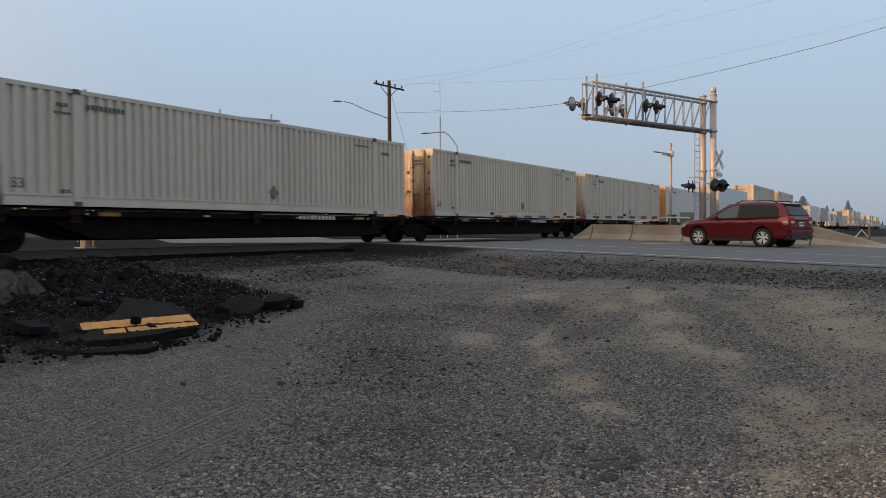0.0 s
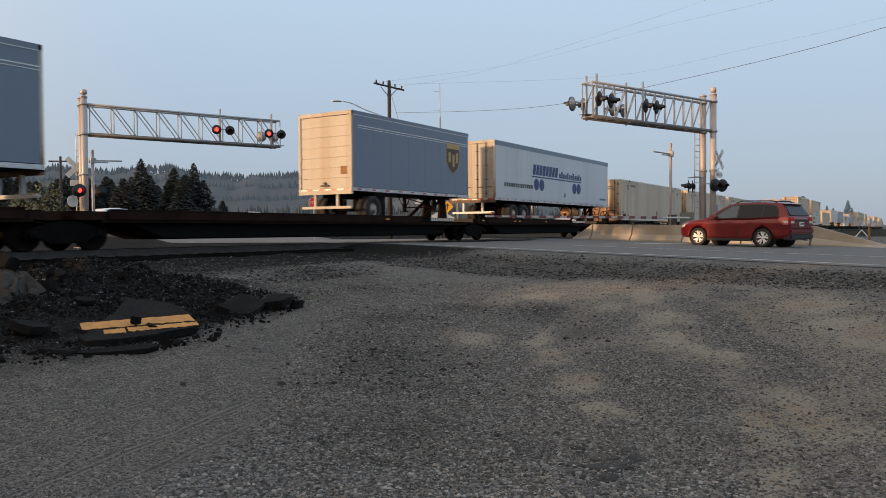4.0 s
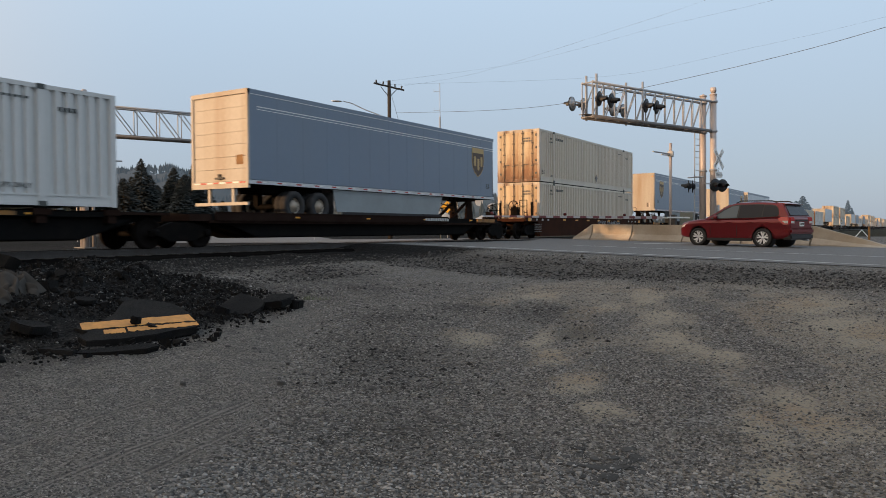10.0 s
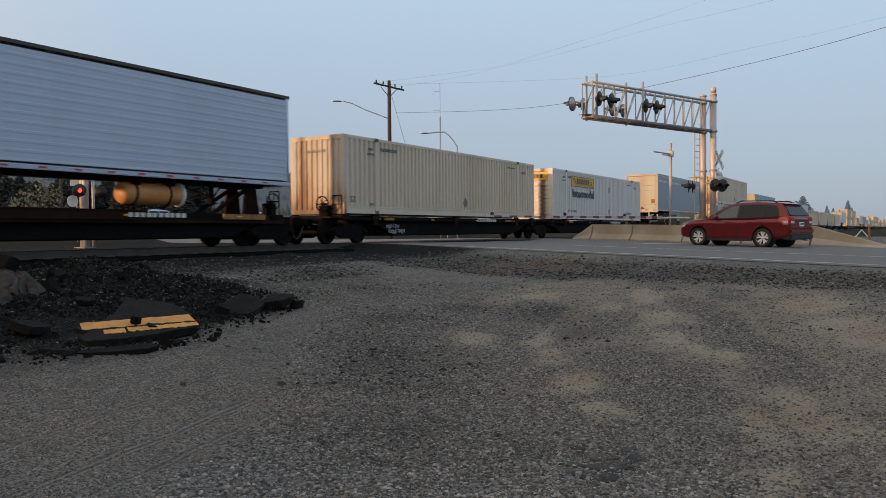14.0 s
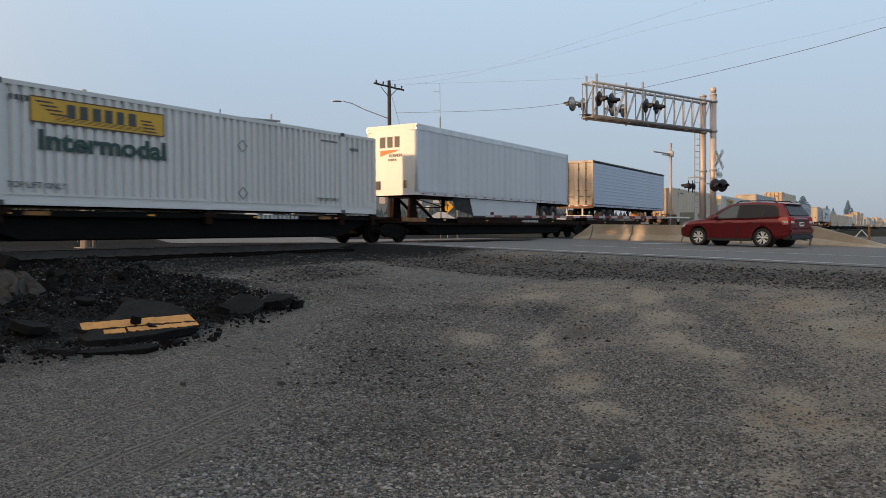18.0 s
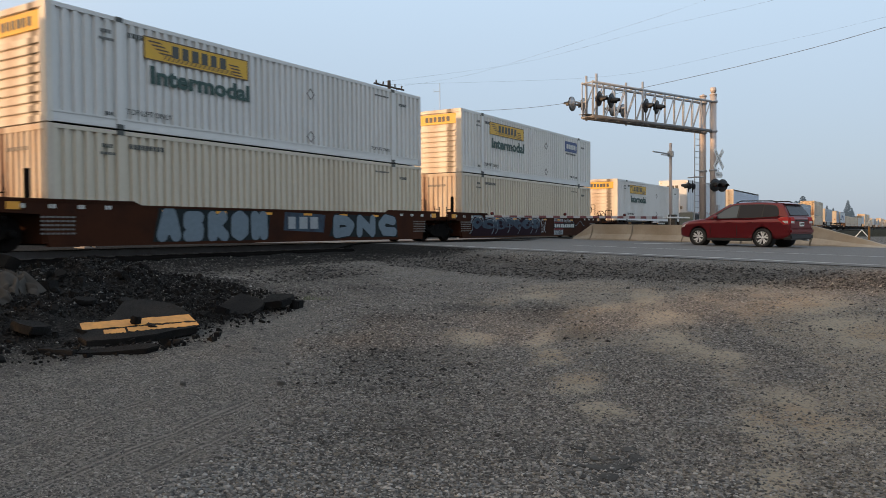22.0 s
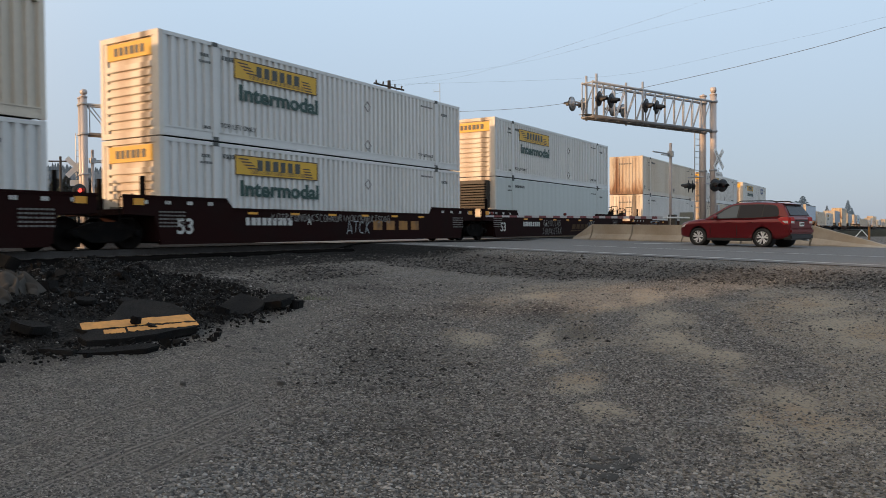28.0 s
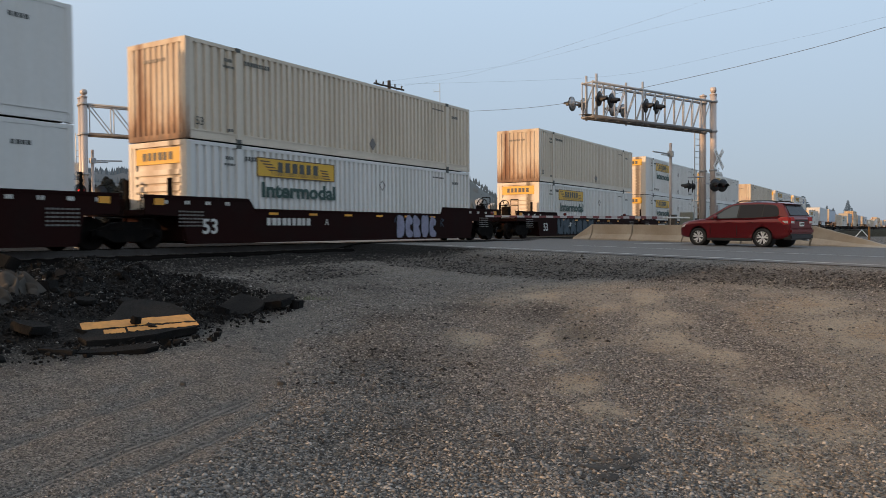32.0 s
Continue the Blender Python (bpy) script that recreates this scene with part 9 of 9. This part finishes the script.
put("spray_paint_ground", "tagred", lambda bm: prism(bm, ((10.36, 0.46), (11.62, 0.46), (11.62, 0.92), (10.36, 0.94)), -0.036, -0.02), GRAF_RED, c, pose(0, 0, RAIL))
put("number_ground", "dt", lambda bm: box(bm, 10.28, 13.45, -0.039, -0.02, 0.56, 0.84), GRAF_DARK, c, pose(0, 0, RAIL))
scrawl(c, 10.4, 1.1, 0.9, 0.2, GRAF_DARK, 71)
scrawl(c, 10.4, 1.1, 0.2, 0.28, GRAF_DARK, 72)
scrawl(c, 11.8, 1.0, 0.9, 0.2, GRAF_WHITE, 73)
bm = bmesh.new()
stroke(bm, [(12.6 + 0.16 * k, 0.85 + 0.15 * math.sin(k * 0.75)) for k in range(16)], 0.018, -0.004)
part("spray_scrawl", bm, GRAF_BLUE, c).matrix_basis = pose(0, -0.034, RAIL)
put("stencil", "dt", lambda bm: bars(bm, 10.4, RAIL + 0.60, 2.95, 0.20, 10, -0.0395, 0.004, 9), WHITE_MARK, c)

stack(-230.0, "cream_corr", "yellow")
c = well_car(-230.0, -231.7 + 230.0, -212.1 + 230.0, "AA", OXIDE, 1.27, "rust-orange well car with big pale blue sprayed letters", nums=False)
put("spray_paint_ground", "ask", lambda bm: prism(bm, ((2.9, 0.20), (7.2, 0.20), (7.35, 1.10), (3.1, 1.12)), -0.033, -0.02), GRAF_DARK, c, pose(0, 0, RAIL))
put("spray_paint_ground", "dnc", lambda bm: prism(bm, ((10.2, 0.28), (14.4, 0.20), (14.3, 0.95), (10.6, 1.10)), -0.033, -0.02), GRAF_DARK, c, pose(0, 0, RAIL))
graffiti(c, 3.0, 4.3, 0.17, 0.98, "ASKOH", GRAF_BLUE, GRAF_DARK, 13)
put("spray_paint_ground", "blue", lambda bm: prism(bm, ((7.95, 0.50), (9.9, 0.42), (10.0, 1.02), (9.8, 1.05), (8.0, 1.10)), -0.033, -0.02), GRAF_AZURE, c, pose(0, 0, RAIL))
put("faded_letters", "three", lambda bm: bars(bm, 8.15, RAIL + 0.55, 1.6, 0.40, 3, -0.036, 0.004, 14), GRAF_WHITE, c)
graffiti(c, 10.3, 4.0, 0.22, 0.9, "DNC", GRAF_BLUE, GRAF_DARK, 15)

stack(-249.55, "white_corr", "beige_corr")
c = well_car(-249.55, -253.3 + 249.55, -231.7 + 249.55, "CA", OXIDE, 1.27, "rust-brown well car with sprayed outlines and pale letters", nums=False)
put("spray_paint_ground", "dun", lambda bm: prism(bm, ((10.9, 0.30), (15.3, 0.20), (15.4, 0.95), (11.0, 1.10)), -0.033, -0.02), GRAF_DARK, c, pose(0, 0, RAIL))
graffiti(c, 11.0, 4.4, 0.2, 0.95, "DUND", GRAF_WHITE, GRAF_DARK, 23)
bm = bmesh.new()
for pts in (((2.3, 0.15), (2.35, 1.08), (4.3, 1.1), (4.25, 0.75)), ((2.75, 0.25), (2.72, 0.95), (3.05, 0.95), (3.0, 0.6), (2.75, 0.58)), ((3.2, 0.2), (3.25, 1.0)), ((3.55, 0.95), (3.5, 0.3), (3.8, 0.55), (3.9, 0.28)), ((4.05, 0.6), (4.15, 0.2))):
    stroke(bm, pts, 0.032, -0.004)
part("spray_paint_outline", bm, GRAF_BLUE, c, "pale sprayed outline letters").matrix_basis = pose(0, -0.034, RAIL)
put("number_ground", "dt2", lambda bm: box(bm, 4.35, 7.15, -0.039, -0.02, 0.56, 0.84), GRAF_DARK, c, pose(0, 0, RAIL))
scrawl(c, 1.9, 0.4, 0.95, 0.15, GRAF_WHITE, 24)
graffiti(c, 7.7, 1.4, 0.60, 0.46, "HITR", GRAF_WHITE, OXIDE, 25)
put("stencil", "dt2", lambda bm: bars(bm, 4.5, RAIL + 0.6, 2.55, 0.20, 10, -0.0395, 0.004, 10), WHITE_MARK, c)

stack(-273.3, "white_reefer", "yellow")
c = well_car(-273.3, -275.0 + 273.3, -253.3 + 273.3, "AC", MAROON, 1.47)
put("faded_letters", "swoosh", lambda bm: [prism(bm, ((x, 0.50), (x + 0.55, 0.50), (x + 0.66, 0.80), (x + 0.11, 0.80)), -0.036, -0.03) for x in (9.75, 10.42, 11.09, 11.76)], FADED_GOLD, c, pose(0, 0, RAIL), "faded brown-gold company bars")
put("faded_letters", "under", lambda bm: prism(bm, ((9.55, 0.36), (11.9, 0.40), (11.95, 0.45), (9.62, 0.45)), -0.036, -0.03), FADED_GOLD, c, pose(0, 0, RAIL))
scrawl(c, 12.4, 1.15, 0.62, 0.40, GRAF_WHITE, 31)
scrawl(c, 12.5, 1.2, 0.28, 0.34, GRAF_WHITE, 33)
scrawl(c, 5.6, 2.5, 0.62, 0.42, GREY_MARK, 34)
scrawl(c, 5.5, 2.7, 0.18, 0.42, GREY_MARK, 35)
stack(-292.85, "yellow", "yellow")
c = well_car(-292.85, -294.4 + 292.85, -275.0 + 292.85, "AA", MAROON, 1.45)
scrawl(c, 4.2, 6.5, 0.78, 0.28, GREY_MARK, 41)
scrawl(c, 8.0, 1.4, 0.35, 0.5, GRAF_WHITE, 42)
put("faded_letters", "std", lambda bm: bars(bm, 9.6, RAIL + 0.5, 3.4, 0.36, 4, -0.032, 0.004, 4), FASCIA, c, None, "faded yellow company bars")
stack(-312.2, "yellow", "beige_corr")
c = well_car(-312.2, -316.0 + 312.2, -294.4 + 312.2, "CA", MAROON, 1.45)
put("spray_paint_ground", "wide", lambda bm: prism(bm, ((2.3, 0.22), (8.0, 0.18), (8.4, 1.10), (2.7, 1.12)), -0.033, -0.02), GRAF_DARK, c, pose(0, 0, RAIL))
graffiti(c, 2.4, 5.8, 0.16, 0.96, 6, GRAF_SLATE, GRAF_DARK, 51, 0.25)
scrawl(c, 8.6, 3.2, 0.66, 0.30, GRAF_SLATE, 52)
stack(-336.0, "yellow", "beige_corr")
c = well_car(-336.0, -337.8 + 336.0, -316.0 + 336.0, "AC", MAROON, 1.47, "dark maroon well car with white stencils and pale sprayed letters")
graffiti(c, 10.2, 2.95, 0.14, 1.0, "DCRUC", GRAF_LILAC, GRAF_DARK, 61, 0.27)
scrawl(c, 10.1, 0.5, 0.75, 0.3, GRAF_AZURE, 62)
scrawl(c, 13.5, 0.4, 0.6, 0.45, GRAF_AZURE, 63)
stack(-355.55, "white_smooth", "white_smooth")
well_car(-355.55, -357.4 + 355.55, -337.8 + 355.55, "AA", MAROON, 1.47)

# the head of the train, far ahead of the crossing
ahead = [("t", 82.9), ("d", 103.0), ("d", 122.8), ("s", 143.0), ("t", 163.5), ("t", 183.0), ("s", 202.5), ("t", 221.5), ("s", 240.5), ("d", 261.0), ("d", 281.0), ("d", 301.0), ("s", 321.0), ("t", 340.0),
         ("s", 359.0), ("d", 379.0), ("d", 399.0), ("s", 419.0), ("d", 439.0), ("d", 459.0), ("s", 478.0)]
kinds = ["beige_corr", "white_corr", "cream_corr", "yellow", "beige_door", "orange_end"]
for k, (kind, u) in enumerate(ahead):
    nxt = ahead[k + 1][1] if k + 1 < len(ahead) else u + 19
    a, b = (-1.3, nxt - 1.3 - u)
    if kind == "d":
        stack(u, kinds[(k + 1) % 5], kinds[(k * 2) % 6])
        well_car(u, a, b, "AA", OXIDE if k % 2 else MAROON, 1.3)
    elif kind == "s":
        LOADS[kinds[(k + 2) % 5]](u, SPINE_Z)
        spine_car(u, a, b)
    else:
        trailer(u, UPS_GREY if k % 2 else TRAILER_WHITE, "plate", "roll", "pale trailer on a distant car of the train")
        spine_car(u, a, b, "trailer", "AA", hitch="front")


S_ROWS = ((0, 0.0), (2, 21.11), (4, 42.67), (6, 64.52), (8, 86.51), (12, 130.6), (16, 174.6), (20, 218.55), (24, 262.5), (28, 306.55), (32, 350.6))


def motions():
    for ob, speed in PASSING:
        m = ob.matrix_basis.copy()
        walk(ob, [(0, m), (32, Matrix.Translation((speed * 32, 0, 0)) @ m)])
    for ob in TRAIN:
        m = ob.matrix_basis.copy()
        walk(ob, [(t, Matrix.Translation((s, 0, 0)) @ m) for t, s in S_ROWS])


motions()
